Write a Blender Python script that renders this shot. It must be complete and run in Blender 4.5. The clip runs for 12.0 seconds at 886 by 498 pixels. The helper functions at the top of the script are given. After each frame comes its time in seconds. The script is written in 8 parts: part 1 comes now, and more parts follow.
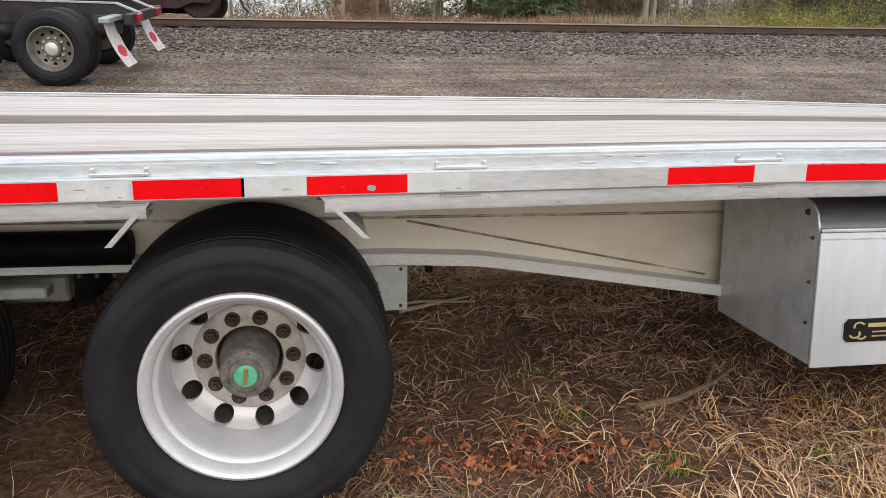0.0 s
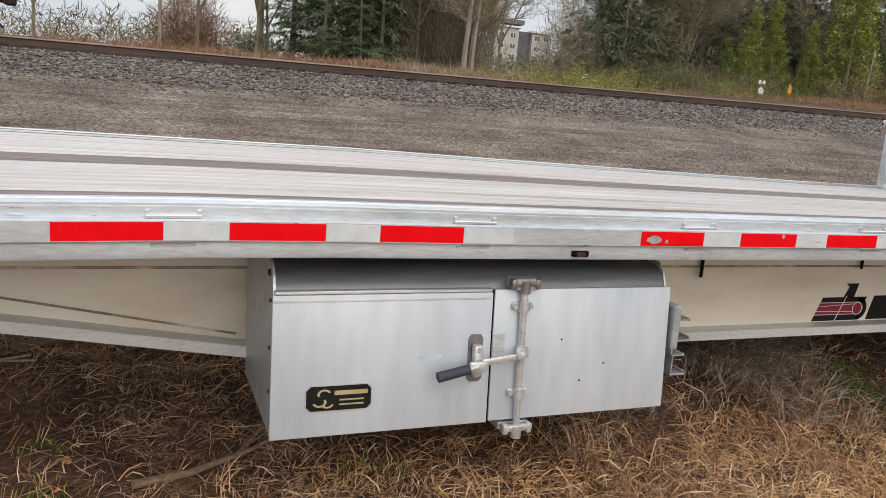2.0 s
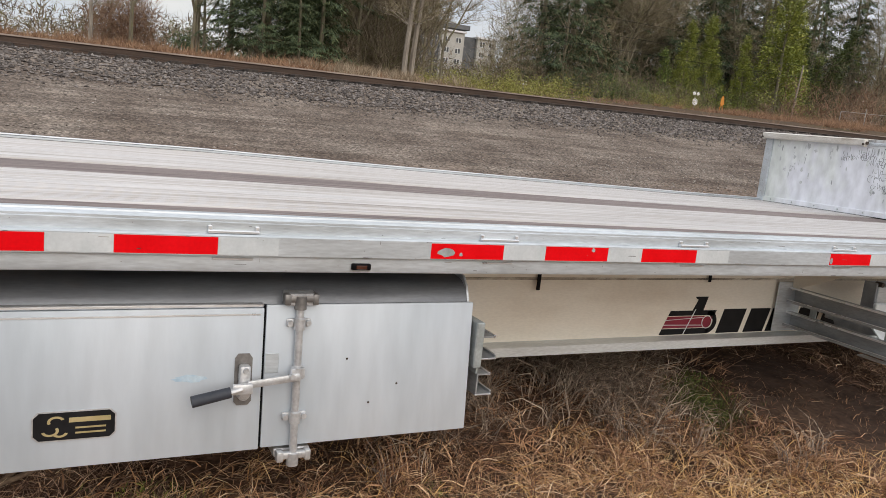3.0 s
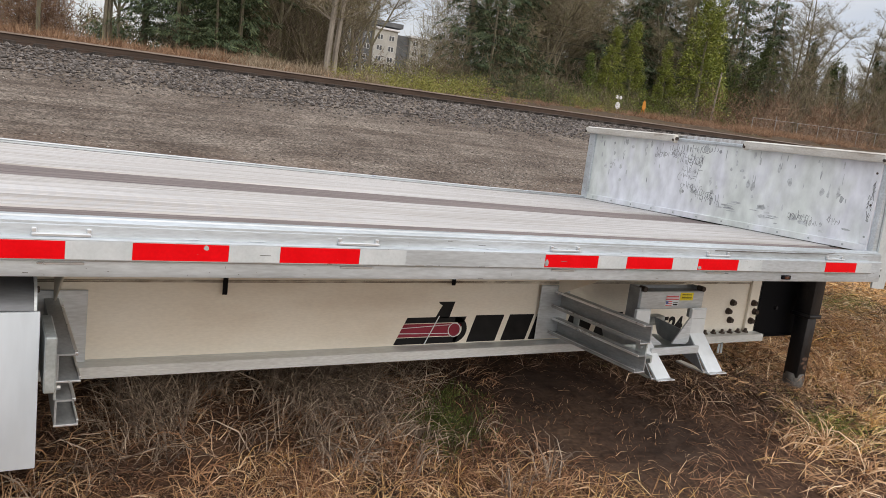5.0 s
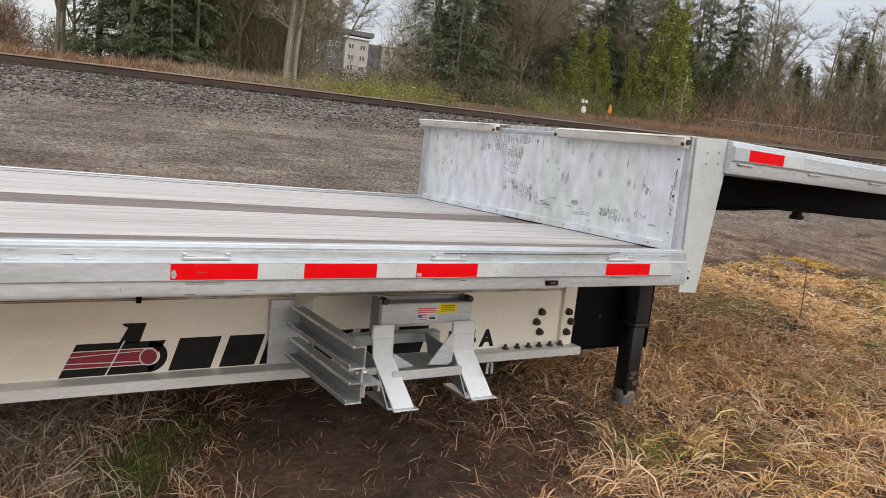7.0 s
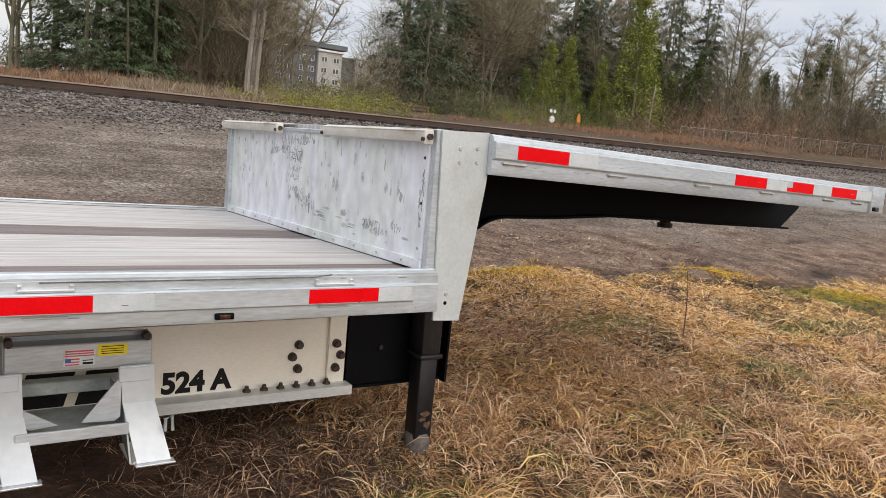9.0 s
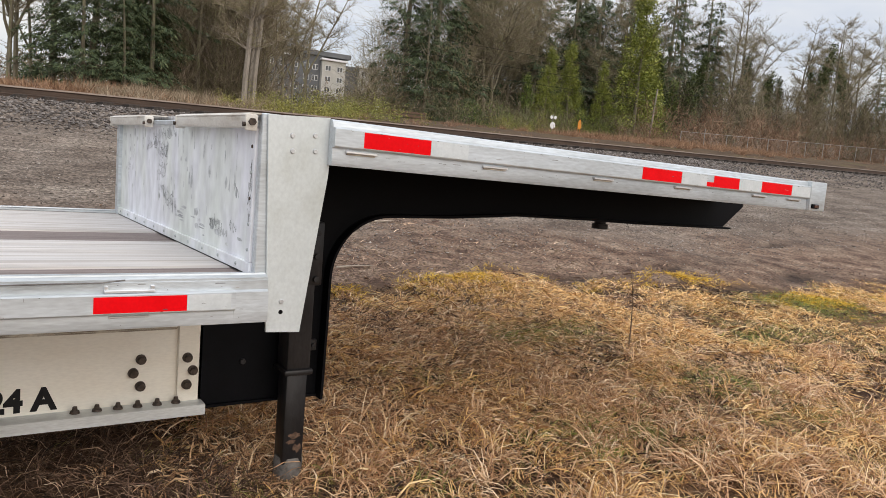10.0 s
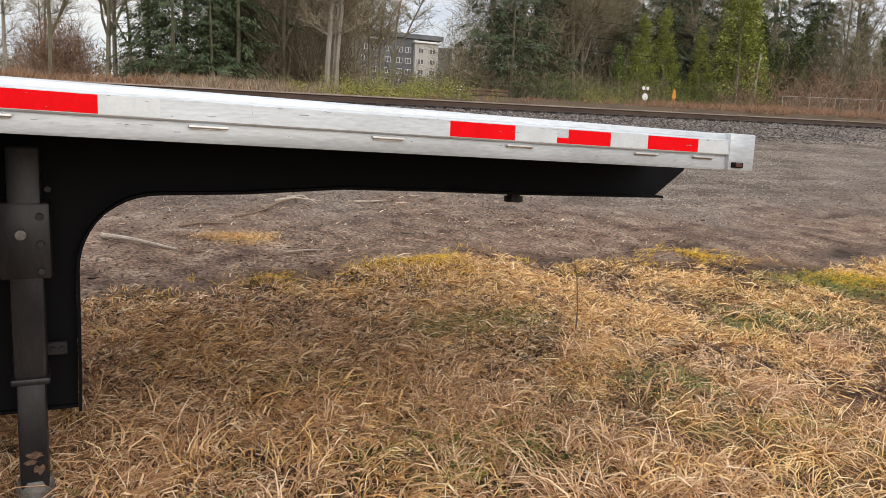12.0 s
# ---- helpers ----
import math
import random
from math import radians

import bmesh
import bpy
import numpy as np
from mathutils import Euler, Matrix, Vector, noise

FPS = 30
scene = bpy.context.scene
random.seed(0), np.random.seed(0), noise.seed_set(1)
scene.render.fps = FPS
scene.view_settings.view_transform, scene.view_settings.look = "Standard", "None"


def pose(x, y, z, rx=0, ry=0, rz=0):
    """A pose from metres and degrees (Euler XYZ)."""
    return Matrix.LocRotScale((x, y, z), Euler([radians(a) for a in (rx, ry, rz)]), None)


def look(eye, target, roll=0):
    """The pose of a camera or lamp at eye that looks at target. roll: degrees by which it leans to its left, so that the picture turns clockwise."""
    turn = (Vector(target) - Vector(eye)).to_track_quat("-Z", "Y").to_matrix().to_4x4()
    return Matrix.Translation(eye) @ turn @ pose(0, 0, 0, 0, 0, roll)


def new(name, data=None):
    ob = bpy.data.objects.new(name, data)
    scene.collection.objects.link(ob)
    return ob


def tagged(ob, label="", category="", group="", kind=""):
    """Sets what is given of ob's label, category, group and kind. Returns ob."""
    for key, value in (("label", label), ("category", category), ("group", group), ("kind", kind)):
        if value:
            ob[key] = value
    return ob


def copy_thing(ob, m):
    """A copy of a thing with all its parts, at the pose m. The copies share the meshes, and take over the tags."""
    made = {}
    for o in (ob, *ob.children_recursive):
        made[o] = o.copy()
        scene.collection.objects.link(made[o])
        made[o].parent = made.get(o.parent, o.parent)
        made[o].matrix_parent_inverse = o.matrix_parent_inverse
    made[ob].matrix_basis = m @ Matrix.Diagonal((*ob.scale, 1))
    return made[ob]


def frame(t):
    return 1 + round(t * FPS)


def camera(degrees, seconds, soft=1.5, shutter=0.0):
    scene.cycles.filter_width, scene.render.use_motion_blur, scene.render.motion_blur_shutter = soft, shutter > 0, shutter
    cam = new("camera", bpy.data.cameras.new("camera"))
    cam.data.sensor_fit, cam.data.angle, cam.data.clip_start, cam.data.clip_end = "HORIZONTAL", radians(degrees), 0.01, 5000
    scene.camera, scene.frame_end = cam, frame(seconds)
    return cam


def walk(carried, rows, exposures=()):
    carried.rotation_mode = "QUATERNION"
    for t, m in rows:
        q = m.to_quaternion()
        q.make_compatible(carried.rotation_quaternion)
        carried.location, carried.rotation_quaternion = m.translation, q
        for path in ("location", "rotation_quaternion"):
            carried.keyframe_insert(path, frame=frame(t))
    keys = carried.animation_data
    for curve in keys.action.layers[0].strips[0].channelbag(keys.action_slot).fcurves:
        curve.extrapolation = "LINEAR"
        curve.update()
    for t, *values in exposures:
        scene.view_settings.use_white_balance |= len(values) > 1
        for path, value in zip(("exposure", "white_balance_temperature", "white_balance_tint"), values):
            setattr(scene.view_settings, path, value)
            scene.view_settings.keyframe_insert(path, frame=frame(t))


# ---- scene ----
cam = camera(60.9, 12.0, 0.75)
PATH = [
    (0, (0.106, -2.081, 1.367), (0.441, -0.166, 0.895), 1.3),
    (0.5, (0.409, -2.088, 1.356), (0.862, -0.19, 0.919), 2.1),
    (1, (0.717, -2.117, 1.365), (1.286, -0.242, 0.962), 2.9),
    (1.5, (1.056, -2.172, 1.39), (1.725, -0.325, 1.018), 4.0),
    (2, (1.352, -2.172, 1.447), (2.106, -0.353, 1.099), 4.9),
    (2.5, (1.647, -2.156, 1.493), (2.473, -0.366, 1.159), 5.7),
    (3, (1.935, -2.21, 1.494), (2.822, -0.447, 1.169), 6.3),
    (3.5, (2.185, -2.285, 1.538), (3.125, -0.55, 1.216), 6.8),
    (3.7, (2.31, -2.275, 1.523), (3.264, -0.546, 1.207), 6.3),
    (5.3, (3.283, -2.28, 1.538), (4.334, -0.605, 1.236), 7.7),
    (5.5, (3.415, -2.274, 1.53), (4.471, -0.602, 1.233), 7.6),
    (6, (3.75, -2.247, 1.547), (4.813, -0.578, 1.257), 7.2),
    (6.5, (4.091, -2.309, 1.531), (5.159, -0.642, 1.245), 6.7),
    (7, (4.421, -2.368, 1.576), (5.502, -0.709, 1.297), 6.3),
    (7.5, (4.779, -2.342, 1.57), (5.872, -0.689, 1.298), 5.9),
    (7.7, (4.926, -2.34, 1.588), (6.026, -0.691, 1.321), 5.7),
    (9.3, (5.929, -2.405, 1.631), (7.053, -0.768, 1.395), 5.4),
    (9.5, (6.071, -2.393, 1.628), (7.194, -0.755, 1.397), 5.3),
    (10, (6.449, -2.43, 1.616), (7.557, -0.78, 1.392), 5.0),
    (10.5, (6.8, -2.446, 1.619), (7.876, -0.776, 1.39), 4.5),
    (11, (7.181, -2.424, 1.621), (8.209, -0.726, 1.377), 3.9),
    (11.5, (7.56, -2.463, 1.593), (8.52, -0.729, 1.324), 3.4),
    (12, (7.92, -2.498, 1.621), (8.794, -0.724, 1.328), 2.7),
]
EXPOSURES = [(0, 0.29, 7100, 12), (1.8, 0.16, 7100, 12), (3.2, 0.08, 7100, 12), (6.5, 0.12, 7100, 12), (10, 0.2, 7100, 12), (12, 0.3, 7100, 12)]
walk(cam, [(t, look(eye, target, roll)) for t, eye, target, roll in PATH], EXPOSURES)

# ---- world, sun, exposure ----
world = bpy.data.worlds.new("overcast_sky")
scene.world = world
world.use_nodes = True
wn, wl = world.node_tree.nodes, world.node_tree.links
wn.clear()
w_out = wn.new("ShaderNodeOutputWorld")
w_bg = wn.new("ShaderNodeBackground")
w_sky = wn.new("ShaderNodeTexSky")
w_sky.sky_type = "NISHITA"
w_sky.sun_disc = False
w_sky.sun_elevation, w_sky.sun_rotation = radians(30), radians(175)
w_co = wn.new("ShaderNodeTexCoord")
w_map = wn.new("ShaderNodeMapping")
w_map.inputs["Scale"].default_value = (1.0, 1.0, 3.2)
w_noise = wn.new("ShaderNodeTexNoise")
w_noise.inputs["Scale"].default_value = 3.0
w_noise.inputs["Detail"].default_value = 6.0
w_ramp = wn.new("ShaderNodeValToRGB")
w_ramp.color_ramp.elements[0].position, w_ramp.color_ramp.elements[0].color = 0.35, (5.7, 6.5, 7.9, 1)
w_ramp.color_ramp.elements[1].position, w_ramp.color_ramp.elements[1].color = 0.65, (8.6, 8.8, 9.0, 1)
w_mix = wn.new("ShaderNodeMix")
w_mix.data_type = "RGBA"
w_mix.inputs["Factor"].default_value = 0.82
wl.new(w_co.outputs["Generated"], w_map.inputs["Vector"])
wl.new(w_map.outputs["Vector"], w_noise.inputs["Vector"])
wl.new(w_noise.outputs["Fac"], w_ramp.inputs["Fac"])
wl.new(w_sky.outputs["Color"], w_mix.inputs[6])
wl.new(w_ramp.outputs["Color"], w_mix.inputs[7])
# an overcast dome is brighter overhead than at the skyline
w_sep = wn.new("ShaderNodeSeparateXYZ")
w_up = wn.new("ShaderNodeMapRange")
w_up.inputs["From Min"].default_value, w_up.inputs["From Max"].default_value = 0.12, 0.9
w_up.inputs["To Min"].default_value, w_up.inputs["To Max"].default_value = 0.80, 1.45
wl.new(w_co.outputs["Generated"], w_sep.inputs["Vector"])
wl.new(w_sep.outputs["Z"], w_up.inputs["Value"])
w_gain = wn.new("ShaderNodeVectorMath")
w_gain.operation = "SCALE"
wl.new(w_mix.outputs[2], w_gain.inputs[0])
wl.new(w_up.outputs["Result"], w_gain.inputs["Scale"])
wl.new(w_gain.outputs["Vector"], w_bg.inputs["Color"])
w_bg.inputs["Strength"].default_value = 0.12
wl.new(w_bg.outputs["Background"], w_out.inputs["Surface"])

sun_data = bpy.data.lights.new("sun", "SUN")
sun_data.energy, sun_data.angle, sun_data.color = 0.95, radians(60), (1.0, 0.94, 0.86)
sun = new("sun", sun_data)
sun.matrix_world = look((5, -24, 14), (3, 0, 0))


# ---- materials ----
def ramp(nt, stops):
    r = nt.nodes.new("ShaderNodeValToRGB")
    while len(r.color_ramp.elements) < len(stops):
        r.color_ramp.elements.new(0.5)
    for e, (p, c) in zip(r.color_ramp.elements, stops):
        e.position, e.color = p, (*c, 1) if len(c) == 3 else c
    return r


def material(name, stops, rough=0.6, metal=0.0, scale=6.0, stretch=(1, 1, 1), detail=5.0, bump=0.0, bump_scale=60.0,
             rough_var=0.1, source="noise", fine=0.0, fine_scale=90.0, trans=0.0, coat=0.0, spec=0.5):
    """A surface whose colour runs through stops by noise, island or object, with a fine second grain, relief and uneven gloss."""
    m = bpy.data.materials.new(name)
    m.use_nodes = True
    nt = m.node_tree
    b = nt.nodes["Principled BSDF"]
    co = nt.nodes.new("ShaderNodeTexCoord")
    mp = nt.nodes.new("ShaderNodeMapping")
    mp.inputs["Scale"].default_value = stretch
    nt.links.new(co.outputs["Object"], mp.inputs["Vector"])
    n1 = nt.nodes.new("ShaderNodeTexNoise")
    n1.inputs["Scale"].default_value, n1.inputs["Detail"].default_value = scale, detail
    nt.links.new(mp.outputs["Vector"], n1.inputs["Vector"])
    r = ramp(nt, stops)
    if source == "island":
        g = nt.nodes.new("ShaderNodeNewGeometry")
        nt.links.new(g.outputs["Random Per Island"], r.inputs["Fac"])
    elif source == "object":
        g = nt.nodes.new("ShaderNodeObjectInfo")
        nt.links.new(g.outputs["Random"], r.inputs["Fac"])
    else:
        nt.links.new(n1.outputs["Fac"], r.inputs["Fac"])
    colour = r.outputs["Color"]
    n2 = nt.nodes.new("ShaderNodeTexNoise")
    n2.inputs["Scale"].default_value, n2.inputs["Detail"].default_value = fine_scale, 3.0
    nt.links.new(mp.outputs["Vector"], n2.inputs["Vector"])
    if fine:
        f = ramp(nt, [(0.3, (1 - fine,) * 3), (0.7, (1 + fine * 0.6,) * 3)])
        nt.links.new((n2 if source == "noise" else n1).outputs["Fac"], f.inputs["Fac"])
        mx = nt.nodes.new("ShaderNodeMix")
        mx.data_type, mx.blend_type = "RGBA", "MULTIPLY"
        mx.inputs["Factor"].default_value = 1.0
        nt.links.new(colour, mx.inputs[6])
        nt.links.new(f.outputs["Color"], mx.inputs[7])
        colour = mx.outputs[2]
    nt.links.new(colour, b.inputs["Base Color"])
    b.inputs["Metallic"].default_value = metal
    b.inputs["Specular IOR Level"].default_value = spec
    if rough_var:
        rr = nt.nodes.new("ShaderNodeMapRange")
        rr.inputs["To Min"].default_value, rr.inputs["To Max"].default_value = max(rough - rough_var, 0.03), min(rough + rough_var, 1)
        nt.links.new(n1.outputs["Fac"], rr.inputs["Value"])
        nt.links.new(rr.outputs["Result"], b.inputs["Roughness"])
    else:
        b.inputs["Roughness"].default_value = rough
    if bump:
        n3 = nt.nodes.new("ShaderNodeTexNoise")
        n3.inputs["Scale"].default_value, n3.inputs["Detail"].default_value = bump_scale, 4.0
        nt.links.new(mp.outputs["Vector"], n3.inputs["Vector"])
        bp = nt.nodes.new("ShaderNodeBump")
        bp.inputs["Strength"].default_value, bp.inputs["Distance"].default_value = bump, 0.01
        nt.links.new(n3.outputs["Fac"], bp.inputs["Height"])
        nt.links.new(bp.outputs["Normal"], b.inputs["Normal"])
    if trans:
        b.inputs["Transmission Weight"].default_value = trans
    if coat:
        b.inputs["Coat Weight"].default_value = coat
    return m


M = {}
M["alu"] = material("mill_aluminium", [(0.25, (0.479, 0.516, 0.535)), (0.5, (0.606, 0.651, 0.684)), (0.75, (0.696, 0.753, 0.804))], 0.42, 0.45, 5, (0.35, 2, 2), 8, 0.05, 80, 0.14, fine=0.14, fine_scale=60)
M["gusset"] = material("stained_corner_plate", [(0.22, (0.499, 0.522, 0.489)), (0.42, (0.634, 0.679, 0.681)), (0.7, (0.71, 0.76, 0.775))], 0.42, 0.25, 4, (1, 1, 0.8), 8, 0.04, 50, 0.12, fine=0.07)
M["alu_web"] = material("aluminium_plate", [(0.22, (0.66, 0.58, 0.47)), (0.4, (0.82, 0.77, 0.67)), (0.75, (0.90, 0.88, 0.81))], 0.5, 0.12, 2.0, (0.5, 1, 1.6), 7, 0.03, 60, 0.1, fine=0.05)
M["alu_deck"] = material("worn_deck_aluminium", [(0.24, (0.349, 0.318, 0.301)), (0.40, (0.543, 0.513, 0.493)), (0.55, (0.66, 0.646, 0.644)), (0.8, (0.776, 0.779, 0.794))], 0.46, 0.25, 5, (0.10, 9, 4), 9, 0.05, 120, 0.14, fine=0.20, fine_scale=26)
M["alu_bright"] = material("bright_aluminium", [(0.3, (0.80, 0.82, 0.84)), (0.7, (0.92, 0.93, 0.94))], 0.3, 0.8, 7, (1, 1, 1), 5, 0.03, 90, 0.1)
M["alu_wheel"] = material("wheel_aluminium", [(0.3, (0.648, 0.657, 0.684)), (0.7, (0.774, 0.783, 0.81))], 0.42, 0.35, 9, (1, 1, 1), 5, 0.04, 70, 0.1, fine=0.06)
M["wheel_disc"] = material("dull_wheel_disc", [(0.3, (0.40, 0.36, 0.33)), (0.7, (0.62, 0.58, 0.54))], 0.48, 0.4, 14, (1, 1, 1), 6, 0.06, 90, 0.12, fine=0.14)
M["hub"] = material("dusty_hub_steel", [(0.3, (0.12, 0.11, 0.10)), (0.7, (0.24, 0.23, 0.22))], 0.6, 0.35, 25, (1, 1, 1), 6, 0.2, 60, 0.12, fine=0.2)
M["nut"] = material("rusty_wheel_nut", [(0.3, (0.035, 0.026, 0.022)), (0.7, (0.10, 0.075, 0.06))], 0.6, 0.5, 60, bump=0.2)
M["galv"] = material("galvanised_steel", [(0.3, (0.36, 0.40, 0.40)), (0.7, (0.56, 0.61, 0.61))], 0.45, 0.45, 16, (1, 1, 1), 6, 0.08, 70, 0.12, fine=0.12)
M["panel"] = material("scuffed_bulkhead_aluminium", [(0.25, (0.68, 0.715, 0.70)), (0.36, (0.76, 0.805, 0.775)), (0.46, (0.815, 0.85, 0.845)), (0.56, (0.84, 0.86, 0.92)), (0.66, (0.87, 0.90, 0.94)), (0.8, (0.86, 0.92, 0.88))], 0.5, 0.05, 2.6, (1, 1.0, 0.55), 11, 0.05, 60, 0.12, fine=0.16, fine_scale=16)
M["white"] = material("white_paint", [(0.3, (0.66, 0.71, 0.745)), (0.7, (0.76, 0.81, 0.85))], 0.30, 0.15, 3, (1, 1, 1), 5, 0.03, 40, 0.1, fine=0.05, fine_scale=30)
M["box_face"] = material("box_door_aluminium", [(0.25, (0.525, 0.585, 0.635)), (0.5, (0.585, 0.645, 0.70)), (0.75, (0.645, 0.70, 0.755))], 0.40, 0.15, 2.6, (1.6, 1, 0.35), 8, 0.03, 50, 0.12, fine=0.07, fine_scale=12)
# aluminium with shade put into its colour, for the carrier's inner plates
M["dark_alu"] = material("shade_toned_aluminium", [(0.3, (0.28, 0.30, 0.32)), (0.7, (0.42, 0.44, 0.46))], 0.42, 0.6, 8, (0.4, 2, 2), 5, 0.04, 60, 0.1, fine=0.1)
M["black"] = material("black_chassis_paint", [(0.3, (0.0016, 0.0018, 0.0030)), (0.7, (0.004, 0.0044, 0.0062))], 0.6, 0.0, 7, (1, 1, 1), 6, 0.06, 60, 0.12, fine=0.2, spec=0.12)
M["black_dull"] = material("worn_black_leg_paint", [(0.3, (0.010, 0.010, 0.012)), (0.6, (0.022, 0.021, 0.023)), (0.74, (0.045, 0.040, 0.040)), (0.84, (0.12, 0.055, 0.030))], 0.42, 0.1, 9, (1, 1, 0.4), 9, 0.1, 60, 0.14, fine=0.3, spec=0.45)
M["tyre"] = material("tyre_rubber", [(0.3, (0.0065, 0.0072, 0.0095)), (0.7, (0.016, 0.017, 0.021))], 0.66, 0.0, 10, (1, 1, 1), 7, 0.12, 50, 0.1, fine=0.25, spec=0.35)
M["red_tape"] = material("red_reflective_tape", [(0.3, (0.86, 0.002, 0.006)), (0.7, (0.95, 0.004, 0.010))], 0.5, 0.0, 12, fine=0.05, spec=0.1)
M["white_tape"] = material("white_reflective_tape", [(0.3, (0.60, 0.65, 0.67)), (0.7, (0.74, 0.78, 0.80))], 0.4, 0.1, 12, fine=0.06, coat=0.2)
M["wood"] = material("grey_deck_timber", [(0.3, (0.15, 0.120, 0.114)), (0.7, (0.31, 0.258, 0.245))], 0.85, 0.0, 5, (0.3, 9, 9), 7, 0.25, 60, 0.08, fine=0.25)
M["maroon"] = material("maroon_print", [(0.3, (0.20, 0.012, 0.03)), (0.7, (0.28, 0.018, 0.045))], 0.45, 0.0, 8)
M["ink"] = material("black_print", [(0.3, (0.006, 0.006, 0.007)), (0.7, (0.014, 0.014, 0.015))], 0.55, 0.0, 20, spec=0.2)
M["marker"] = material("grey_marker_scrawl", [(0.3, (0.10, 0.11, 0.12)), (0.7, (0.22, 0.23, 0.24))], 0.6, 0.0, 30)
M["gold"] = material("gold_print", [(0.3, (0.52, 0.42, 0.20)), (0.7, (0.66, 0.55, 0.30))], 0.35, 0.4, 20)
M["yellow"] = material("yellow_label", [(0.3, (0.82, 0.66, 0.02)), (0.7, (0.88, 0.72, 0.04))], 0.45, 0.0, 12)
M["label_red"] = material("red_label_print", [(0.3, (0.55, 0.05, 0.06)), (0.7, (0.65, 0.08, 0.09))], 0.5, 0.0, 12)
M["label_blue"] = material("blue_label_print", [(0.3, (0.05, 0.09, 0.30)), (0.7, (0.08, 0.13, 0.38))], 0.5, 0.0, 12)
M["green_cap"] = material("green_hub_oil_cap", [(0.3, (0.05, 0.42, 0.24)), (0.7, (0.16, 0.60, 0.38))], 0.25, 0.0, 40)
M["brass"] = material("oil_stained_plug", [(0.3, (0.35, 0.22, 0.06)), (0.7, (0.55, 0.38, 0.12))], 0.4, 0.5, 40)
M["amber"] = material("dark_amber_marker_lens", [(0.3, (0.05, 0.018, 0.010)), (0.7, (0.10, 0.03, 0.015))], 0.25, 0.0, 30, coat=0.4)
M["steel"] = material("bright_latch_steel", [(0.3, (0.52, 0.53, 0.54)), (0.7, (0.72, 0.73, 0.74))], 0.34, 0.5, 20, fine=0.14)
M["latch_dark"] = material("oily_latch_plate", [(0.3, (0.16, 0.155, 0.15)), (0.7, (0.30, 0.29, 0.28))], 0.4, 0.6, 20, fine=0.15)
M["grip"] = material("navy_rubber_grip", [(0.3, (0.028, 0.033, 0.045)), (0.7, (0.05, 0.056, 0.07))], 0.6, 0.0, 30)
M["rail_steel"] = material("rusted_rail_steel", [(0.3, (0.055, 0.036, 0.027)), (0.7, (0.12, 0.08, 0.06))], 0.7, 0.3, 4, (0.3, 3, 3), 6, 0.15, 40, 0.1, fine=0.2)
M["rail_top"] = material("worn_rail_head", [(0.3, (0.24, 0.185, 0.155)), (0.7, (0.40, 0.33, 0.285))], 0.5, 0.4, 6, (0.3, 3, 3))
M["tie"] = material("creosoted_tie", [(0.3, (0.035, 0.028, 0.024)), (0.7, (0.085, 0.07, 0.06))], 0.9, 0.0, 8, (3, 0.5, 3), bump=0.3, fine=0.25)
M["ballast"] = material("ballast_rock", [(0.0, (0.050, 0.042, 0.038)), (0.35, (0.12, 0.104, 0.094)), (0.7, (0.18, 0.158, 0.146)), (1.0, (0.29, 0.26, 0.24))], 0.9, 0.0, 30, source="island", rough_var=0.05)
M["gravel"] = material("lot_gravel", [(0.0, (0.09, 0.072, 0.06)), (0.4, (0.18, 0.15, 0.128)), (0.75, (0.27, 0.235, 0.205)), (1.0, (0.48, 0.44, 0.40))], 0.9, 0.0, 30, source="island", rough_var=0.05)
M["straw"] = material("dry_straw_grass", [(0.0, (0.25, 0.113, 0.0418)), (0.22, (0.5, 0.26, 0.0977)), (0.5, (0.8, 0.473, 0.177)), (0.8, (0.95, 0.64, 0.279)), (1.0, (0.98, 0.802, 0.502))], 0.7, 0.0, 30, source="island", rough_var=0.08)
M["dull_grass"] = material("matted_dead_grass", [(0.0, (0.081, 0.0367, 0.023)), (0.3, (0.232, 0.112, 0.062)), (0.6, (0.454, 0.24, 0.13)), (0.85, (0.691, 0.418, 0.235)), (1.0, (0.907, 0.643, 0.41))], 0.8, 0.0, 30, source="island", rough_var=0.08)
M["grey_grass"] = material("long_grey_grass", [(0.0, (0.10, 0.072, 0.056)), (0.4, (0.27, 0.197, 0.147)), (0.8, (0.48, 0.375, 0.285)), (1.0, (0.70, 0.58, 0.455))], 0.75, 0.0, 30, source="island", rough_var=0.08)
M["pink_straw"] = material("pinkish_straw", [(0.0, (0.286, 0.141, 0.0705)), (0.4, (0.612, 0.349, 0.183)), (0.8, (0.877, 0.592, 0.348)), (1.0, (0.989, 0.805, 0.583))], 0.75, 0.0, 30, source="island", rough_var=0.08)
M["green_grass"] = material("green_grass_blades", [(0.0, (0.072, 0.117, 0.021)), (0.4, (0.156, 0.221, 0.036)), (0.8, (0.312, 0.364, 0.058)), (1.0, (0.468, 0.468, 0.117))], 0.65, 0.0, 30, source="island", rough_var=0.08)
M["moss"] = material("yellow_moss_grass", [(0.0, (0.36, 0.19, 0.018)), (0.5, (0.78, 0.46, 0.03)), (1.0, (0.94, 0.66, 0.09))], 0.75, 0.0, 30, source="island", rough_var=0.08)
M["leaf_dead"] = material("fallen_brown_leaf", [(0.0, (0.092, 0.0294, 0.0151)), (0.5, (0.276, 0.0773, 0.0294)), (0.85, (0.423, 0.134, 0.0504)), (1.0, (0.534, 0.252, 0.118))], 0.75, 0.0, 30, source="island")
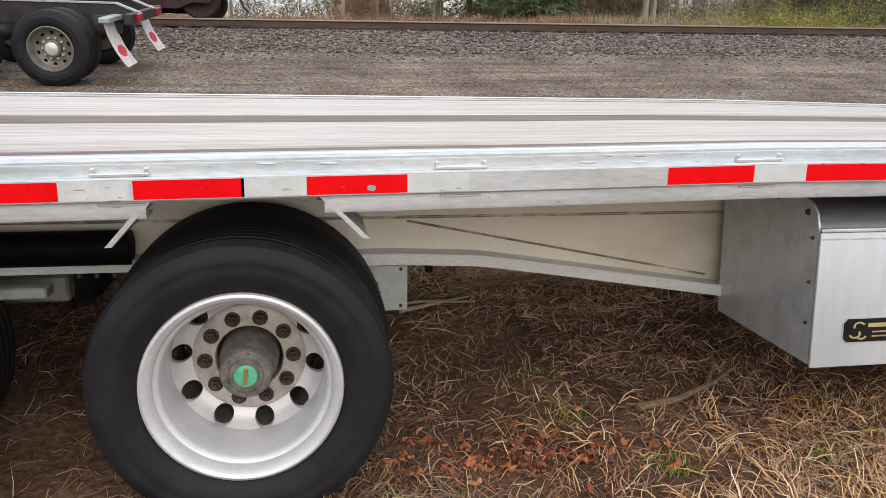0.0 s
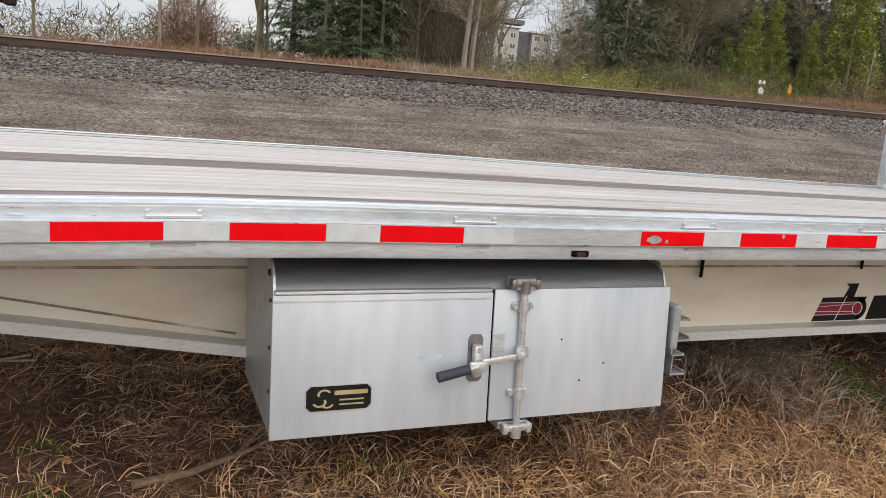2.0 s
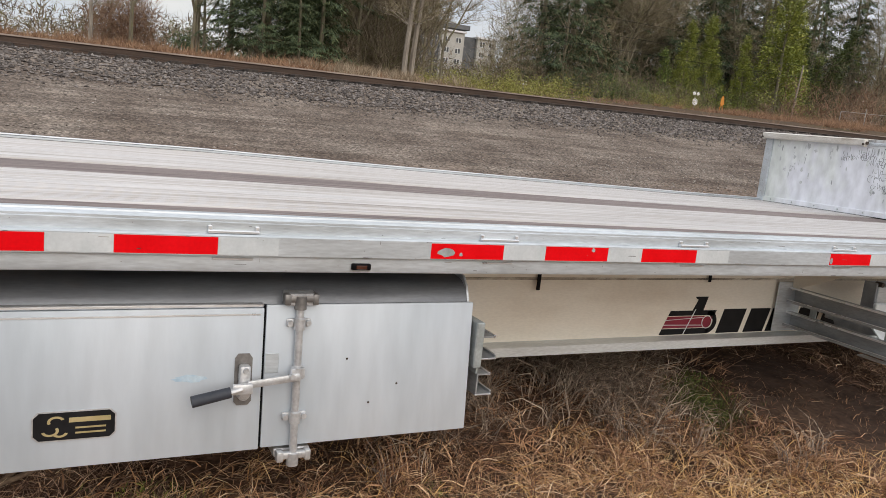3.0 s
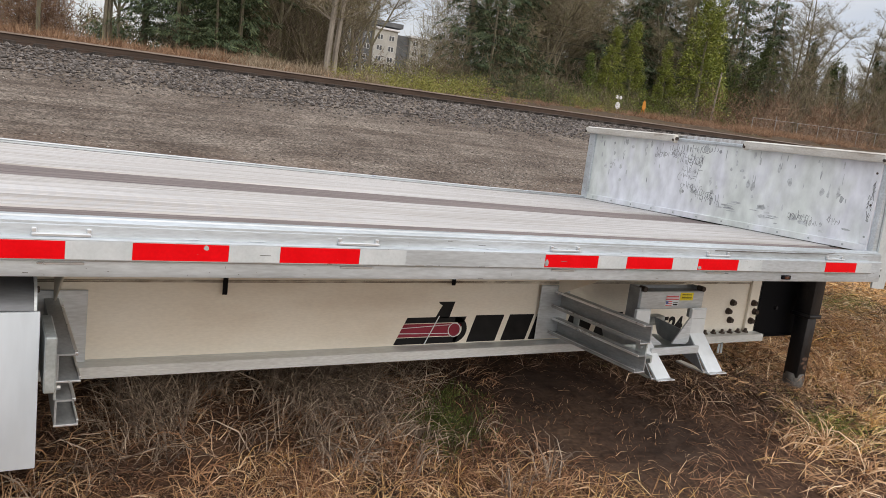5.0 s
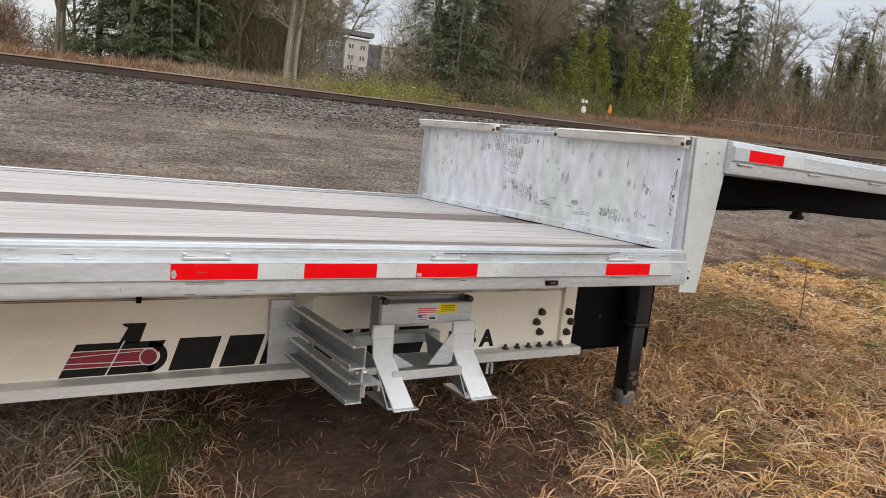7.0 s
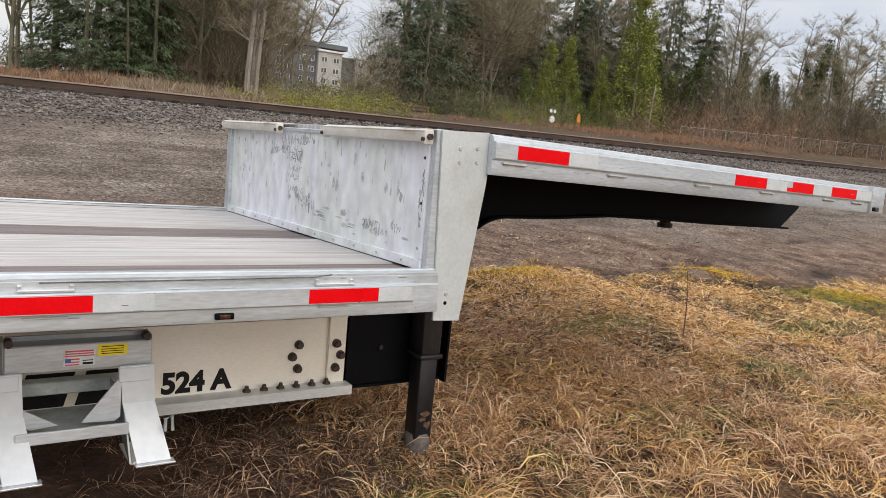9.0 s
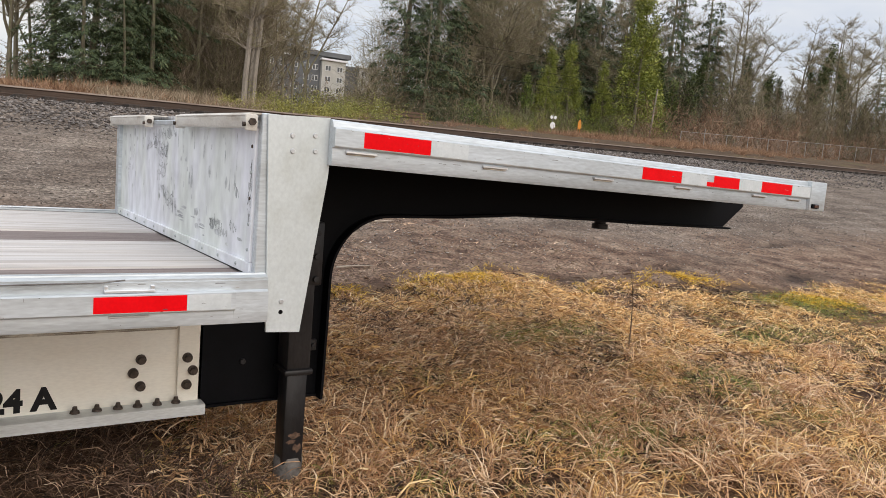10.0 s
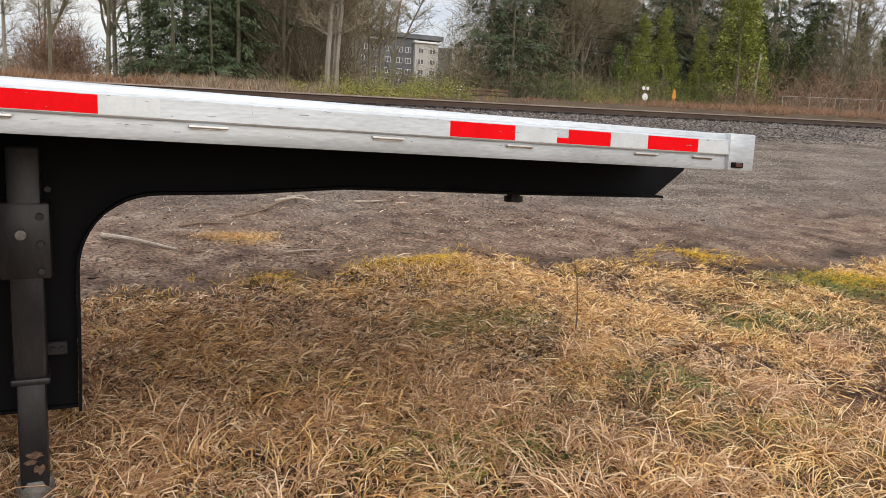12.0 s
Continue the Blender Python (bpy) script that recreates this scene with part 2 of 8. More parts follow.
M["branch_dead"] = material("weathered_fallen_branch", [(0.3, (0.13, 0.085, 0.056)), (0.7, (0.30, 0.21, 0.14))], 0.85, 0.0, 12, (1, 6, 6), bump=0.3, fine=0.25)
M["branch_pale"] = material("bleached_stick", [(0.3, (0.34, 0.27, 0.21)), (0.7, (0.58, 0.50, 0.41))], 0.85, 0.0, 12, (1, 6, 6), bump=0.3, fine=0.25)
M["bark"] = material("grey_brown_bark", [(0.3, (0.15, 0.125, 0.085)), (0.5, (0.23, 0.20, 0.145)), (0.72, (0.26, 0.26, 0.13))], 0.9, 0.0, 1.2, (3, 3, 0.6), 6, fine=0.3, fine_scale=8)
M["bark_pale"] = material("pale_alder_bark", [(0.3, (0.22, 0.185, 0.150)), (0.7, (0.40, 0.355, 0.30))], 0.9, 0.0, 1.2, (3, 3, 0.6), 6, fine=0.25, fine_scale=8)
M["twig"] = material("brown_twigs", [(0.0, (0.12, 0.092, 0.060)), (0.35, (0.245, 0.200, 0.135)), (0.6, (0.28, 0.265, 0.125)), (0.8, (0.37, 0.30, 0.215)), (1.0, (0.50, 0.42, 0.32))], 0.9, 0.0, 3, source="island", rough_var=0.0)
M["needle"] = material("fir_needles", [(0.0, (0.030, 0.052, 0.028)), (0.4, (0.066, 0.100, 0.045)), (0.8, (0.108, 0.140, 0.060)), (1.0, (0.17, 0.195, 0.085))], 0.75, 0.0, 3, source="island", rough_var=0.0)
M["ivy"] = material("ivy_leaves", [(0.0, (0.050, 0.085, 0.022)), (0.4, (0.12, 0.175, 0.040)), (0.8, (0.22, 0.28, 0.060)), (1.0, (0.34, 0.38, 0.11))], 0.6, 0.0, 3, source="island", rough_var=0.0)
M["ivy_bright"] = material("yellow_green_ivy", [(0.0, (0.11, 0.14, 0.026)), (0.4, (0.21, 0.25, 0.045)), (0.8, (0.33, 0.36, 0.065)), (1.0, (0.46, 0.46, 0.12))], 0.6, 0.0, 3, source="island", rough_var=0.0)
M["shrub"] = material("russet_brush", [(0.0, (0.12, 0.065, 0.042)), (0.5, (0.26, 0.150, 0.092)), (1.0, (0.42, 0.28, 0.185))], 0.85, 0.0, 3, source="island", rough_var=0.0)
M["rust_brush"] = material("orange_russet_brush", [(0.0, (0.12, 0.062, 0.036)), (0.5, (0.27, 0.150, 0.085)), (1.0, (0.42, 0.27, 0.165))], 0.85, 0.0, 3, source="island", rough_var=0.0)
M["reed"] = material("pale_dry_reeds", [(0.0, (0.13, 0.095, 0.062)), (0.5, (0.27, 0.205, 0.135)), (1.0, (0.46, 0.37, 0.265))], 0.85, 0.0, 3, source="island", rough_var=0.0)
M["broom"] = material("olive_broom_shrub", [(0.0, (0.11, 0.12, 0.025)), (0.5, (0.22, 0.225, 0.048)), (1.0, (0.36, 0.35, 0.10))], 0.8, 0.0, 3, source="island", rough_var=0.0)
M["yellow_broom"] = material("yellow_green_broom", [(0.0, (0.13, 0.125, 0.028)), (0.5, (0.26, 0.245, 0.055)), (1.0, (0.40, 0.36, 0.11))], 0.8, 0.0, 3, source="island", rough_var=0.0)
M["bld_light"] = material("cream_siding", [(0.3, (0.42, 0.41, 0.37)), (0.7, (0.52, 0.50, 0.46))], 0.8, 0.0, 0.5, fine=0.06, fine_scale=4)
M["bld_dark"] = material("slate_siding", [(0.3, (0.10, 0.105, 0.11)), (0.7, (0.16, 0.165, 0.17))], 0.8, 0.0, 0.5, fine=0.08, fine_scale=4)
M["glass"] = material("dark_window_glass", [(0.3, (0.03, 0.035, 0.04)), (0.7, (0.06, 0.07, 0.08))], 0.12, 0.0, 0.7, rough_var=0.04)
M["fence"] = material("galvanised_fence", [(0.3, (0.30, 0.29, 0.27)), (0.7, (0.42, 0.41, 0.39))], 0.5, 0.5, 8)
M["mud_flap"] = material("scuffed_white_mudflap", [(0.3, (0.55, 0.52, 0.52)), (0.7, (0.76, 0.74, 0.74))], 0.5, 0.0, 6, fine=0.1)
M["flap_red"] = material("red_flap_emblem", [(0.3, (0.55, 0.02, 0.04)), (0.7, (0.68, 0.04, 0.07))], 0.5, 0.0, 10)
M["tail_red"] = material("red_tail_lens", [(0.3, (0.30, 0.01, 0.03)), (0.7, (0.42, 0.02, 0.05))], 0.25, 0.0, 10, coat=0.3)
M["chassis"] = material("dusty_tractor_chassis", [(0.3, (0.022, 0.021, 0.023)), (0.7, (0.055, 0.052, 0.052))], 0.55, 0.2, 5, fine=0.2)
M["railcar"] = material("oxide_railcar_paint", [(0.3, (0.028, 0.014, 0.016)), (0.7, (0.065, 0.034, 0.036))], 0.75, 0.1, 3, fine=0.25, fine_scale=12)
M["orange"] = material("orange_marker", [(0.3, (0.60, 0.22, 0.03)), (0.7, (0.70, 0.28, 0.04))], 0.6)
M["stain_and_shade"] = material("brown_seam_grime_and_shade", [(0.3, (0.16, 0.13, 0.10)), (0.5, (0.36, 0.31, 0.25)), (0.65, (0.72, 0.68, 0.60))], 0.7, 0.1, 6, (1, 1, 1), 8, fine=0.3, fine_scale=30)
M["scratch"] = material("dark_rail_nicks", [(0.0, (0.05, 0.05, 0.05)), (0.6, (0.25, 0.25, 0.25)), (1.0, (0.45, 0.44, 0.42))], 0.6, 0.2, 30, source="island", rough_var=0.05)
M["cream"] = material("dirty_cream_tube_paint", [(0.25, (0.28, 0.21, 0.15)), (0.40, (0.62, 0.58, 0.52)), (0.7, (0.76, 0.74, 0.69))], 0.5, 0.0, 7, (2, 0.7, 2), 9, 0.06, 60, 0.1, fine=0.12)
M["rust"] = material("rusty_tube_end", [(0.3, (0.06, 0.035, 0.025)), (0.7, (0.20, 0.12, 0.08))], 0.75, 0.2, 40, fine=0.3)
M["channel"] = material("dull_rack_steel", [(0.3, (0.30, 0.315, 0.32)), (0.7, (0.45, 0.465, 0.475))], 0.45, 0.4, 9, (1, 0.5, 2), 6, 0.06, 60, 0.12, fine=0.15)
M["green_galv"] = material("greenish_galvanised_plate", [(0.3, (0.40, 0.47, 0.46)), (0.7, (0.55, 0.62, 0.61))], 0.5, 0.3, 12, fine=0.12)
M["litter"] = material("dull_brown_litter", [(0.0, (0.057, 0.0318, 0.0229)), (0.35, (0.171, 0.0975, 0.0686)), (0.65, (0.353, 0.217, 0.148)), (0.88, (0.593, 0.398, 0.27)), (1.0, (0.912, 0.689, 0.499))], 0.8, 0.0, 30, source="island", rough_var=0.08)
M["dark_moss"] = material("dark_ground_moss", [(0.0, (0.030, 0.042, 0.010)), (0.5, (0.085, 0.112, 0.022)), (1.0, (0.20, 0.235, 0.055))], 0.7, 0.0, 30, source="island", rough_var=0.08)
# dark blades: painted shade under deck and beam, dark gaps on the verge
M["dark_grass"] = material("shade_and_gap_grass", [(0.0, (0.022, 0.012, 0.008)), (0.6, (0.085, 0.046, 0.028)), (1.0, (0.20, 0.115, 0.065))], 0.7, 0.0, 30, source="island", rough_var=0.08)
M["ivy_dark"] = material("shaded_ivy_leaves", [(0.0, (0.024, 0.042, 0.014)), (0.4, (0.060, 0.088, 0.024)), (0.8, (0.105, 0.135, 0.036)), (1.0, (0.18, 0.21, 0.065))], 0.65, 0.0, 3, source="island", rough_var=0.0)
M["olive_grass"] = material("olive_winter_grass", [(0.0, (0.10, 0.085, 0.025)), (0.4, (0.22, 0.19, 0.05)), (0.8, (0.38, 0.32, 0.095)), (1.0, (0.55, 0.47, 0.19))], 0.7, 0.0, 30, source="island", rough_var=0.08)
M["blue_smear"] = material("pale_blue_smear", [(0.3, (0.42, 0.58, 0.70)), (0.7, (0.62, 0.72, 0.78))], 0.5, 0.0, 40, fine=0.1)
M["wood_floor"] = material("wood_brush", [(0.0, (0.080, 0.058, 0.040)), (0.4, (0.165, 0.127, 0.085)), (0.62, (0.19, 0.185, 0.078)), (0.8, (0.26, 0.205, 0.145)), (1.0, (0.36, 0.29, 0.22))], 0.9, 0.0, 3, source="island", rough_var=0.0)
M["clod"] = material("damp_earth_clod", [(0.0, (0.075, 0.045, 0.034)), (0.5, (0.14, 0.088, 0.066)), (1.0, (0.24, 0.17, 0.13))], 0.95, 0.0, 30, source="island", rough_var=0.0)
M["flange"] = material("pale_beam_flange", [(0.25, (0.52, 0.54, 0.54)), (0.5, (0.68, 0.71, 0.71)), (0.75, (0.78, 0.82, 0.83))], 0.45, 0.15, 5, (0.35, 2, 2), 8, 0.05, 80, 0.12, fine=0.14)
# lid aluminium darkened: the deck's shade is put into its colour
M["box_lid"] = material("shade_toned_box_lid", [(0.3, (0.14, 0.150, 0.165)), (0.7, (0.23, 0.245, 0.262))], 0.4, 0.5, 8, (0.4, 2, 2), 5, 0.04, 60, 0.1, fine=0.1)
M["flatwhite"] = material("white_sign", [(0.3, (0.70, 0.70, 0.70)), (0.7, (0.80, 0.80, 0.80))], 0.5)


# ---- mesh helpers ----
def fresh():
    return bmesh.new()


def finish(name, bm, mat, parent=None, label="", smooth=35.0):
    me = bpy.data.meshes.new(name)
    bmesh.ops.recalc_face_normals(bm, faces=bm.faces[:])
    bm.to_mesh(me)
    bm.free()
    me.materials.append(M[mat] if isinstance(mat, str) else mat)
    if smooth:
        me.polygons.foreach_set("use_smooth", [True] * len(me.polygons))
        me.set_sharp_from_angle(angle=radians(smooth))
    ob = new(name, me)
    if parent is not None:
        ob.parent = parent
    if label:
        ob["label"] = label
    return ob


def part(name, bm, mat, parent, label="", smooth=35.0):
    return finish(name, bm, mat, parent, label, smooth)


def box(bm, lo, hi, bevel=0.0, segs=1):
    c = [(a + b) / 2 for a, b in zip(lo, hi)]
    s = [abs(b - a) for a, b in zip(lo, hi)]
    r = bmesh.ops.create_cube(bm, size=1.0, matrix=Matrix.Translation(c) @ Matrix.Diagonal((*s, 1)))
    if bevel:
        es = list({e for v in r["verts"] for e in v.link_edges})
        bmesh.ops.bevel(bm, geom=es, offset=bevel, segments=segs, profile=0.5, affect="EDGES", clamp_overlap=True)
    return bm


def prism(bm, pts, a, b, axis="x"):
    """A closed outline pushed from a to b along an axis; its points are the two other axes in order."""
    def at(p, v):
        return {"x": (v, p[0], p[1]), "y": (p[0], v, p[1]), "z": (p[0], p[1], v)}[axis]
    v0 = [bm.verts.new(at(p, a)) for p in pts]
    v1 = [bm.verts.new(at(p, b)) for p in pts]
    n = len(pts)
    for i in range(n):
        bm.faces.new((v0[i], v0[(i + 1) % n], v1[(i + 1) % n], v1[i]))
    bm.faces.new(v0)
    bm.faces.new(v1[::-1])
    return bm


def rod(bm, p, q, r0, r1=None, n=12, caps=True):
    p, q = Vector(p), Vector(q)
    r1 = r0 if r1 is None else r1
    d = (q - p)
    turn = d.to_track_quat("Z", "Y").to_matrix()
    rings = []
    for c, r in ((p, r0), (q, r1)):
        rings.append([bm.verts.new(c + turn @ Vector((r * math.cos(2 * math.pi * i / n), r * math.sin(2 * math.pi * i / n), 0))) for i in range(n)])
    for i in range(n):
        bm.faces.new((rings[0][i], rings[0][(i + 1) % n], rings[1][(i + 1) % n], rings[1][i]))
    if caps:
        bm.faces.new(rings[0][::-1])
        bm.faces.new(rings[1])
    return bm


def pipe(bm, pts, r, n=8):
    """One round tube swept along a run of points."""
    pts = [Vector(p) for p in pts]
    rings = []
    for k, p in enumerate(pts):
        d = (pts[min(k + 1, len(pts) - 1)] - pts[max(k - 1, 0)]).normalized()
        u = d.cross(Vector((0.31, 0.17, 0.93)))
        if u.length < 0.2:
            u = d.cross(Vector((0.93, 0.31, 0.17)))
        u.normalize()
        w = d.cross(u)
        rings.append([bm.verts.new(p + r * (math.cos(2 * math.pi * i / n) * u + math.sin(2 * math.pi * i / n) * w)) for i in range(n)])
    for a, b in zip(rings, rings[1:]):
        for i in range(n):
            bm.faces.new((a[i], a[(i + 1) % n], b[(i + 1) % n], b[i]))
    bm.faces.new(rings[0][::-1])
    bm.faces.new(rings[-1])
    return bm


def lathe(bm, prof, n=48, closed=False):
    """Turns an outline of (radius, depth) about the y axis."""
    rings = []
    for r, y in prof:
        if r < 1e-5:
            rings.append([bm.verts.new((0, y, 0))])
        else:
            rings.append([bm.verts.new((r * math.cos(2 * math.pi * i / n), y, r * math.sin(2 * math.pi * i / n))) for i in range(n)])
    pairs = list(zip(rings, rings[1:])) + ([(rings[-1], rings[0])] if closed else [])
    for a, b in pairs:
        for i in range(n):
            j = (i + 1) % n
            if len(a) == 1 and len(b) == 1:
                continue
            if len(a) == 1:
                bm.faces.new((a[0], b[j], b[i]))
            elif len(b) == 1:
                bm.faces.new((a[i], a[j], b[0]))
            else:
                bm.faces.new((a[i], a[j], b[j], b[i]))
    return bm


def strips(name, verts, faces, mat, kind="stuff", label="", category="", parent=None):
    me = bpy.data.meshes.new(name)
    me.from_pydata(verts, [], faces)
    me.materials.append(M[mat])
    ob = new(name, me)
    if parent is not None:
        ob.parent = parent
    else:
        tagged(ob, label, category, "", kind)
    return ob


def thing(name, label, category, m=None, group=""):
    ob = new(name)
    ob.empty_display_size = 0.2
    if m is not None:
        ob.matrix_world = m
    return tagged(ob, label, category, group)


# ---- ground ----
def lerp(a, b, t):
    return a + (b - a) * t


def step(a, b, v):
    t = np.clip((v - a) / (b - a), 0, 1)
    return t * t * (3 - 2 * t)


RUTS = ((15.8, 5.35, 0.5, 0.08, 0.06), (17.7, 4.75, 0.6, 0.10, 0.06), (15.9, 3.1, 0.7, 0.22, 0.06), (14.0, 3.65, 0.5, 0.09, 0.05), (12.1, 2.9, 0.4, 0.10, 0.05), (12.2, 3.4, 0.5, 0.10, 0.03), (14.3, 2.75, 0.45, 0.10, 0.04))


def relief(x, y):
    """Small unevenness of the open ground, in metres."""
    return (0.022 * np.sin(1.9 * x + 0.7 * y) * np.sin(1.3 * y - 0.6 * x + 1.0) + 0.014 * np.sin(4.7 * x - 2.1 * y + 0.4) * np.sin(3.9 * y + 1.7 * x)
            + 0.007 * np.sin(11.3 * x + 3.1 * y) * np.sin(9.7 * y - 4.3 * x))


def height(x, y):
    """The lie of the land: a verge that rises to the gravel lot, the ballast bank with its level top, and the slope up to the trees."""
    x, y = np.asarray(x, float), np.asarray(y, float)
    xs = np.clip(x, -60, 160)
    lot = -0.03 + 0.018 * np.clip(xs, -60, 60) + np.where(y > -3, 0.0906 * y + 0.0026 * y * y, -0.2484 + 0.03 * np.maximum(y + 3, -30))
    rel = relief(x, y) * (1 - 0.6 * step(5, 8, y)) * (1 - step(12, 13, y)) * step(-8, -4, y)
    toe = -0.03 + 0.018 * np.clip(xs, -60, 60) + 0.0906 * 12.8 + 0.0026 * 12.8 ** 2
    top = 2.04 + 0.017 * xs
    bank = lerp(toe, top, np.clip((y - 12.8) / 2.4, 0, 1))
    far = 1.2 + 0.054 * np.clip(y, 19, 150) + 0.025 * xs
    back = lerp(top, far, step(19.0, 30.0, y))
    z = np.where(y < 12.8, lot + rel, np.where(y < 19.0, bank, back))
    # wheel ruts across the gravel lot
    ruts = 0.0
    for cx, cy, rx, ry, d in RUTS:
        ruts = ruts - d * np.exp(-(((x - cx) / rx) ** 2 + ((y - cy - 0.12 * (x - cx)) / ry) ** 2))
    # turf humps at the lot's edge
    for cx, cy, rx, ry, d in ((10.7, 3.3, 0.6, 0.25, 0.07), (9.5, 3.25, 0.4, 0.2, 0.04), (13.3, 3.2, 0.6, 0.25, 0.05), (14.5, 2.1, 0.8, 0.35, 0.05)):
        ruts = ruts + d * np.exp(-(((x - cx) / rx) ** 2 + ((y - cy) / ry) ** 2))
    return z + ruts


gx = np.concatenate([[-1500, -700, -300, -150], np.arange(-80, -8, 6.0), np.arange(-8, -2, 0.5), np.arange(-2, 17, 0.09), np.arange(17, 30, 0.5), np.arange(30, 170, 5.0), [200, 300, 700, 1500]])
gy = np.concatenate([[-1500, -500, -150, -50, -20, -10], np.arange(-6, -1, 0.5), np.arange(-1, 5.2, 0.09), np.arange(5.2, 19.4, 0.3), np.arange(19.5, 60, 2.5), np.arange(60, 165, 7.0), [200, 350, 700, 1500]])
GX, GY = np.meshgrid(gx, gy)
GZ = height(GX, GY)
nx_, ny_ = len(gx), len(gy)
ids = np.arange(nx_ * ny_).reshape(ny_, nx_)
gf = np.stack([ids[:-1, :-1], ids[:-1, 1:], ids[1:, 1:], ids[1:, :-1]], -1).reshape(-1, 4)
gme = bpy.data.meshes.new("ground")
gme.from_pydata(np.stack([GX, GY, GZ], -1).reshape(-1, 3).tolist(), [], gf.tolist())
gme.polygons.foreach_set("use_smooth", [True] * len(gme.polygons))


def wobble(x, y, s=1.0):
    return 0.5 * np.sin(1.7 * x * s + 0.9 * y * s) + 0.3 * np.sin(3.9 * x * s - 2.3 * y * s + 1) + 0.2 * np.sin(8.1 * x * s + 5.3 * y * s + 2)


def edge_of_lot(x):
    """How far out the turf reaches before the bare gravel begins."""
    return 4.1 - 1.1 * step(6.2, 7.8, x) + 0.55 * step(9.0, 9.8, x) - 0.35 * step(11.3, 12.3, x) - 0.55 * step(13.6, 15.4, x) + 0.12 * np.sin(2.3 * x) + 0.08 * np.sin(5.7 * x)


def bare_dirt(x, y):
    """1 in the trodden patch under the wheel carrier and at the mud by the lot, 0 in full turf."""
    return np.clip(np.exp(-(((x - 5.92) / 0.84) ** 2 + ((y - 0.52) / 0.76) ** 2) ** 2) * 1.2 + 0.8 * np.exp(-(((x - 14.9) / 1.0) ** 2 + ((y - 3.9) / 0.35) ** 2)), 0, 1)


fx, fy = GX.ravel(), GY.ravel()
mask_lot = step(-0.25, 0.35, fy - edge_of_lot(fx) + 0.2 * wobble(fx, fy)) * (1 - step(18.8, 20, fy))
near_side = (1 - step(-1.4, -0.5, fy)) * step(-0.5, 0.5, wobble(fx, fy, 0.8) + 0.1 * (fx - 4))
# under the trailer the ground loses its straw tone, painting in the shade
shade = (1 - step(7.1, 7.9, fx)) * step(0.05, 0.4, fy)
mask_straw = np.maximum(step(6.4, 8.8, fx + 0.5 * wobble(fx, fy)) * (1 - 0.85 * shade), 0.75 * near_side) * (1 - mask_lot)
mask_far = step(18.8, 20.0, fy)
mask_earth = 1 - step(0.8, 4.2, fy - edge_of_lot(fx) + 0.6 * wobble(fx, fy, 0.9))
mud = np.zeros_like(fx)
for cx, cy, rx, ry, d in RUTS:
    mud = np.maximum(mud, np.exp(-(((fx - cx) / rx) ** 2 + ((fy - cy - 0.12 * (fx - cx)) / (ry * 1.15)) ** 2)))
mud = np.clip(np.maximum(mud * (1.1 + 0.6 * wobble(fx, fy, 2.2)), bare_dirt(fx, fy) * (0.62 + 0.35 * wobble(fx, fy, 1.9))), 0, 1)
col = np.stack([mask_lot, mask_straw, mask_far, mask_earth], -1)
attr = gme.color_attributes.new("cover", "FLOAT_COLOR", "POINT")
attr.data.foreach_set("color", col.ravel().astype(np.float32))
attr = gme.color_attributes.new("mud", "FLOAT_COLOR", "POINT")
attr.data.foreach_set("color", np.stack([mud, mud, mud, mud * 0 + 1], -1).ravel().astype(np.float32))


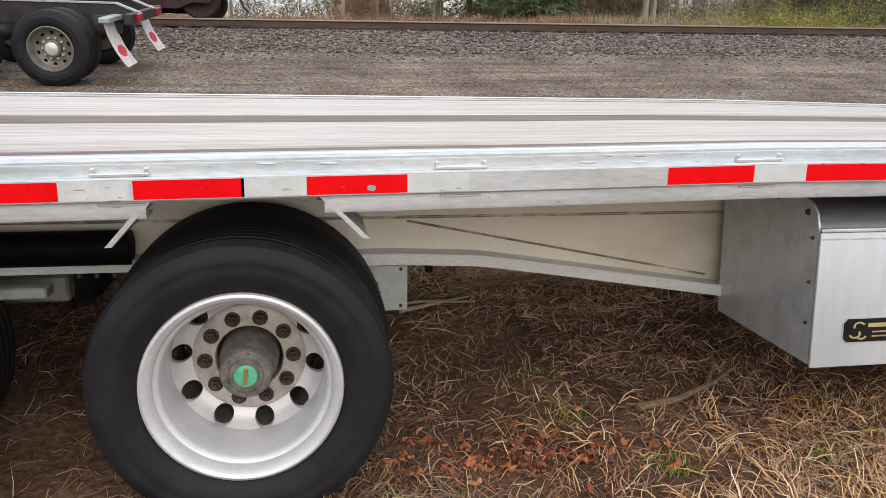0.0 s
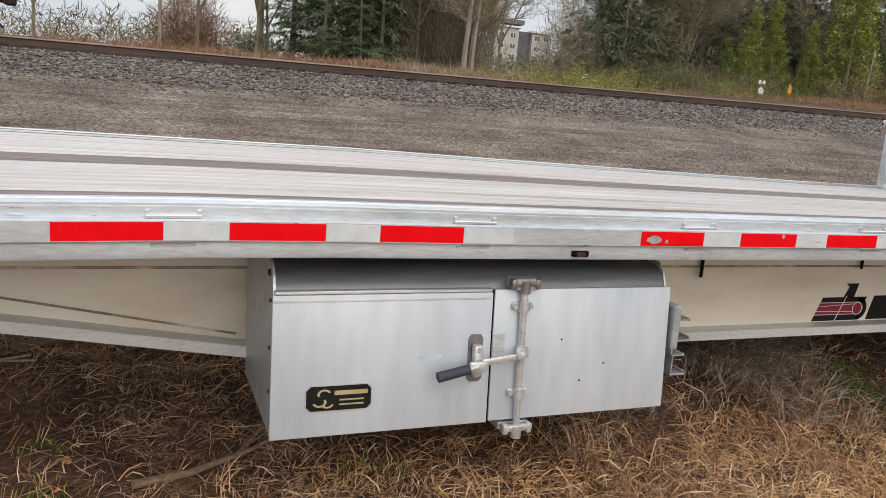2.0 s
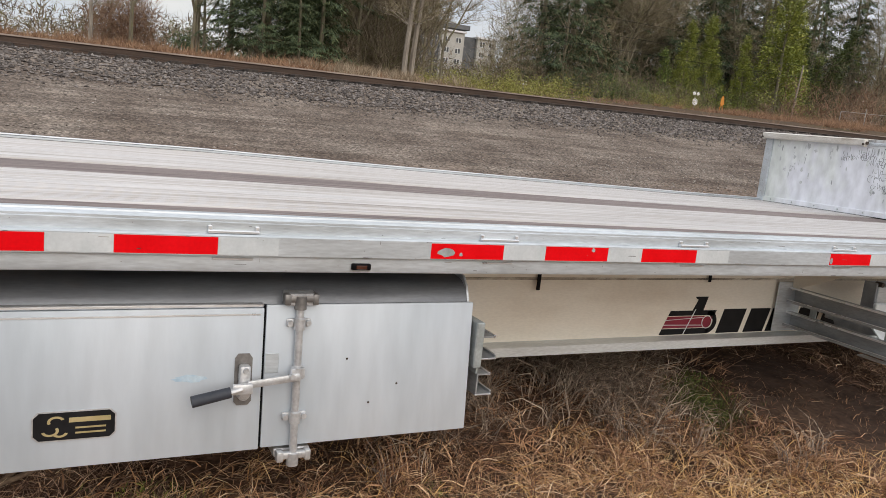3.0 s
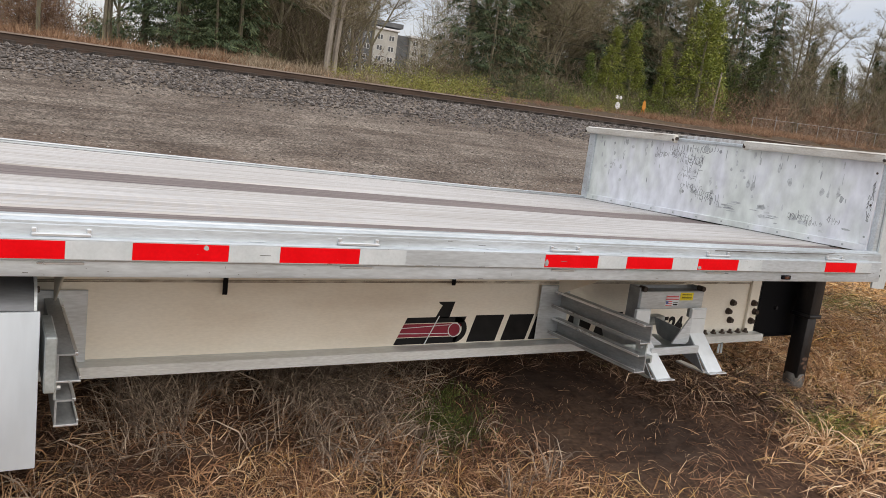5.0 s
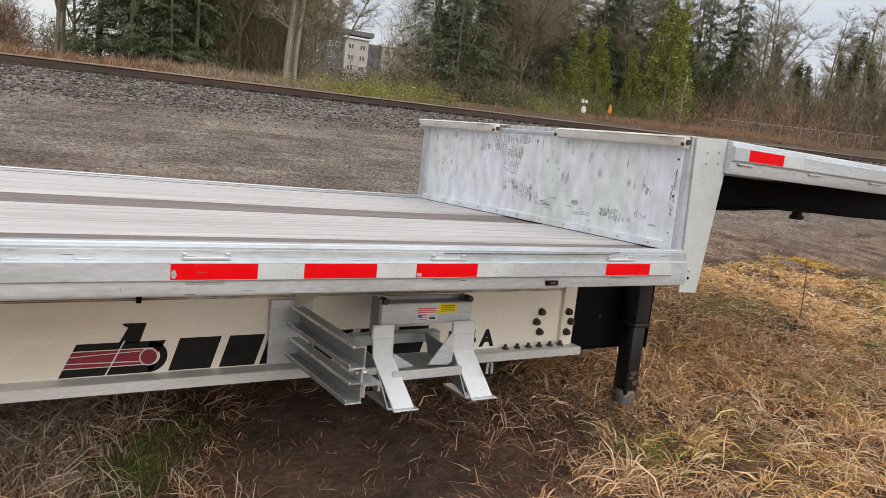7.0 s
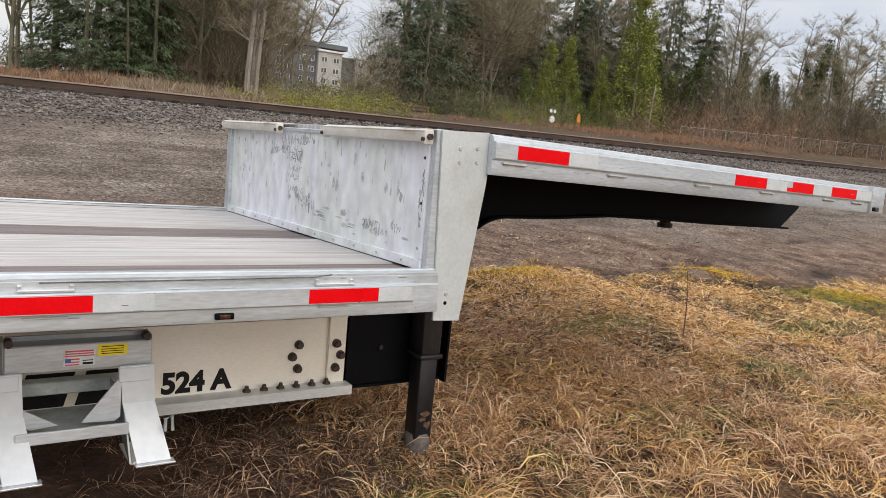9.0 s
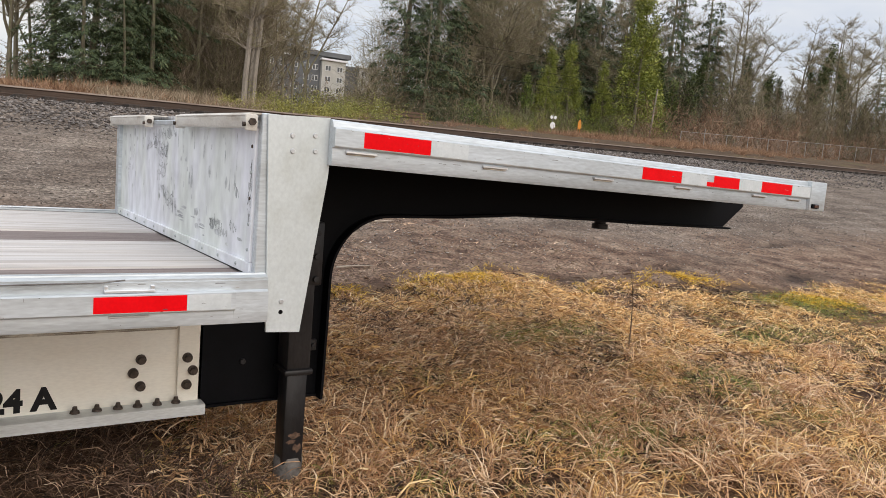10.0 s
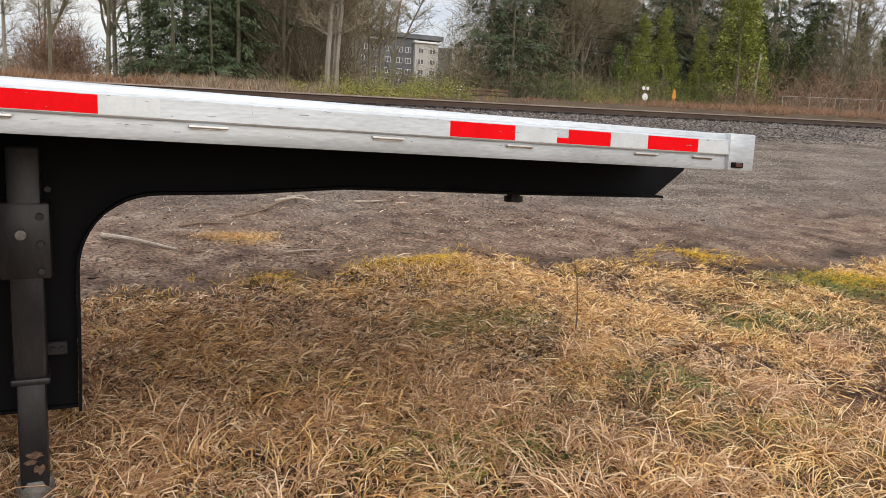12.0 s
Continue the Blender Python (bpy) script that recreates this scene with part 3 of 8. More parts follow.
def ground_material():
    m = bpy.data.materials.new("verge_and_gravel_ground")
    m.use_nodes = True
    nt = m.node_tree
    b = nt.nodes["Principled BSDF"]
    co = nt.nodes.new("ShaderNodeTexCoord")

    def noisy(scale, detail=6.0):
        n = nt.nodes.new("ShaderNodeTexNoise")
        n.inputs["Scale"].default_value, n.inputs["Detail"].default_value = scale, detail
        nt.links.new(co.outputs["Object"], n.inputs["Vector"])
        return n.outputs["Fac"]

    def stops(fac, st):
        r = ramp(nt, st)
        nt.links.new(fac, r.inputs["Fac"])
        return r.outputs["Color"]

    def mix(fac, a, c, kind="MIX"):
        x = nt.nodes.new("ShaderNodeMix")
        x.data_type, x.blend_type = "RGBA", kind
        if isinstance(fac, float):
            x.inputs["Factor"].default_value = fac
        else:
            nt.links.new(fac, x.inputs["Factor"])
        nt.links.new(a, x.inputs[6])
        nt.links.new(c, x.inputs[7])
        return x.outputs[2]

    soil = stops(noisy(2.2), [(0.3, (0.056, 0.030, 0.021)), (0.5, (0.112, 0.066, 0.045)), (0.75, (0.20, 0.130, 0.088))])
    soil = mix(1.0, soil, stops(noisy(38.0, 5), [(0.3, (0.45, 0.45, 0.45)), (0.7, (1.5, 1.42, 1.35))]), "MULTIPLY")
    straw = stops(noisy(1.6), [(0.32, (0.055, 0.031, 0.021)), (0.5, (0.135, 0.083, 0.048)), (0.72, (0.30, 0.195, 0.105))])
    straw = mix(1.0, straw, stops(noisy(60.0, 6), [(0.35, (0.35, 0.32, 0.32)), (0.65, (1.5, 1.42, 1.35))]), "MULTIPLY")
    straw = mix(1.0, straw, stops(noisy(9.0, 6), [(0.35, (0.55, 0.47, 0.45)), (0.6, (1.15, 1.15, 1.1))]), "MULTIPLY")
    gravel = stops(noisy(0.9), [(0.3, (0.098, 0.076, 0.062)), (0.5, (0.155, 0.127, 0.107)), (0.72, (0.215, 0.184, 0.158))])
    mpx = nt.nodes.new("ShaderNodeMapping")
    mpx.inputs["Scale"].default_value = (0.16, 2.2, 1.0)
    nt.links.new(co.outputs["Object"], mpx.inputs["Vector"])
    tracks = nt.nodes.new("ShaderNodeTexNoise")
    tracks.inputs["Scale"].default_value, tracks.inputs["Detail"].default_value = 1.6, 6.0
    nt.links.new(mpx.outputs["Vector"], tracks.inputs["Vector"])
    gravel = mix(1.0, gravel, stops(tracks.outputs["Fac"], [(0.36, (0.78, 0.75, 0.73)), (0.5, (1.0, 1.0, 1.0)), (0.64, (1.2, 1.2, 1.18))]), "MULTIPLY")
    vor = nt.nodes.new("ShaderNodeTexVoronoi")
    vor.inputs["Scale"].default_value = 34.0
    nt.links.new(co.outputs["Object"], vor.inputs["Vector"])
    sep = nt.nodes.new("ShaderNodeSeparateColor")
    nt.links.new(vor.outputs["Color"], sep.inputs["Color"])
    gravel = mix(1.0, gravel, stops(sep.outputs["Red"], [(0.0, (0.5, 0.48, 0.45)), (0.5, (0.98, 0.97, 0.95)), (1.0, (1.9, 1.85, 1.8))]), "MULTIPLY")
    far = stops(noisy(0.5), [(0.3, (0.06, 0.038, 0.024)), (0.55, (0.11, 0.072, 0.042)), (0.75, (0.10, 0.085, 0.034))])
    at = nt.nodes.new("ShaderNodeAttribute")
    at.attribute_name = "cover"
    ch = nt.nodes.new("ShaderNodeSeparateColor")
    nt.links.new(at.outputs["Color"], ch.inputs["Color"])
    earth = stops(noisy(3.4, 9), [(0.32, (0.078, 0.048, 0.037)), (0.45, (0.165, 0.108, 0.080)), (0.56, (0.215, 0.150, 0.112)), (0.72, (0.33, 0.25, 0.19))])
    earth = mix(1.0, earth, stops(noisy(34.0, 9), [(0.34, (0.40, 0.38, 0.37)), (0.5, (1.0, 0.98, 0.96)), (0.66, (1.7, 1.62, 1.5))]), "MULTIPLY")
    gravel = mix(at.outputs["Alpha"], gravel, earth)
    c = mix(ch.outputs["Green"], soil, straw)
    c = mix(ch.outputs["Red"], c, gravel)
    c = mix(ch.outputs["Blue"], c, far)
    at2 = nt.nodes.new("ShaderNodeAttribute")
    at2.attribute_name = "mud"
    c = mix(at2.outputs["Fac"], c, stops(noisy(9.0), [(0.3, (0.032, 0.021, 0.016)), (0.7, (0.088, 0.059, 0.045))]))
    nt.links.new(c, b.inputs["Base Color"])
    b.inputs["Roughness"].default_value = 0.95
    b.inputs["Specular IOR Level"].default_value = 0.2
    bp = nt.nodes.new("ShaderNodeBump")
    bp.inputs["Strength"].default_value, bp.inputs["Distance"].default_value = 0.6, 0.03
    nt.links.new(noisy(22.0, 6), bp.inputs["Height"])
    nt.links.new(bp.outputs["Normal"], b.inputs["Normal"])
    return m


gme.materials.append(ground_material())
ground = tagged(new("ground", gme), "brown grassy verge rising to a grey gravel lot", "ground", "", "structure")

# ---- the flatbed trailer ----
NOSE_UP = pose(4, 0, 0, 0, -0.315, 0) @ pose(-4, 0, 0)
trailer = thing("flatbed_trailer", "silver aluminium step deck flatbed trailer parked on brown grass", "trailer", NOSE_UP)
REAR, STEP, NOSE = -3.2, 7.36, 10.72
WIDE = 2.59


def mirrored(pts):
    return [(WIDE - y, z) for y, z in pts]


# side rails of the low deck
rail_outline = [(0.10, 1.150), (0.10, 1.167), (0.058, 1.169), (0.056, 1.164), (0.046, 1.164), (0.040, 1.160), (0.033, 1.157), (0.033, 1.150), (0.030, 1.148), (0.030, 1.117), (0.005, 1.117), (0.0, 1.113),
                (0.0, 1.056), (0.005, 1.051), (0.022, 1.049), (0.018, 1.012), (0.020, 1.003), (0.10, 1.003), (0.10, 1.012), (0.045, 1.020), (0.045, 1.140)]
cut_outline = rail_outline[:13] + [(0.005, 1.051), (0.045, 1.049), (0.045, 1.140)]
flat_outline = rail_outline[:9] + [(0.030, 1.117), (0.020, 1.110), (0.020, 1.049)] + rail_outline[15:]
CUT_A, CUT_B = -0.335, 0.140
for a, b, shape in ((REAR, CUT_A, rail_outline), (CUT_A, CUT_B, cut_outline), (CUT_B, 7.275, rail_outline), (7.275, 7.395, flat_outline)):
    part("side_rail", prism(fresh(), shape, a, b), "alu", trailer)
part("side_rail", prism(fresh(), mirrored(rail_outline), REAR, 7.395), "alu", trailer)


def tapes(zone, lo, hi, y, slope=0.0, x0=0.0):
    """Red and white reflective strips along a rail."""
    for colour, a, b in zone:
        bm = box(fresh(), (a, y - 0.0012, lo), (b, y + 0.0005, hi))
        for v in bm.verts:
            v.co.z += slope * (v.co.x - x0)
        part("reflective_tape", bm, "red_tape" if colour == "r" else "white_tape", trailer, "red reflective tape" if colour == "r" else "white reflective tape", 0)


low_reds = [-2.19, -1.738, -1.28, -0.824, -0.360, 0.093, 1.149, 1.602, 2.048, 3.010, 3.462, 3.903, 4.979, 5.419, 5.863, 6.838]
zone = []
for i, a in enumerate(low_reds):
    zone.append(("r", a, a + (0.286 if i == 4 else 0.277)))
    nxt = low_reds[i + 1] if i + 1 < len(low_reds) else 7.26
    zone.append(("w", a + 0.278, min(nxt - 0.001, a + 0.277 + 0.178)))
tapes(zone, 1.0585, 1.1095, 0.0)

# lugs, slots and marks on the low rail
for i in range(46):
    x = -0.75 + i * 0.183 + 0.012 * math.sin(i * 2.3)
    if x > 7.2:
        break
    if i % 5 == 2:
        bm = fresh()
        box(bm, (x - 0.075, 0.012, 1.118), (x + 0.075, 0.030, 1.127), 0.002)
        box(bm, (x - 0.075, 0.020, 1.127), (x - 0.062, 0.030, 1.140), 0.002)
        box(bm, (x + 0.062, 0.020, 1.127), (x + 0.075, 0.030, 1.140), 0.002)
        part("stake_pocket", bm, "alu_bright", trailer)
        part("rail_slot", box(fresh(), (x - 0.06, 0.014, 1.039), (x + 0.06, 0.022, 1.046), 0.002), "alu_bright", trailer)
    elif i % 5 in (0, 4):
        b2 = fresh()
        bmesh.ops.create_icosphere(b2, subdivisions=2, radius=0.5, matrix=Matrix.Translation((x, 0.029, 1.119)) @ Matrix.Diagonal((0.055, 0.010, 0.007, 1)))
        part("weld_bead", b2, "alu", trailer)
# nicks, scratches and stains along the rails
rs = random.Random(29)


def nicks(n, x0, x1, faces, slope=0.0, xs=0.0):
    bm = fresh()
    for k in range(n):
        y, za, zb = rs.choice(faces)
        x, z = rs.uniform(x0, x1), rs.uniform(za, zb)
        ln, h = rs.choice((0.003, 0.004, 0.006, 0.012, 0.03)) * rs.uniform(0.6, 1.4), rs.uniform(0.0007, 0.0022)
        if rs.random() < 0.2:
            ln, h = h, ln * 0.3
        z = min(z, zb - h)
        t = slope * (x - xs)
        k = rs.uniform(-0.4, 0.4) * h
        q = [bm.verts.new(p) for p in ((x, y, z + t), (x + ln, y, z + t + k), (x + ln * 0.9, y, z + h + t + k), (x + ln * 0.1, y, z + h + t))]
        bm.faces.new(q)
    return bm


tagged(part("scratch", nicks(250, -1.6, 7.3, ((-0.0022, 1.057, 1.112), (0.0292, 1.120, 1.146), (0.0175, 1.006, 1.045), (-0.0022, 1.108, 1.113), (-0.0022, 1.055, 1.059))), "scratch", trailer, "dark nicks and scratches", 0), kind="stuff")
for x in (2.775, 6.545):
    lamp = part("marker_lamp", box(fresh(), (x - 0.032, 0.006, 1.014), (x + 0.032, 0.022, 1.035), 0.004, 2), "black", trailer, "small dark marker lamp")
    part("lens", box(fresh(), (x - 0.018, 0.003, 1.018), (x + 0.018, 0.007, 1.031), 0.002), "amber", lamp)
for x0, x1, z0, z1 in ((0.255, 0.285, 1.062, 1.085), (3.03, 3.10, 1.061, 1.100), (3.115, 3.13, 1.066, 1.082), (4.979, 5.000, 1.0583, 1.092), (5.86, 5.892, 1.0583, 1.078), (3.66, 3.68, 1.09, 1.1097), (0.02, 0.05, 1.07, 1.081)):
    bm = fresh()
    ring = [((x0 + x1) / 2 + (x1 - x0) / 2 * math.cos(a) * rs.uniform(0.6, 1.1), -0.0016, (z0 + z1) / 2 + (z1 - z0) / 2 * math.sin(a) * rs.uniform(0.6, 1.0)) for a in [2 * math.pi * q / 11 for q in range(11)]]
    bm.faces.new([bm.verts.new(p) for p in ring])
    part("tape_scrape", bm, "galv", trailer, "bare worn patch in the tape", 0)
# a loose strip of edge trim lying along the rail near the step
part("edge_trim", pipe(fresh(), [(6.0, 0.028, 1.146), (6.5, 0.026, 1.147), (6.86, 0.022, 1.150), (6.93, 0.020, 1.158)], 0.0024), "hub", trailer, "thin dark bent rod")

# deck floor: ridged aluminium planks with two bands of timber let in
def plank_outline(a, b, top=1.155, ridge=0.008, pitch=0.026):
    pts = [(a, 1.128), (b, 1.128), (b, top - ridge)]
    n = max(2, int(round((b - a) / pitch)))
    w = (b - a) / n
    for k in range(n, 0, -1):
        y1 = a + k * w
        pts += [(y1 - 0.003, top - ridge), (y1 - 0.0045, top), (y1 - w + 0.0075, top), (y1 - w + 0.006, top - ridge)]
    pts.append((a, top - ridge))
    return pts


planks = [(0.102, 0.146)] + [(0.306 + i * 0.2555, 0.306 + (i + 1) * 0.2555 - 0.003) for i in range(3)] + [(1.452 + i * 0.2595, 1.452 + (i + 1) * 0.2595 - 0.003) for i in range(4)]
for a, b in planks:
    part("deck_plank", prism(fresh(), plank_outline(a, b), REAR, STEP + 0.02), "alu_deck", trailer, "", 0)
for a, b in ((0.147, 0.225), (0.227, 0.304), (1.074, 1.197), (1.199, 1.323), (1.325, 1.449)):
    part("timber_strip", box(fresh(), (REAR, a, 1.120), (STEP + 0.02, b, 1.150), 0.003), "wood", trailer, "weathered grey timber nailing strip")

# crossmembers under the deck
for i in range(18):
    x = REAR + 0.35 + i * 0.60
    bm = fresh()
    box(bm, (x - 0.003, 0.11, 1.02), (x + 0.003, WIDE - 0.11, 1.127))
    box(bm, (x - 0.03, 0.11, 1.016), (x + 0.03, WIDE - 0.11, 1.022))
    part("crossmember", bm, "alu_web", trailer, "", 0)

# main beams
def beam_bottom(x):
    knots = ((-3.2, 0.655), (0.42, 0.655), (0.74, 0.640), (1.08, 0.590), (1.40, 0.540), (1.74, 0.487), (1.95, 0.468), (7.39, 0.462))
    for (a, za), (b, zb) in zip(knots, knots[1:]):
        if x <= b:
            return za + (zb - za) * (x - a) / (b - a)
    return knots[-1][1]


def main_beam(flip):
    s = (lambda y: WIDE - y) if flip else (lambda y: y)
    xs = [-3.2, -1, 0.42] + [0.42 + 0.06 * k for k in range(1, 28)] + [2.3, 4, 6, 7.385]
    web_pts = [(x, beam_bottom(x) + 0.02) for x in xs] + [(7.385, 1.0), (-3.2, 1.0)]
    web = part("beam_web", prism(fresh(), web_pts, s(0.742), s(0.752), "y"), "alu_web", trailer)
    for lip, y0, y1, z0, z1 in ((0, 0.6585, 0.82, 0.001, 0.012), (1, 0.650, 0.658, 0.0, 0.044), (2, 0.659, 0.742, 0.036, 0.044)):
        bm = fresh()
        prism(bm, [(x, beam_bottom(x) + z0) for x in xs] + [(x, beam_bottom(x) + z1) for x in xs[::-1]], s(y0), s(y1), "y")
        part("beam_flange", bm, "flange", trailer)
    bm = box(fresh(), (-3.2, min(s(0.680), s(0.83)), 0.985), (7.385, max(s(0.680), s(0.83)), 1.002))
    part("beam_flange", bm, "flange", trailer)
    part("weld_seam", box(fresh(), (-3.2, min(s(0.7385), s(0.742)), 0.8145), (7.28, max(s(0.7385), s(0.742)), 0.8215), 0.001), "stain_and_shade", trailer)
    part("beam_cap", box(fresh(), (-3.2, min(s(0.729), s(0.742)), 0.822), (7.28, max(s(0.729), s(0.742)), 0.984), 0.003), "alu_web", trailer)
    part("weld_seam", box(fresh(), (-3.2, min(s(0.7275), s(0.7285)), 0.824), (7.28, max(s(0.7275), s(0.7285)), 0.8285)), "stain_and_shade", trailer)
    bm = fresh()
    rod(bm, (0.46, s(0.741), 0.806), (1.72, s(0.741), 0.555), 0.005, 0.005, 6)
    part("weld_seam", bm, "stain_and_shade", trailer)
    return web


main_beam(False)
main_beam(True)
part("splice_plate", box(fresh(), (7.285, 0.722, 0.50), (7.385, 0.742, 0.985), 0.002), "alu_web", trailer)


def bolt(x, y, z, r=0.017, deep=0.014, mat="nut", axis="y"):
    bm = fresh()
    if axis == "y":
        rod(bm, (x, y, z), (x, y - deep, z), r * 1.25, r * 1.15, 16)
        rod(bm, (x, y - deep, z), (x, y - deep * 2, z), r, r * 0.9, 6)
    else:
        rod(bm, (x, y, z), (x, y, z + deep), r * 1.3, r * 1.1, 12)
        rod(bm, (x, y, z + deep), (x, y, z + deep * 2.6), r * 0.75, r * 0.55, 8)
    return part("bolt", bm, mat, trailer)


for x, z in ((7.14, 0.695), (7.111, 0.640), (7.14, 0.582)):
    bolt(x, 0.741, z)
for x, z in ((7.322, 0.695), (7.346, 0.638), (7.322, 0.578)):
    bolt(x, 0.722, z)
for x in (6.893, 6.973, 7.051, 7.126, 7.203, 7.278):
    bolt(x, 0.708, 0.506, 0.015, 0.010, "nut", "z")

# straps hanging over the web
for x, z in ((3.936, 0.768), (5.030, 0.812)):
    part("strap", box(fresh(), (x - 0.010, 0.712, z), (x + 0.010, 0.717, 0.985), 0.001), "black", trailer, "black hanging strap end")

# painted mark: stripes, stem, ring and slanting blocks of the maker's sign
def slab(pts, mat, y=0.7412, parent=trailer, name="painted_mark"):
    return part(name, prism(fresh(), pts, y, y - 0.0012, "y"), mat, parent, "", 0)


def slant(x0, x1, z0, z1, k=0.42, zb=0.52):
    return [(x0 + k * (z0 - zb), z0), (x1 + k * (z0 - zb), z0), (x1 + k * (z1 - zb), z1), (x0 + k * (z1 - zb), z1)]


K = 0.455
slab(slant(4.757, 5.10, 0.513, 0.545, K), "ink")
slab(slant(4.757, 5.085, 0.549, 0.613, K), "maroon")
slab([(4.776, 0.566), (5.052, 0.560), (5.052, 0.5635), (4.777, 0.570)], "white", 0.7398)
slab([(4.784, 0.592), (5.052, 0.604), (5.052, 0.607), (4.785, 0.595)], "white", 0.7398)
slab(slant(4.757, 5.09, 0.617, 0.645, K), "ink")
slab([(4.966, 0.640), (5.045, 0.640), (5.070, 0.722), (4.976, 0.722), (4.985, 0.712), (5.000, 0.704)], "ink")
ring = []
for k in range(17):
    a = -math.pi / 2 + math.pi * k / 16
    ring.append((5.085 + 0.072 * math.cos(a), 0.579 + 0.066 * math.sin(a)))
for k in range(17):
    a = math.pi / 2 - math.pi * k / 16
    ring.append((5.080 + 0.048 * math.cos(a), 0.579 + 0.040 * math.sin(a)))
slab(ring, "ink")
slab([(5.083 + 0.037 * math.cos(2 * math.pi * k / 24), 0.579 + 0.037 * math.sin(2 * math.pi * k / 24)) for k in range(24)], "white", 0.7400)
slab([(5.083 + 0.032 * math.cos(2 * math.pi * k / 24), 0.579 + 0.032 * math.sin(2 * math.pi * k / 24)) for k in range(24)], "maroon", 0.7396)
slab(slant(4.922, 4.928, 0.513, 0.652, 0.48), "white", 0.7390)
for a, b in ((5.165, 5.338), (5.374, 5.530), (5.552, 5.74), (5.78, 5.96), (6.00, 6.17), (6.21, 6.38)):
    slab(slant(a, b, 0.513, 0.650, 0.30), "ink")


def lettering(text, size, m, mat, parent, name="lettering", thick=0.001):
    cu = bpy.data.curves.new(name, "FONT")
    cu.body, cu.size, cu.extrude, cu.offset = text, size, thick, size * 0.045
    tmp = bpy.data.objects.new("tmp", cu)
    scene.collection.objects.link(tmp)
    me = bpy.data.meshes.new_from_object(tmp.evaluated_get(bpy.context.evaluated_depsgraph_get()))
    bpy.data.objects.remove(tmp)
    me.materials.clear()
    me.materials.append(M[mat])
    ob = new(name, me)
    ob.parent = parent
    ob.matrix_local = m
    return ob


lettering("524 A", 0.122, pose(6.535, 0.7405, 0.524, 90, 0, 0) @ Matrix.Diagonal((0.98, 1, 1, 1)), "ink", trailer)


# ---- wheels ----
def wheel(m, parent, name="wheel", r=0.458, rust="wheel_disc", w=0.27):
    """A dished disc wheel whose outer face looks to -y at y = 0, with its tyre."""
    bm = fresh()
    # the rim's well and dished disc
    lathe(bm, [(0.292, 0.002), (0.300, 0.006), (0.303, 0.018), (0.296, 0.026), (0.286, 0.022), (0.280, 0.030), (0.270, 0.062), (0.262, 0.082), (0.258, 0.150),
               (0.272, 0.185), (0.285, 0.22), (0.300, 0.262), (0.303, 0.270), (0.296, 0.266), (0.262, 0.262), (0.2455, 0.255), (0.2455, 0.120), (0.249, 0.112), (0.250, 0.070), (0.258, 0.056), (0.266, 0.050), (0.270, 0.026), (0.280, 0.012), (0.286, 0.004)], 64, True)
    rim = part(name, bm, "alu_wheel", parent)
    rim.matrix_local = m
    # disc with hand holes: a ring of panels round ten openings
    n, bm = 10, fresh()
    inner, outer, yi, yo = 0.178, 0.250, 0.282, 0.232
    rr, hole = 0.216, 0.0325
    for k in range(n):
        a0, a1 = 2 * math.pi * (k - 0.5) / n, 2 * math.pi * (k + 0.5) / n
        am = (a0 + a1) / 2
        circ = []
        q = 16
        for j in range(q):
            t = 2 * math.pi * j / q
            rad, tang = rr + hole * math.cos(t), hole * math.sin(t)
            circ.append((rad, am + tang / rr))
        border = []
        for j in range(q):
            t = 2 * math.pi * j / q
            u, v = math.cos(t), math.sin(t)
            s = max(abs(u), abs(v))
            u, v = u / s, v / s
            border.append((lerp(inner, outer, (u + 1) / 2), lerp(a0, a1, (v + 1) / 2)))

        def P(rad, ang, back=0.0):
            f = (rad - inner) / (outer - inner)
            y = lerp(yi, yo, f * f) + back
            return bm.verts.new((rad * math.cos(ang), y, rad * math.sin(ang)))
        vo, vi = [P(*p) for p in border], [P(*p) for p in circ]
        vb = [P(p[0], p[1], 0.022) for p in circ]
        for j in range(q):
            jj = (j + 1) % q
            bm.faces.new((vo[j], vo[jj], vi[jj], vi[j]))
            bm.faces.new((vi[j], vi[jj], vb[jj], vb[j]))
    bmesh.ops.remove_doubles(bm, verts=bm.verts[:], dist=0.0006)
    part("disc", bm, "alu_wheel", rim)
    bm = fresh()
    lathe(bm, [(0.108, 0.325), (0.108, 0.278), (0.112, 0.272), (0.172, 0.272), (0.184, 0.278), (0.188, 0.292), (0.188, 0.325)], 48)
    part("mounting_face", bm, rust, rim, "rust-tinged wheel mounting face")
    part("brake_drum", lathe(fresh(), [(0.0, 0.330), (0.205, 0.330), (0.212, 0.345), (0.212, 0.46), (0.0, 0.46)], 40), "black_dull", rim)
    for k in range(10):
        a = 2 * math.pi * (k + 0.25) / 10
        x, z = 0.1435 * math.cos(a), 0.1435 * math.sin(a)
        bm = fresh()
        rod(bm, (x, 0.272, z), (x, 0.266, z), 0.0255, 0.0255, 16)
        rod(bm, (x, 0.266, z), (x, 0.248, z), 0.019, 0.018, 6)
        rod(bm, (x, 0.248, z), (x, 0.238, z), 0.010, 0.009, 8)
        part("wheel_nut", bm, "nut", rim)
    bm = fresh()
    lathe(bm, [(0.098, 0.34), (0.096, 0.255), (0.092, 0.235), (0.087, 0.222), (0.083, 0.138), (0.076, 0.128), (0.056, 0.124), (0.052, 0.116), (0.0, 0.116)], 40)
    hub_part = part("hub", bm, "hub", rim, "dusty grey cast wheel hub")
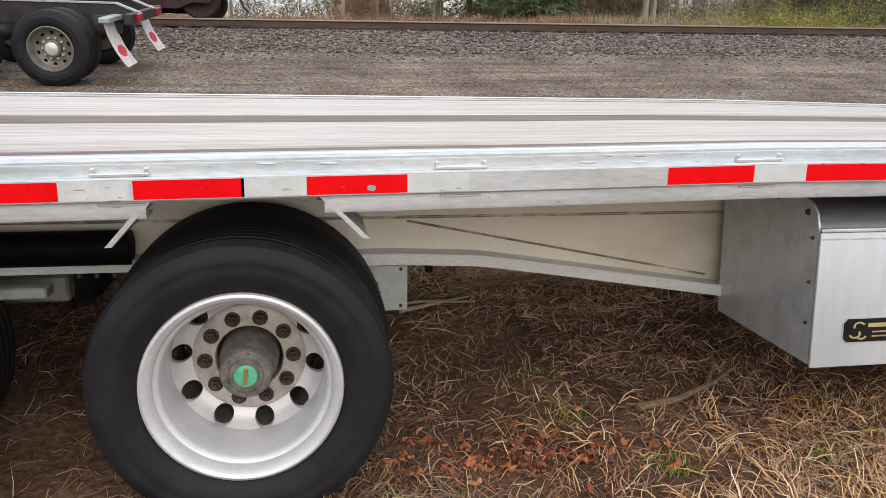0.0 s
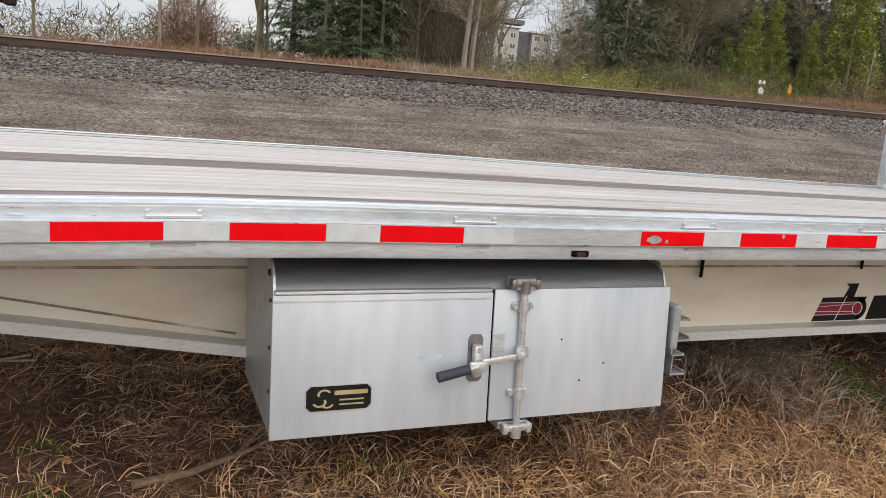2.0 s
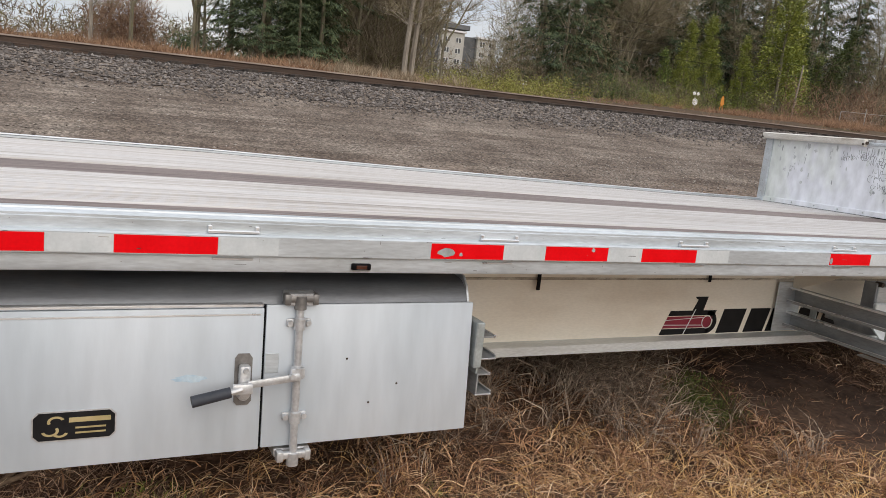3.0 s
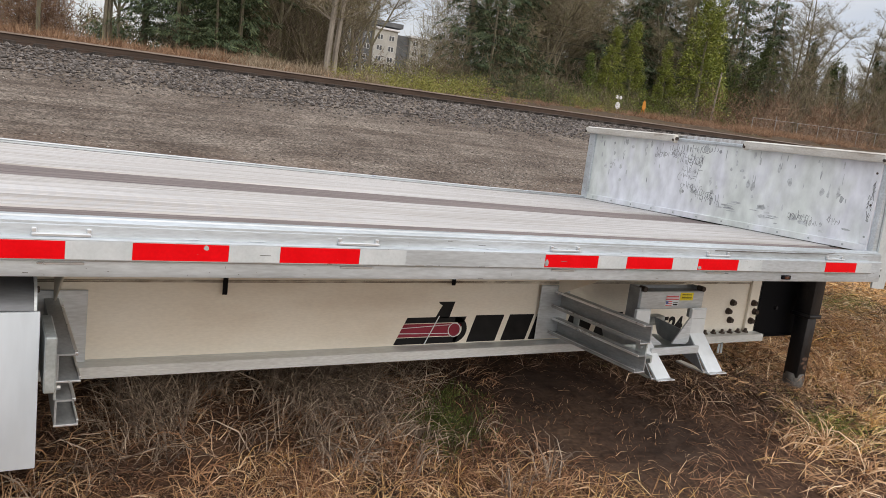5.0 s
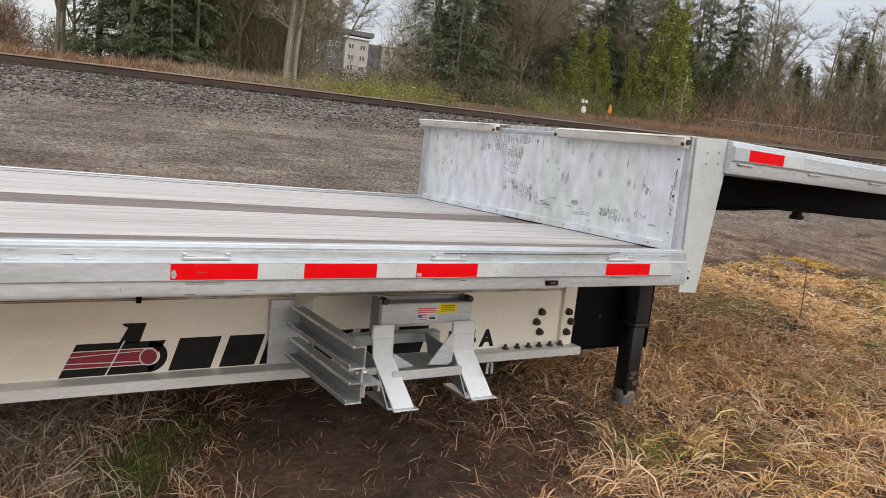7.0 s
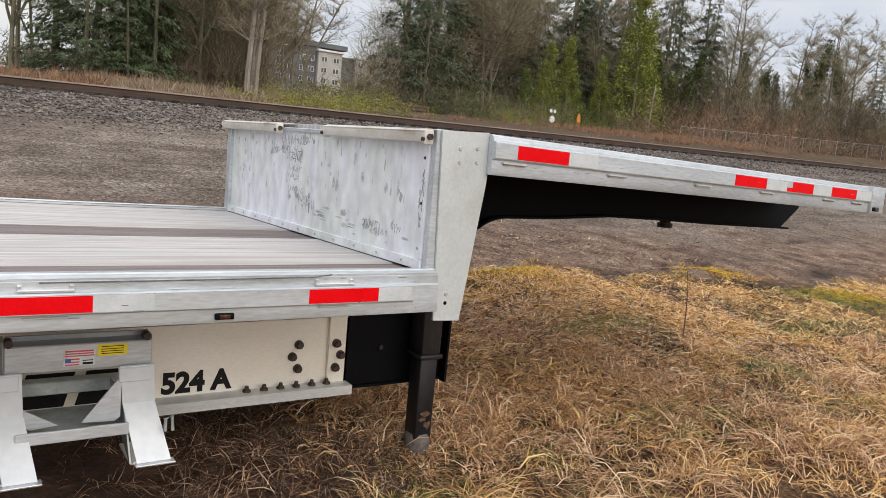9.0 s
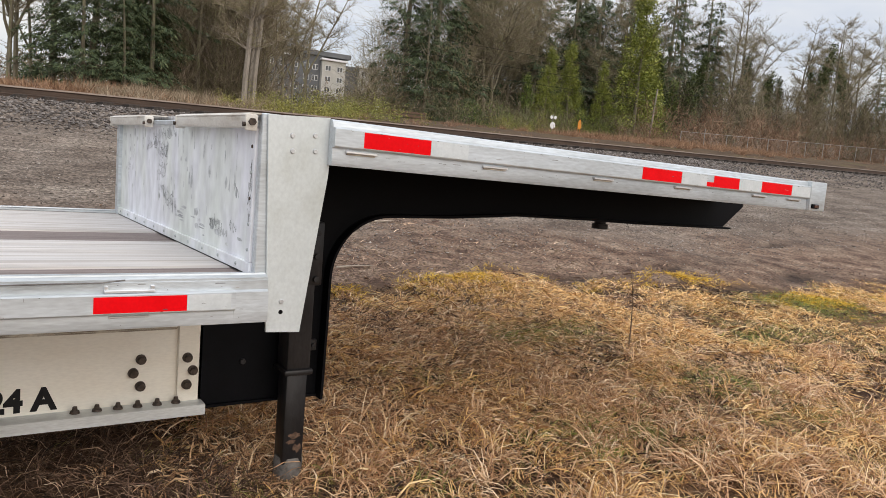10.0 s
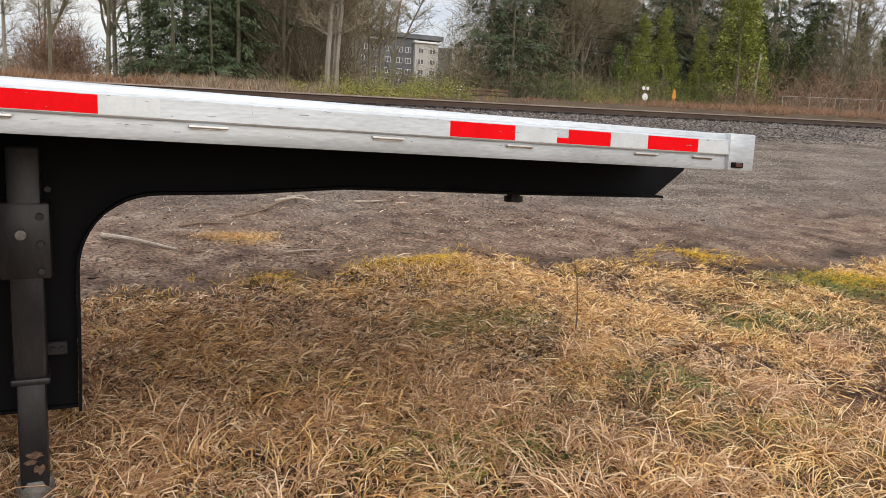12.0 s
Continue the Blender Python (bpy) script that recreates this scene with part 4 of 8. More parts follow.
    for k in range(6):
        a = 2 * math.pi * (k + 0.5) / 6
        part("hub_bolt", rod(fresh(), (0.066 * math.cos(a), 0.128, 0.066 * math.sin(a)), (0.066 * math.cos(a), 0.119, 0.066 * math.sin(a)), 0.008, 0.007, 6), "hub", hub_part)
    part("oil_cap", lathe(fresh(), [(0.036, 0.116), (0.036, 0.110), (0.030, 0.108), (0.0, 0.108)], 24), "green_cap", hub_part, "green see-through hub oil cap")
    part("plug", box(fresh(), (-0.006, 0.102, -0.028), (0.006, 0.109, 0.028), 0.002), "brass", hub_part, "yellow oil plug bar")
    tyre_of(rim, r, w)
    return rim


def tyre_of(rim, r, w=0.27, name="tyre"):
    bm = fresh()
    prof = [(0.298, 0.022), (0.312, 0.010), (0.330, -0.004), (0.352, -0.013), (0.372, -0.0185), (0.376, -0.018), (0.400, -0.0195), (0.404, -0.0205), (0.424, -0.016), (0.446, -0.002),
            (r - 0.022, 0.012), (r - 0.010, 0.022), (r - 0.003, 0.036)]
    # tread ribs and grooves
    y, ribs = 0.036, 5
    rib = (w - 0.072 - 4 * 0.010) / ribs
    for k in range(ribs):
        prof += [(r, y + 0.003), (r + (0.002 if 0 < k < 4 else 0), y + rib - 0.003)]
        y += rib
        if k < ribs - 1:
            prof += [(r - 0.013, y + 0.001), (r - 0.013, y + 0.009)]
            y += 0.010
    prof += [(r - 0.003, w - 0.036), (r - 0.022, w - 0.012), (0.446, w + 0.002), (0.40, w + 0.018), (0.352, w + 0.014), (0.312, w - 0.010), (0.298, w - 0.022)]
    lathe(bm, prof, 56, True)
    return part(name, bm, "tyre", rim, "worn black tyre with ribbed tread")


def inner_wheel(m, parent):
    bm = fresh()
    lathe(bm, [(0.292, 0.004), (0.303, 0.012), (0.290, 0.030), (0.262, 0.07), (0.258, 0.20), (0.300, 0.262), (0.303, 0.268), (0.270, 0.22), (0.245, 0.10), (0.276, 0.02)], 48, True)
    rim = part("inner_wheel", bm, "hub", parent)
    rim.matrix_local = m
    tyre_of(rim, 0.475)
    return rim


AXLE, HUB_Z = -0.113, 0.432
first = wheel(pose(AXLE, 0.075, HUB_Z, 0, 7, 0), trailer)
inner = inner_wheel(pose(AXLE, 0.405, HUB_Z), trailer)
copy_thing(first, pose(AXLE - 1.30, 0.075, HUB_Z, 0, 40, 0))
copy_thing(inner, pose(AXLE - 1.30, 0.405, HUB_Z))
for dx in (0.0, -1.30):
    copy_thing(first, pose(AXLE + dx, WIDE - 0.075, HUB_Z, 0, 0, 180))
    copy_thing(inner, pose(AXLE + dx, WIDE - 0.405, HUB_Z, 0, 0, 180))
    part("axle", rod(fresh(), (AXLE + dx, 0.45, HUB_Z), (AXLE + dx, WIDE - 0.45, HUB_Z), 0.065, n=16), "black_dull", trailer)
    part("trailing_arm", box(fresh(), (AXLE + dx - 0.05, 0.98, 0.45), (AXLE + dx + 0.56, 1.06, 0.56), 0.01), "galv", trailer)
    part("air_spring", lathe(fresh(), [(0.0, -0.11), (0.09, -0.11), (0.12, -0.06), (0.105, 0.0), (0.12, 0.06), (0.09, 0.10), (0.0, 0.10)], 24), "black_dull", trailer).matrix_local = pose(AXLE + dx - 0.38, 1.02, 0.62, 90, 0, 0)

# fender plates either side of the outer wheel
for x0, x1 in ((CUT_A, -0.445), (CUT_B, 0.262)):
    d = 0.014 if x1 > 0 else -0.014
    part("fender_plate", prism(fresh(), [(x0 - d, 1.048), (x1 - d, 0.925), (x1, 0.925), (x0, 1.048)], 0.022, 0.30, "y"), "alu", trailer)
    part("fender_lip", prism(fresh(), [(x0 - d, 1.049), (x1 - d, 0.926), (x1 + 0.3 * d, 0.926), (x0 + 0.3 * d, 1.049)], 0.0175, 0.0215, "y"), "alu", trailer)
# suspension hanger beyond the wheel
hanger = part("suspension_hanger", box(fresh(), (0.235, 0.690, 0.462), (0.458, 0.700, 0.645), 0.003), "green_galv", trailer, "greenish grey steel hanger plate")
part("hanger_side", box(fresh(), (0.448, 0.701, 0.470), (0.457, 0.82, 0.645), 0.002), "green_galv", hanger)
bm = fresh()
rod(bm, (0.350, 0.690, 0.540), (0.350, 0.687, 0.540), 0.060, 0.059, 28)
rod(bm, (0.350, 0.687, 0.532), (0.350, 0.680, 0.532), 0.026, 0.024, 20)
rod(bm, (0.350, 0.680, 0.532), (0.350, 0.668, 0.532), 0.017, 0.016, 6)
part("pivot_bolt", bm, "green_galv", hanger)
for x, z in ((0.432, 0.628), (0.432, 0.482), (0.338, 0.575)):
    part("hanger_bolt", rod(fresh(), (x, 0.690, z), (x, 0.684, z), 0.007, 0.006, 8), "nut", hanger)
part("hanger_gap", box(fresh(), (-3.0, 0.686, 0.6455), (0.50, 0.80, 0.6535)), "black", trailer)
part("hanger_rail", box(fresh(), (-3.0, 1.0, 0.60), (0.30, 1.012, 0.66), 0.004), "galv", trailer)
part("clamp", box(fresh(), (0.530, 0.690, 0.610), (0.556, 0.72, 0.652), 0.004), "black", trailer)
# dark tank and bracket behind the wheel
part("air_tank", rod(fresh(), (-1.7, 0.655, 0.745), (-0.53, 0.655, 0.745), 0.062, n=28), "black", trailer, "black painted air tank")
part("tank_bracket", box(fresh(), (-1.2, 0.58, 0.585), (-0.80, 0.66, 0.625), 0.006), "galv", trailer)
for x in (-0.72, -0.66, -0.60):
    part("hanger_bolt", rod(fresh(), (x, 0.69, 0.63), (x, 0.69, 0.655), 0.012, 0.010, 6), "nut", trailer)

# the long deck has taken a set: its near edge droops behind the axle and its far edge has twisted up over it
def settle(x, y):
    near = -0.0165 * max(0.0, 1.5 - x) + 0.004 * max(0.0, min(1.0, 1.0 - abs(x - 1.9)))
    far = float(np.interp(x, (-3.2, 2.6, 3.7, 6.4, 7.3), (0.030, 0.028, 0.010, -0.026, -0.031)))
    return near + (far - near) * max(0.0, min(1.0, y / 2.49))


def take_set(names, below=9.0):
    for ob in list(trailer.children):
        if ob.name.split(".")[0] not in names:
            continue
        bm = bmesh.new()
        bm.from_mesh(ob.data)
        m = ob.matrix_local
        span = [(m @ v.co).x for v in bm.verts]
        if max(span) - min(span) > 0.6:
            for x in (-1.6, -0.5, 0.1, 0.9, 1.5, 1.9, 2.6, 3.7, 5.0, 6.4):
                bmesh.ops.bisect_plane(bm, geom=bm.verts[:] + bm.edges[:] + bm.faces[:], plane_co=(x, 0, 0), plane_no=(1, 0, 0))
        for v in bm.verts:
            p = m @ v.co
            if p.z < below:
                v.co.z += settle(p.x, p.y)
        bm.to_mesh(ob.data)
        bm.free()


part("far_lip", box(fresh(), (REAR, 2.500, 1.1695), (7.34, 2.532, 1.1765), 0.002), "alu_bright", trailer, "bright worn far edge")
part("deck_joint", box(fresh(), (REAR, 2.4775, 1.1555), (7.34, 2.4895, 1.1570)), "hub", trailer)
take_set(("far_lip", "deck_joint", "side_rail", "reflective_tape", "tape_scrape", "deck_plank", "timber_strip", "crossmember", "rail_slot", "edge_trim", "splice_plate", "stake_pocket", "strap", "scratch", "marker_lamp", "fender_plate", "fender_lip", "plug"))

# ---- the storage box under the deck ----
BX0, BX1, BZ0, BZ1 = 1.745, 3.235, 0.422, 0.880
LEAN_Y = 0.034


def lean(bm, k=LEAN_Y / 0.458):
    for v in bm.verts:
        v.co.y += k * max(v.co.z - BZ0, 0.0)
    return bm


toolbox = thing("storage_box", "white aluminium two-door storage box hung under the trailer deck", "storage box", NOSE_UP)
side = [(0.070, BZ0), (0.070, BZ1 + 0.005), (0.085, 0.935), (0.115, 0.965), (0.19, 0.985), (0.66, 0.985), (0.66, BZ0)]
for x0, x1 in ((BX0 + 0.004, BX0 + 0.012), (BX1 - 0.012, BX1 - 0.004)):
    p = part("side_panel", lean(prism(fresh(), side, x0, x1)), "alu", toolbox)
    for y, z in ((0.13, 0.93), (0.30, 0.955), (0.55, 0.965), (0.095, 0.85), (0.095, 0.70), (0.095, 0.56)):
        r = 0.012 if z > 0.9 else 0.006
        xx = x0 if x0 < 2 else x1
        d = -0.008 if x0 < 2 else 0.008
        part("rivet", lean(rod(fresh(), (xx, y, z), (xx + d, y, z), r, r * 0.7, 10)), "nut", p)
part("base_panel", box(fresh(), (BX0 + 0.012, 0.08, BZ0 + 0.002), (BX1 - 0.012, 0.66, BZ0 + 0.010)), "alu", toolbox)
part("rear_panel", box(fresh(), (BX0 + 0.012, 0.652, BZ0 + 0.010), (BX1 - 0.012, 0.66, 0.98)), "alu", toolbox)
part("lid", prism(fresh(), [(0.105, BZ1 + 0.002), (0.125, 0.925), (0.16, 0.948), (0.235, 0.960), (0.70, 0.962), (0.70, 0.954), (0.24, 0.952), (0.165, 0.940), (0.132, 0.920), (0.113, BZ1 + 0.002)], BX0 + 0.012, BX1 - 0.012), "box_lid", toolbox, "rounded grey box top, toned dark for the deck's shade")
part("lid_lip", lean(box(fresh(), (BX0 + 0.006, 0.052, BZ1 - 0.004), (2.492, 0.095, BZ1 + 0.008), 0.003)), "alu_bright", toolbox)
for x0, x1, z0, z1 in ((BX0, 2.493, BZ0 - 0.006, BZ1 - 0.006), (2.500, BX1 + 0.004, BZ0 - 0.002, BZ1 + 0.004)):
    bm = lean(box(fresh(), (x0, 0.050, z0), (x1, 0.062, z1), 0.003, 2))
    door = part("box_door", bm, "box_face", toolbox, "plain bright aluminium door")
    if x0 < 2:
        part("door_fold", lean(box(fresh(), (x0 + 0.003, 0.0475, z1 - 0.022), (x1 - 0.01, 0.0505, z1 - 0.016), 0.001)), "alu_bright", door)
        plate = part("name_plate", lean(prism(fresh(), [(1.853, 0.514), (1.869, 0.498), (2.057, 0.498), (2.073, 0.514), (2.073, 0.570), (2.057, 0.586), (1.869, 0.586), (1.853, 0.570)], 0.0500, 0.0475, "y")), "steel", door, "black and gold eight-sided name plate")
        part("plate_field", lean(prism(fresh(), [(1.857, 0.516), (1.871, 0.502), (2.055, 0.502), (2.069, 0.516), (2.069, 0.568), (2.055, 0.582), (1.871, 0.582), (1.857, 0.568)], 0.0478, 0.0466, "y")), "ink", plate)
        for a, b, c, d in ((1.948, 2.058, 0.552, 0.566), (1.965, 2.045, 0.533, 0.538), (1.965, 2.045, 0.518, 0.523)):
            part("plate_bar", lean(box(fresh(), (a, 0.0458, c), (b, 0.0468, d))), "gold", plate)
        for cx, cz, r0, a0, a1 in ((1.915, 0.556, 0.020, 0.4, 3.6), (1.900, 0.530, 0.020, -2.9, 0.6), (1.925, 0.524, 0.018, -2.7, -0.2)):
            arc = [(cx + r0 * 1.15 * math.cos(a0 + (a1 - a0) * q / 10), cz + r0 * 0.8 * math.sin(a0 + (a1 - a0) * q / 10)) for q in range(11)]
            arc += [(cx + (r0 - 0.007) * 1.15 * math.cos(a1 + (a0 - a1) * q / 10), cz + (r0 - 0.007) * 0.8 * math.sin(a1 + (a0 - a1) * q / 10)) for q in range(11)]
            part("plate_emblem", lean(prism(fresh(), arc, 0.0466, 0.0456, "y")), "gold", plate)
    else:
        for x, z in ((2.775, 0.70), (2.86, 0.545), (2.96, 0.605)):
            part("rivet", lean(rod(fresh(), (x, 0.050, z), (x, 0.047, z), 0.004, 0.003, 8)), "nut", door)
bm = fresh()
bm.faces.new([bm.verts.new((2.275 + 0.050 * math.cos(2 * math.pi * k / 18) * (1 + 0.2 * math.sin(3 * k)), 0.0493, 0.660 + 0.011 * math.sin(2 * math.pi * k / 18) * (1 + 0.25 * math.cos(5 * k)))) for k in range(18)])
part("paint_smear", lean(bm), "blue_smear", toolbox, "pale blue smear behind the handle", 0)
part("door_gap", lean(box(fresh(), (2.4935, 0.056, BZ0), (2.4995, 0.075, BZ1))), "black", toolbox)
part("catch_plate", lean(box(fresh(), (2.500, 0.046, 0.665), (2.545, 0.0500, 0.730), 0.002)), "alu", toolbox)
# lock rod with its keepers, cams and swing handle
lock = part("lock_rod", lean(rod(fresh(), (2.602, 0.030, 0.392), (2.602, 0.030, 0.905), 0.0125, n=16)), "steel", toolbox, "bright steel door lock rod")
for z in (0.828, 0.522):
    bm = fresh()
    box(bm, (2.562, 0.038, z - 0.014), (2.642, 0.050, z + 0.014), 0.006, 2)
    rod(bm, (2.602, 0.030, z - 0.018), (2.602, 0.030, z + 0.018), 0.019, n=16)
    keeper = part("rod_keeper", lean(bm), "steel", lock)
    for x in (2.572, 2.632):
        part("keeper_bolt", lean(rod(fresh(), (x, 0.038, z), (x, 0.028, z), 0.011, 0.009, 10)), "steel", keeper)
for z, s in ((0.905, 1), (0.392, -1)):
    bm = fresh()
    rod(bm, (2.602, 0.030, z - 0.03), (2.602, 0.030, z + 0.012), 0.020, n=14)
    box(bm, (2.548, 0.020, z - 0.008), (2.660, 0.044, z + 0.016), 0.006, 2)
    box(bm, (2.548, 0.018, z - 0.016), (2.570, 0.05, z + 0.020), 0.005, 2)
    box(bm, (2.640, 0.018, z - 0.016), (2.660, 0.05, z + 0.020), 0.005, 2)
    part("rod_cam", lean(bm), "latch_dark" if s > 0 else "steel", lock)
    part("cam_keeper", box(fresh(), (2.555, 0.06, z - 0.02), (2.655, 0.12, z + 0.02), 0.004) if s > 0 else box(fresh(), (2.545, 0.055, z - 0.012), (2.665, 0.13, z + 0.016), 0.004), "steel", lock)
bm = fresh()
rod(bm, (2.602, 0.022, 0.655), (2.602, 0.022, 0.690), 0.021, n=14)
box(bm, (2.575, 0.004, 0.656), (2.622, 0.020, 0.690), 0.004)
part("handle_hub", lean(bm), "steel", lock)
bm = fresh()
box(bm, (2.440, -0.004, 0.652), (2.604, 0.006, 0.676), 0.004, 2)
for v in bm.verts:
    v.co.z += (v.co.x - 2.602) * 0.10
box(bm, (2.392, -0.016, 0.622), (2.455, 0.000, 0.656), 0.006, 2)
rod(bm, (2.372, -0.020, 0.632), (2.42, -0.010, 0.640), 0.010, n=10)
rod(bm, (2.578, 0.0, 0.668), (2.578, -0.012, 0.668), 0.011, 0.009, 10)
arm = part("swing_handle", lean(bm), "steel", lock)
part("grip", lean(rod(fresh(), (2.385, -0.021, 0.636), (2.272, -0.027, 0.616), 0.0165, 0.0175, 14)), "grip", arm, "dark blue rubber handle grip")
hasp = part("latch_plate", lean(prism(fresh(), [(2.408, 0.58), (2.418, 0.568), (2.452, 0.568), (2.462, 0.58), (2.462, 0.718), (2.452, 0.732), (2.418, 0.732), (2.408, 0.718)], 0.0500, 0.0455, "y")), "latch_dark", toolbox, "dark oily latch plate")
part("latch_boss", lean(rod(fresh(), (2.436, 0.046, 0.605), (2.436, 0.030, 0.605), 0.021, 0.018, 18)), "steel", hasp)
part("latch_tongue", lean(box(fresh(), (2.418, 0.012, 0.598), (2.452, 0.044, 0.702), 0.007, 2)), "steel", hasp)
part("latch_rivet", lean(rod(fresh(), (2.436, 0.012, 0.688), (2.436, 0.006, 0.688), 0.010, 0.008, 10)), "steel", hasp)

# ---- ramp racks of stacked channels ----
def rack(x0, s, top):
    """Two J-shaped channels one over the other, running in from the deck edge to the beam; s is the way they open."""
    r = thing("ramp_rack", "grey steel channel rack under the deck edge", "ramp rack", NOSE_UP, "racks under the deck")
    for k, (za, zb) in enumerate(((top - 0.088, top), (top - 0.228, top - 0.145))):
        y0 = 0.070 + 0.008 * k
        out = [(x0, za), (x0 + s * 0.066, za), (x0 + s * 0.066, za + 0.014), (x0 + s * 0.061, za + 0.014), (x0 + s * 0.061, za + 0.006), (x0 + s * 0.006, za + 0.006), (x0 + s * 0.006, zb - 0.006),
               (x0 + s * 0.052, zb - 0.006), (x0 + s * 0.052, zb), (x0, zb)]
        ch = part("channel", prism(fresh(), out, y0, 0.715, "y"), "channel", r)
        part("lip", box(fresh(), (min(x0 + s * 0.0665, x0 + s * 0.060), y0, za + 0.0142), (max(x0 + s * 0.0665, x0 + s * 0.060), 0.714, za + 0.0175), 0.001), "alu_bright", ch, "bright channel lip")
        part("lip", box(fresh(), (min(x0 + s * 0.0565, x0 + s * 0.047), y0, zb - 0.0075), (max(x0 + s * 0.0565, x0 + s * 0.047), 0.714, zb + 0.0025), 0.001), "alu_bright", ch, "bright channel lip")
        part("channel_end", box(fresh(), (min(x0 - s * 0.002, x0 + s * 0.066), y0 - 0.003, za), (max(x0 - s * 0.002, x0 + s * 0.066), y0 - 0.0005, za + 0.005), 0.0005), "alu_bright", ch)
    part("link_plate", box(fresh(), (x0 - 0.004, 0.085, top - 0.147), (x0 + 0.004, 0.150, top - 0.086), 0.001), "galv", r)
    part("link_plate", box(fresh(), (x0 - 0.004, 0.56, top - 0.147), (x0 + 0.004, 0.60, top - 0.086), 0.001), "galv", r)
    part("tie_bolt", rod(fresh(), (x0 - s * 0.03, 0.115, top - 0.117), (x0 + s * 0.016, 0.115, top - 0.117), 0.009, n=8), "steel", r)
    part("end_plate", box(fresh(), (min(x0 - s * 0.05, x0 + s * 0.145), 0.716, top - 0.26), (max(x0 - s * 0.05, x0 + s * 0.145), 0.724, top + 0.03), 0.002), "alu", r)
    part("brace", prism(fresh(), [(0.24, 0.995), (0.715, top - 0.02), (0.715, 0.995)], x0 + s * 0.03, x0 + s * 0.036), "alu_web", r)
    return r


racks = [rack(3.285, 1, 0.760), rack(5.722, -1, 0.780)]
part("rack_shoe", box(fresh(), (3.252, 0.055, 0.645), (3.284, 0.30, 0.815), 0.004), "galv", racks[0])

# ---- spare wheel carrier under the deck ----
carrier = thing("spare_wheel_carrier", "bare aluminium spare wheel carrier with two splayed feet", "wheel carrier", NOSE_UP)
bm = fresh()
box(bm, (5.938, 0.372, 0.769), (6.405, 0.384, 0.862), 0.003)
part("front_plate", bm, "alu", carrier)
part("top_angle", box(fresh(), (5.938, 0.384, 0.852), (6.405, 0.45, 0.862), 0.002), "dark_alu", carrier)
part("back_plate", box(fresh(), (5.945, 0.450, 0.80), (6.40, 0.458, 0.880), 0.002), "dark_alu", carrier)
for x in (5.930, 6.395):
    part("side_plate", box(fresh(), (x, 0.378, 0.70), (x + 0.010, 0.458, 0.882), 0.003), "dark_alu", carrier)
for x in (5.950, 6.385):
    bm = fresh()
    rod(bm, (x, 0.36, 0.876), (x, 0.40, 0.876), 0.014, n=10)
    part("pin", bm, "nut", carrier)
part("rear_bar", box(fresh(), (5.93, 0.60, 0.61), (6.40, 0.66, 0.66), 0.004), "galv", carrier)
part("cross_bar", box(fresh(), (5.965, 0.270, 0.553), (6.315, 0.284, 0.594), 0.003), "alu", carrier)
part("tray", box(fresh(), (5.985, 0.284, 0.553), (6.34, 0.60, 0.560), 0.002), "galv", carrier)
part("hook_bracket", prism(fresh(), [(5.728, 0.545), (5.775, 0.545), (5.775, 0.590), (5.83, 0.590), (5.83, 0.565), (5.842, 0.565), (5.842, 0.602), (5.763, 0.602), (5.763, 0.557), (5.728, 0.557)], 0.15, 0.30, "y"), "galv", carrier, "bent galvanised hook bracket")
part("bracket_bar", box(fresh(), (5.735, 0.305, 0.575), (5.93, 0.325, 0.605), 0.003), "galv", carrier)
for x, dx, yf, w in ((5.888, 0.030, 0.175, 0.106), (6.292, 0.030, 0.200, 0.122)):
    part("leg_block", box(fresh(), (x - 0.004, 0.332, 0.722), (x + w * 0.86, 0.352, 0.775), 0.003), "white", carrier)
    leg = part("leg", prism(fresh(), [(x, 0.778), (x + w - 0.006, 0.778), (x + w, 0.640), (x + 0.012, 0.640)], 0.340, 0.352, "y"), "white", carrier, "whitish folded leg plate")
    bm = fresh()
    v = [bm.verts.new(p) for p in ((x + 0.012, 0.340, 0.642), (x + w, 0.340, 0.642), (x + w + dx, yf, 0.470), (x + dx + 0.008, yf, 0.470),
                                   (x + 0.012, 0.352, 0.642), (x + w, 0.352, 0.642), (x + w + dx, yf + 0.012, 0.465), (x + dx + 0.008, yf + 0.012, 0.465))]
    for f in ((0, 1, 2, 3), (7, 6, 5, 4), (0, 4, 5, 1), (1, 5, 6, 2), (2, 6, 7, 3), (3, 7, 4, 0)):
        bm.faces.new([v[i] for i in f])
    part("foot", bm, "white", leg, "whitish splayed foot plate")
    part("foot_lip", box(fresh(), (x + dx, yf - 0.022, 0.462), (x + dx + w + 0.012, yf + 0.02, 0.469), 0.002), "alu_bright", leg)
    part("foot_flange", prism(fresh(), [(yf + 0.014, 0.462), (0.40, 0.462), (0.40, 0.470), (yf + 0.014, 0.470)], x + dx - 0.012, x + dx + 0.030), "alu_bright", leg)
    s = 1 if x < 6.1 else -1
    xe = x + w if s > 0 else x + 0.004
    part("gusset", prism(fresh(), [(xe, 0.655), (xe + s * 0.105, 0.592), (xe + s * 0.02, 0.585), (xe, 0.60)] if s > 0 else [(xe, 0.72), (xe - 0.012, 0.735), (xe - 0.125, 0.592), (xe - 0.02, 0.585), (xe, 0.60)], 0.330, 0.338, "y"), "alu", leg)
    prof = [(0.345, 0.64), (yf + 0.012, 0.468), (0.56, 0.575), (0.60, 0.66)]
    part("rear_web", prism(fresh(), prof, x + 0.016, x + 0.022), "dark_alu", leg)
part("hook", pipe(fresh(), [(6.43, 0.24, 0.56), (6.43, 0.24, 0.605), (6.452, 0.24, 0.615), (6.456, 0.24, 0.56)], 0.006), "galv", carrier)
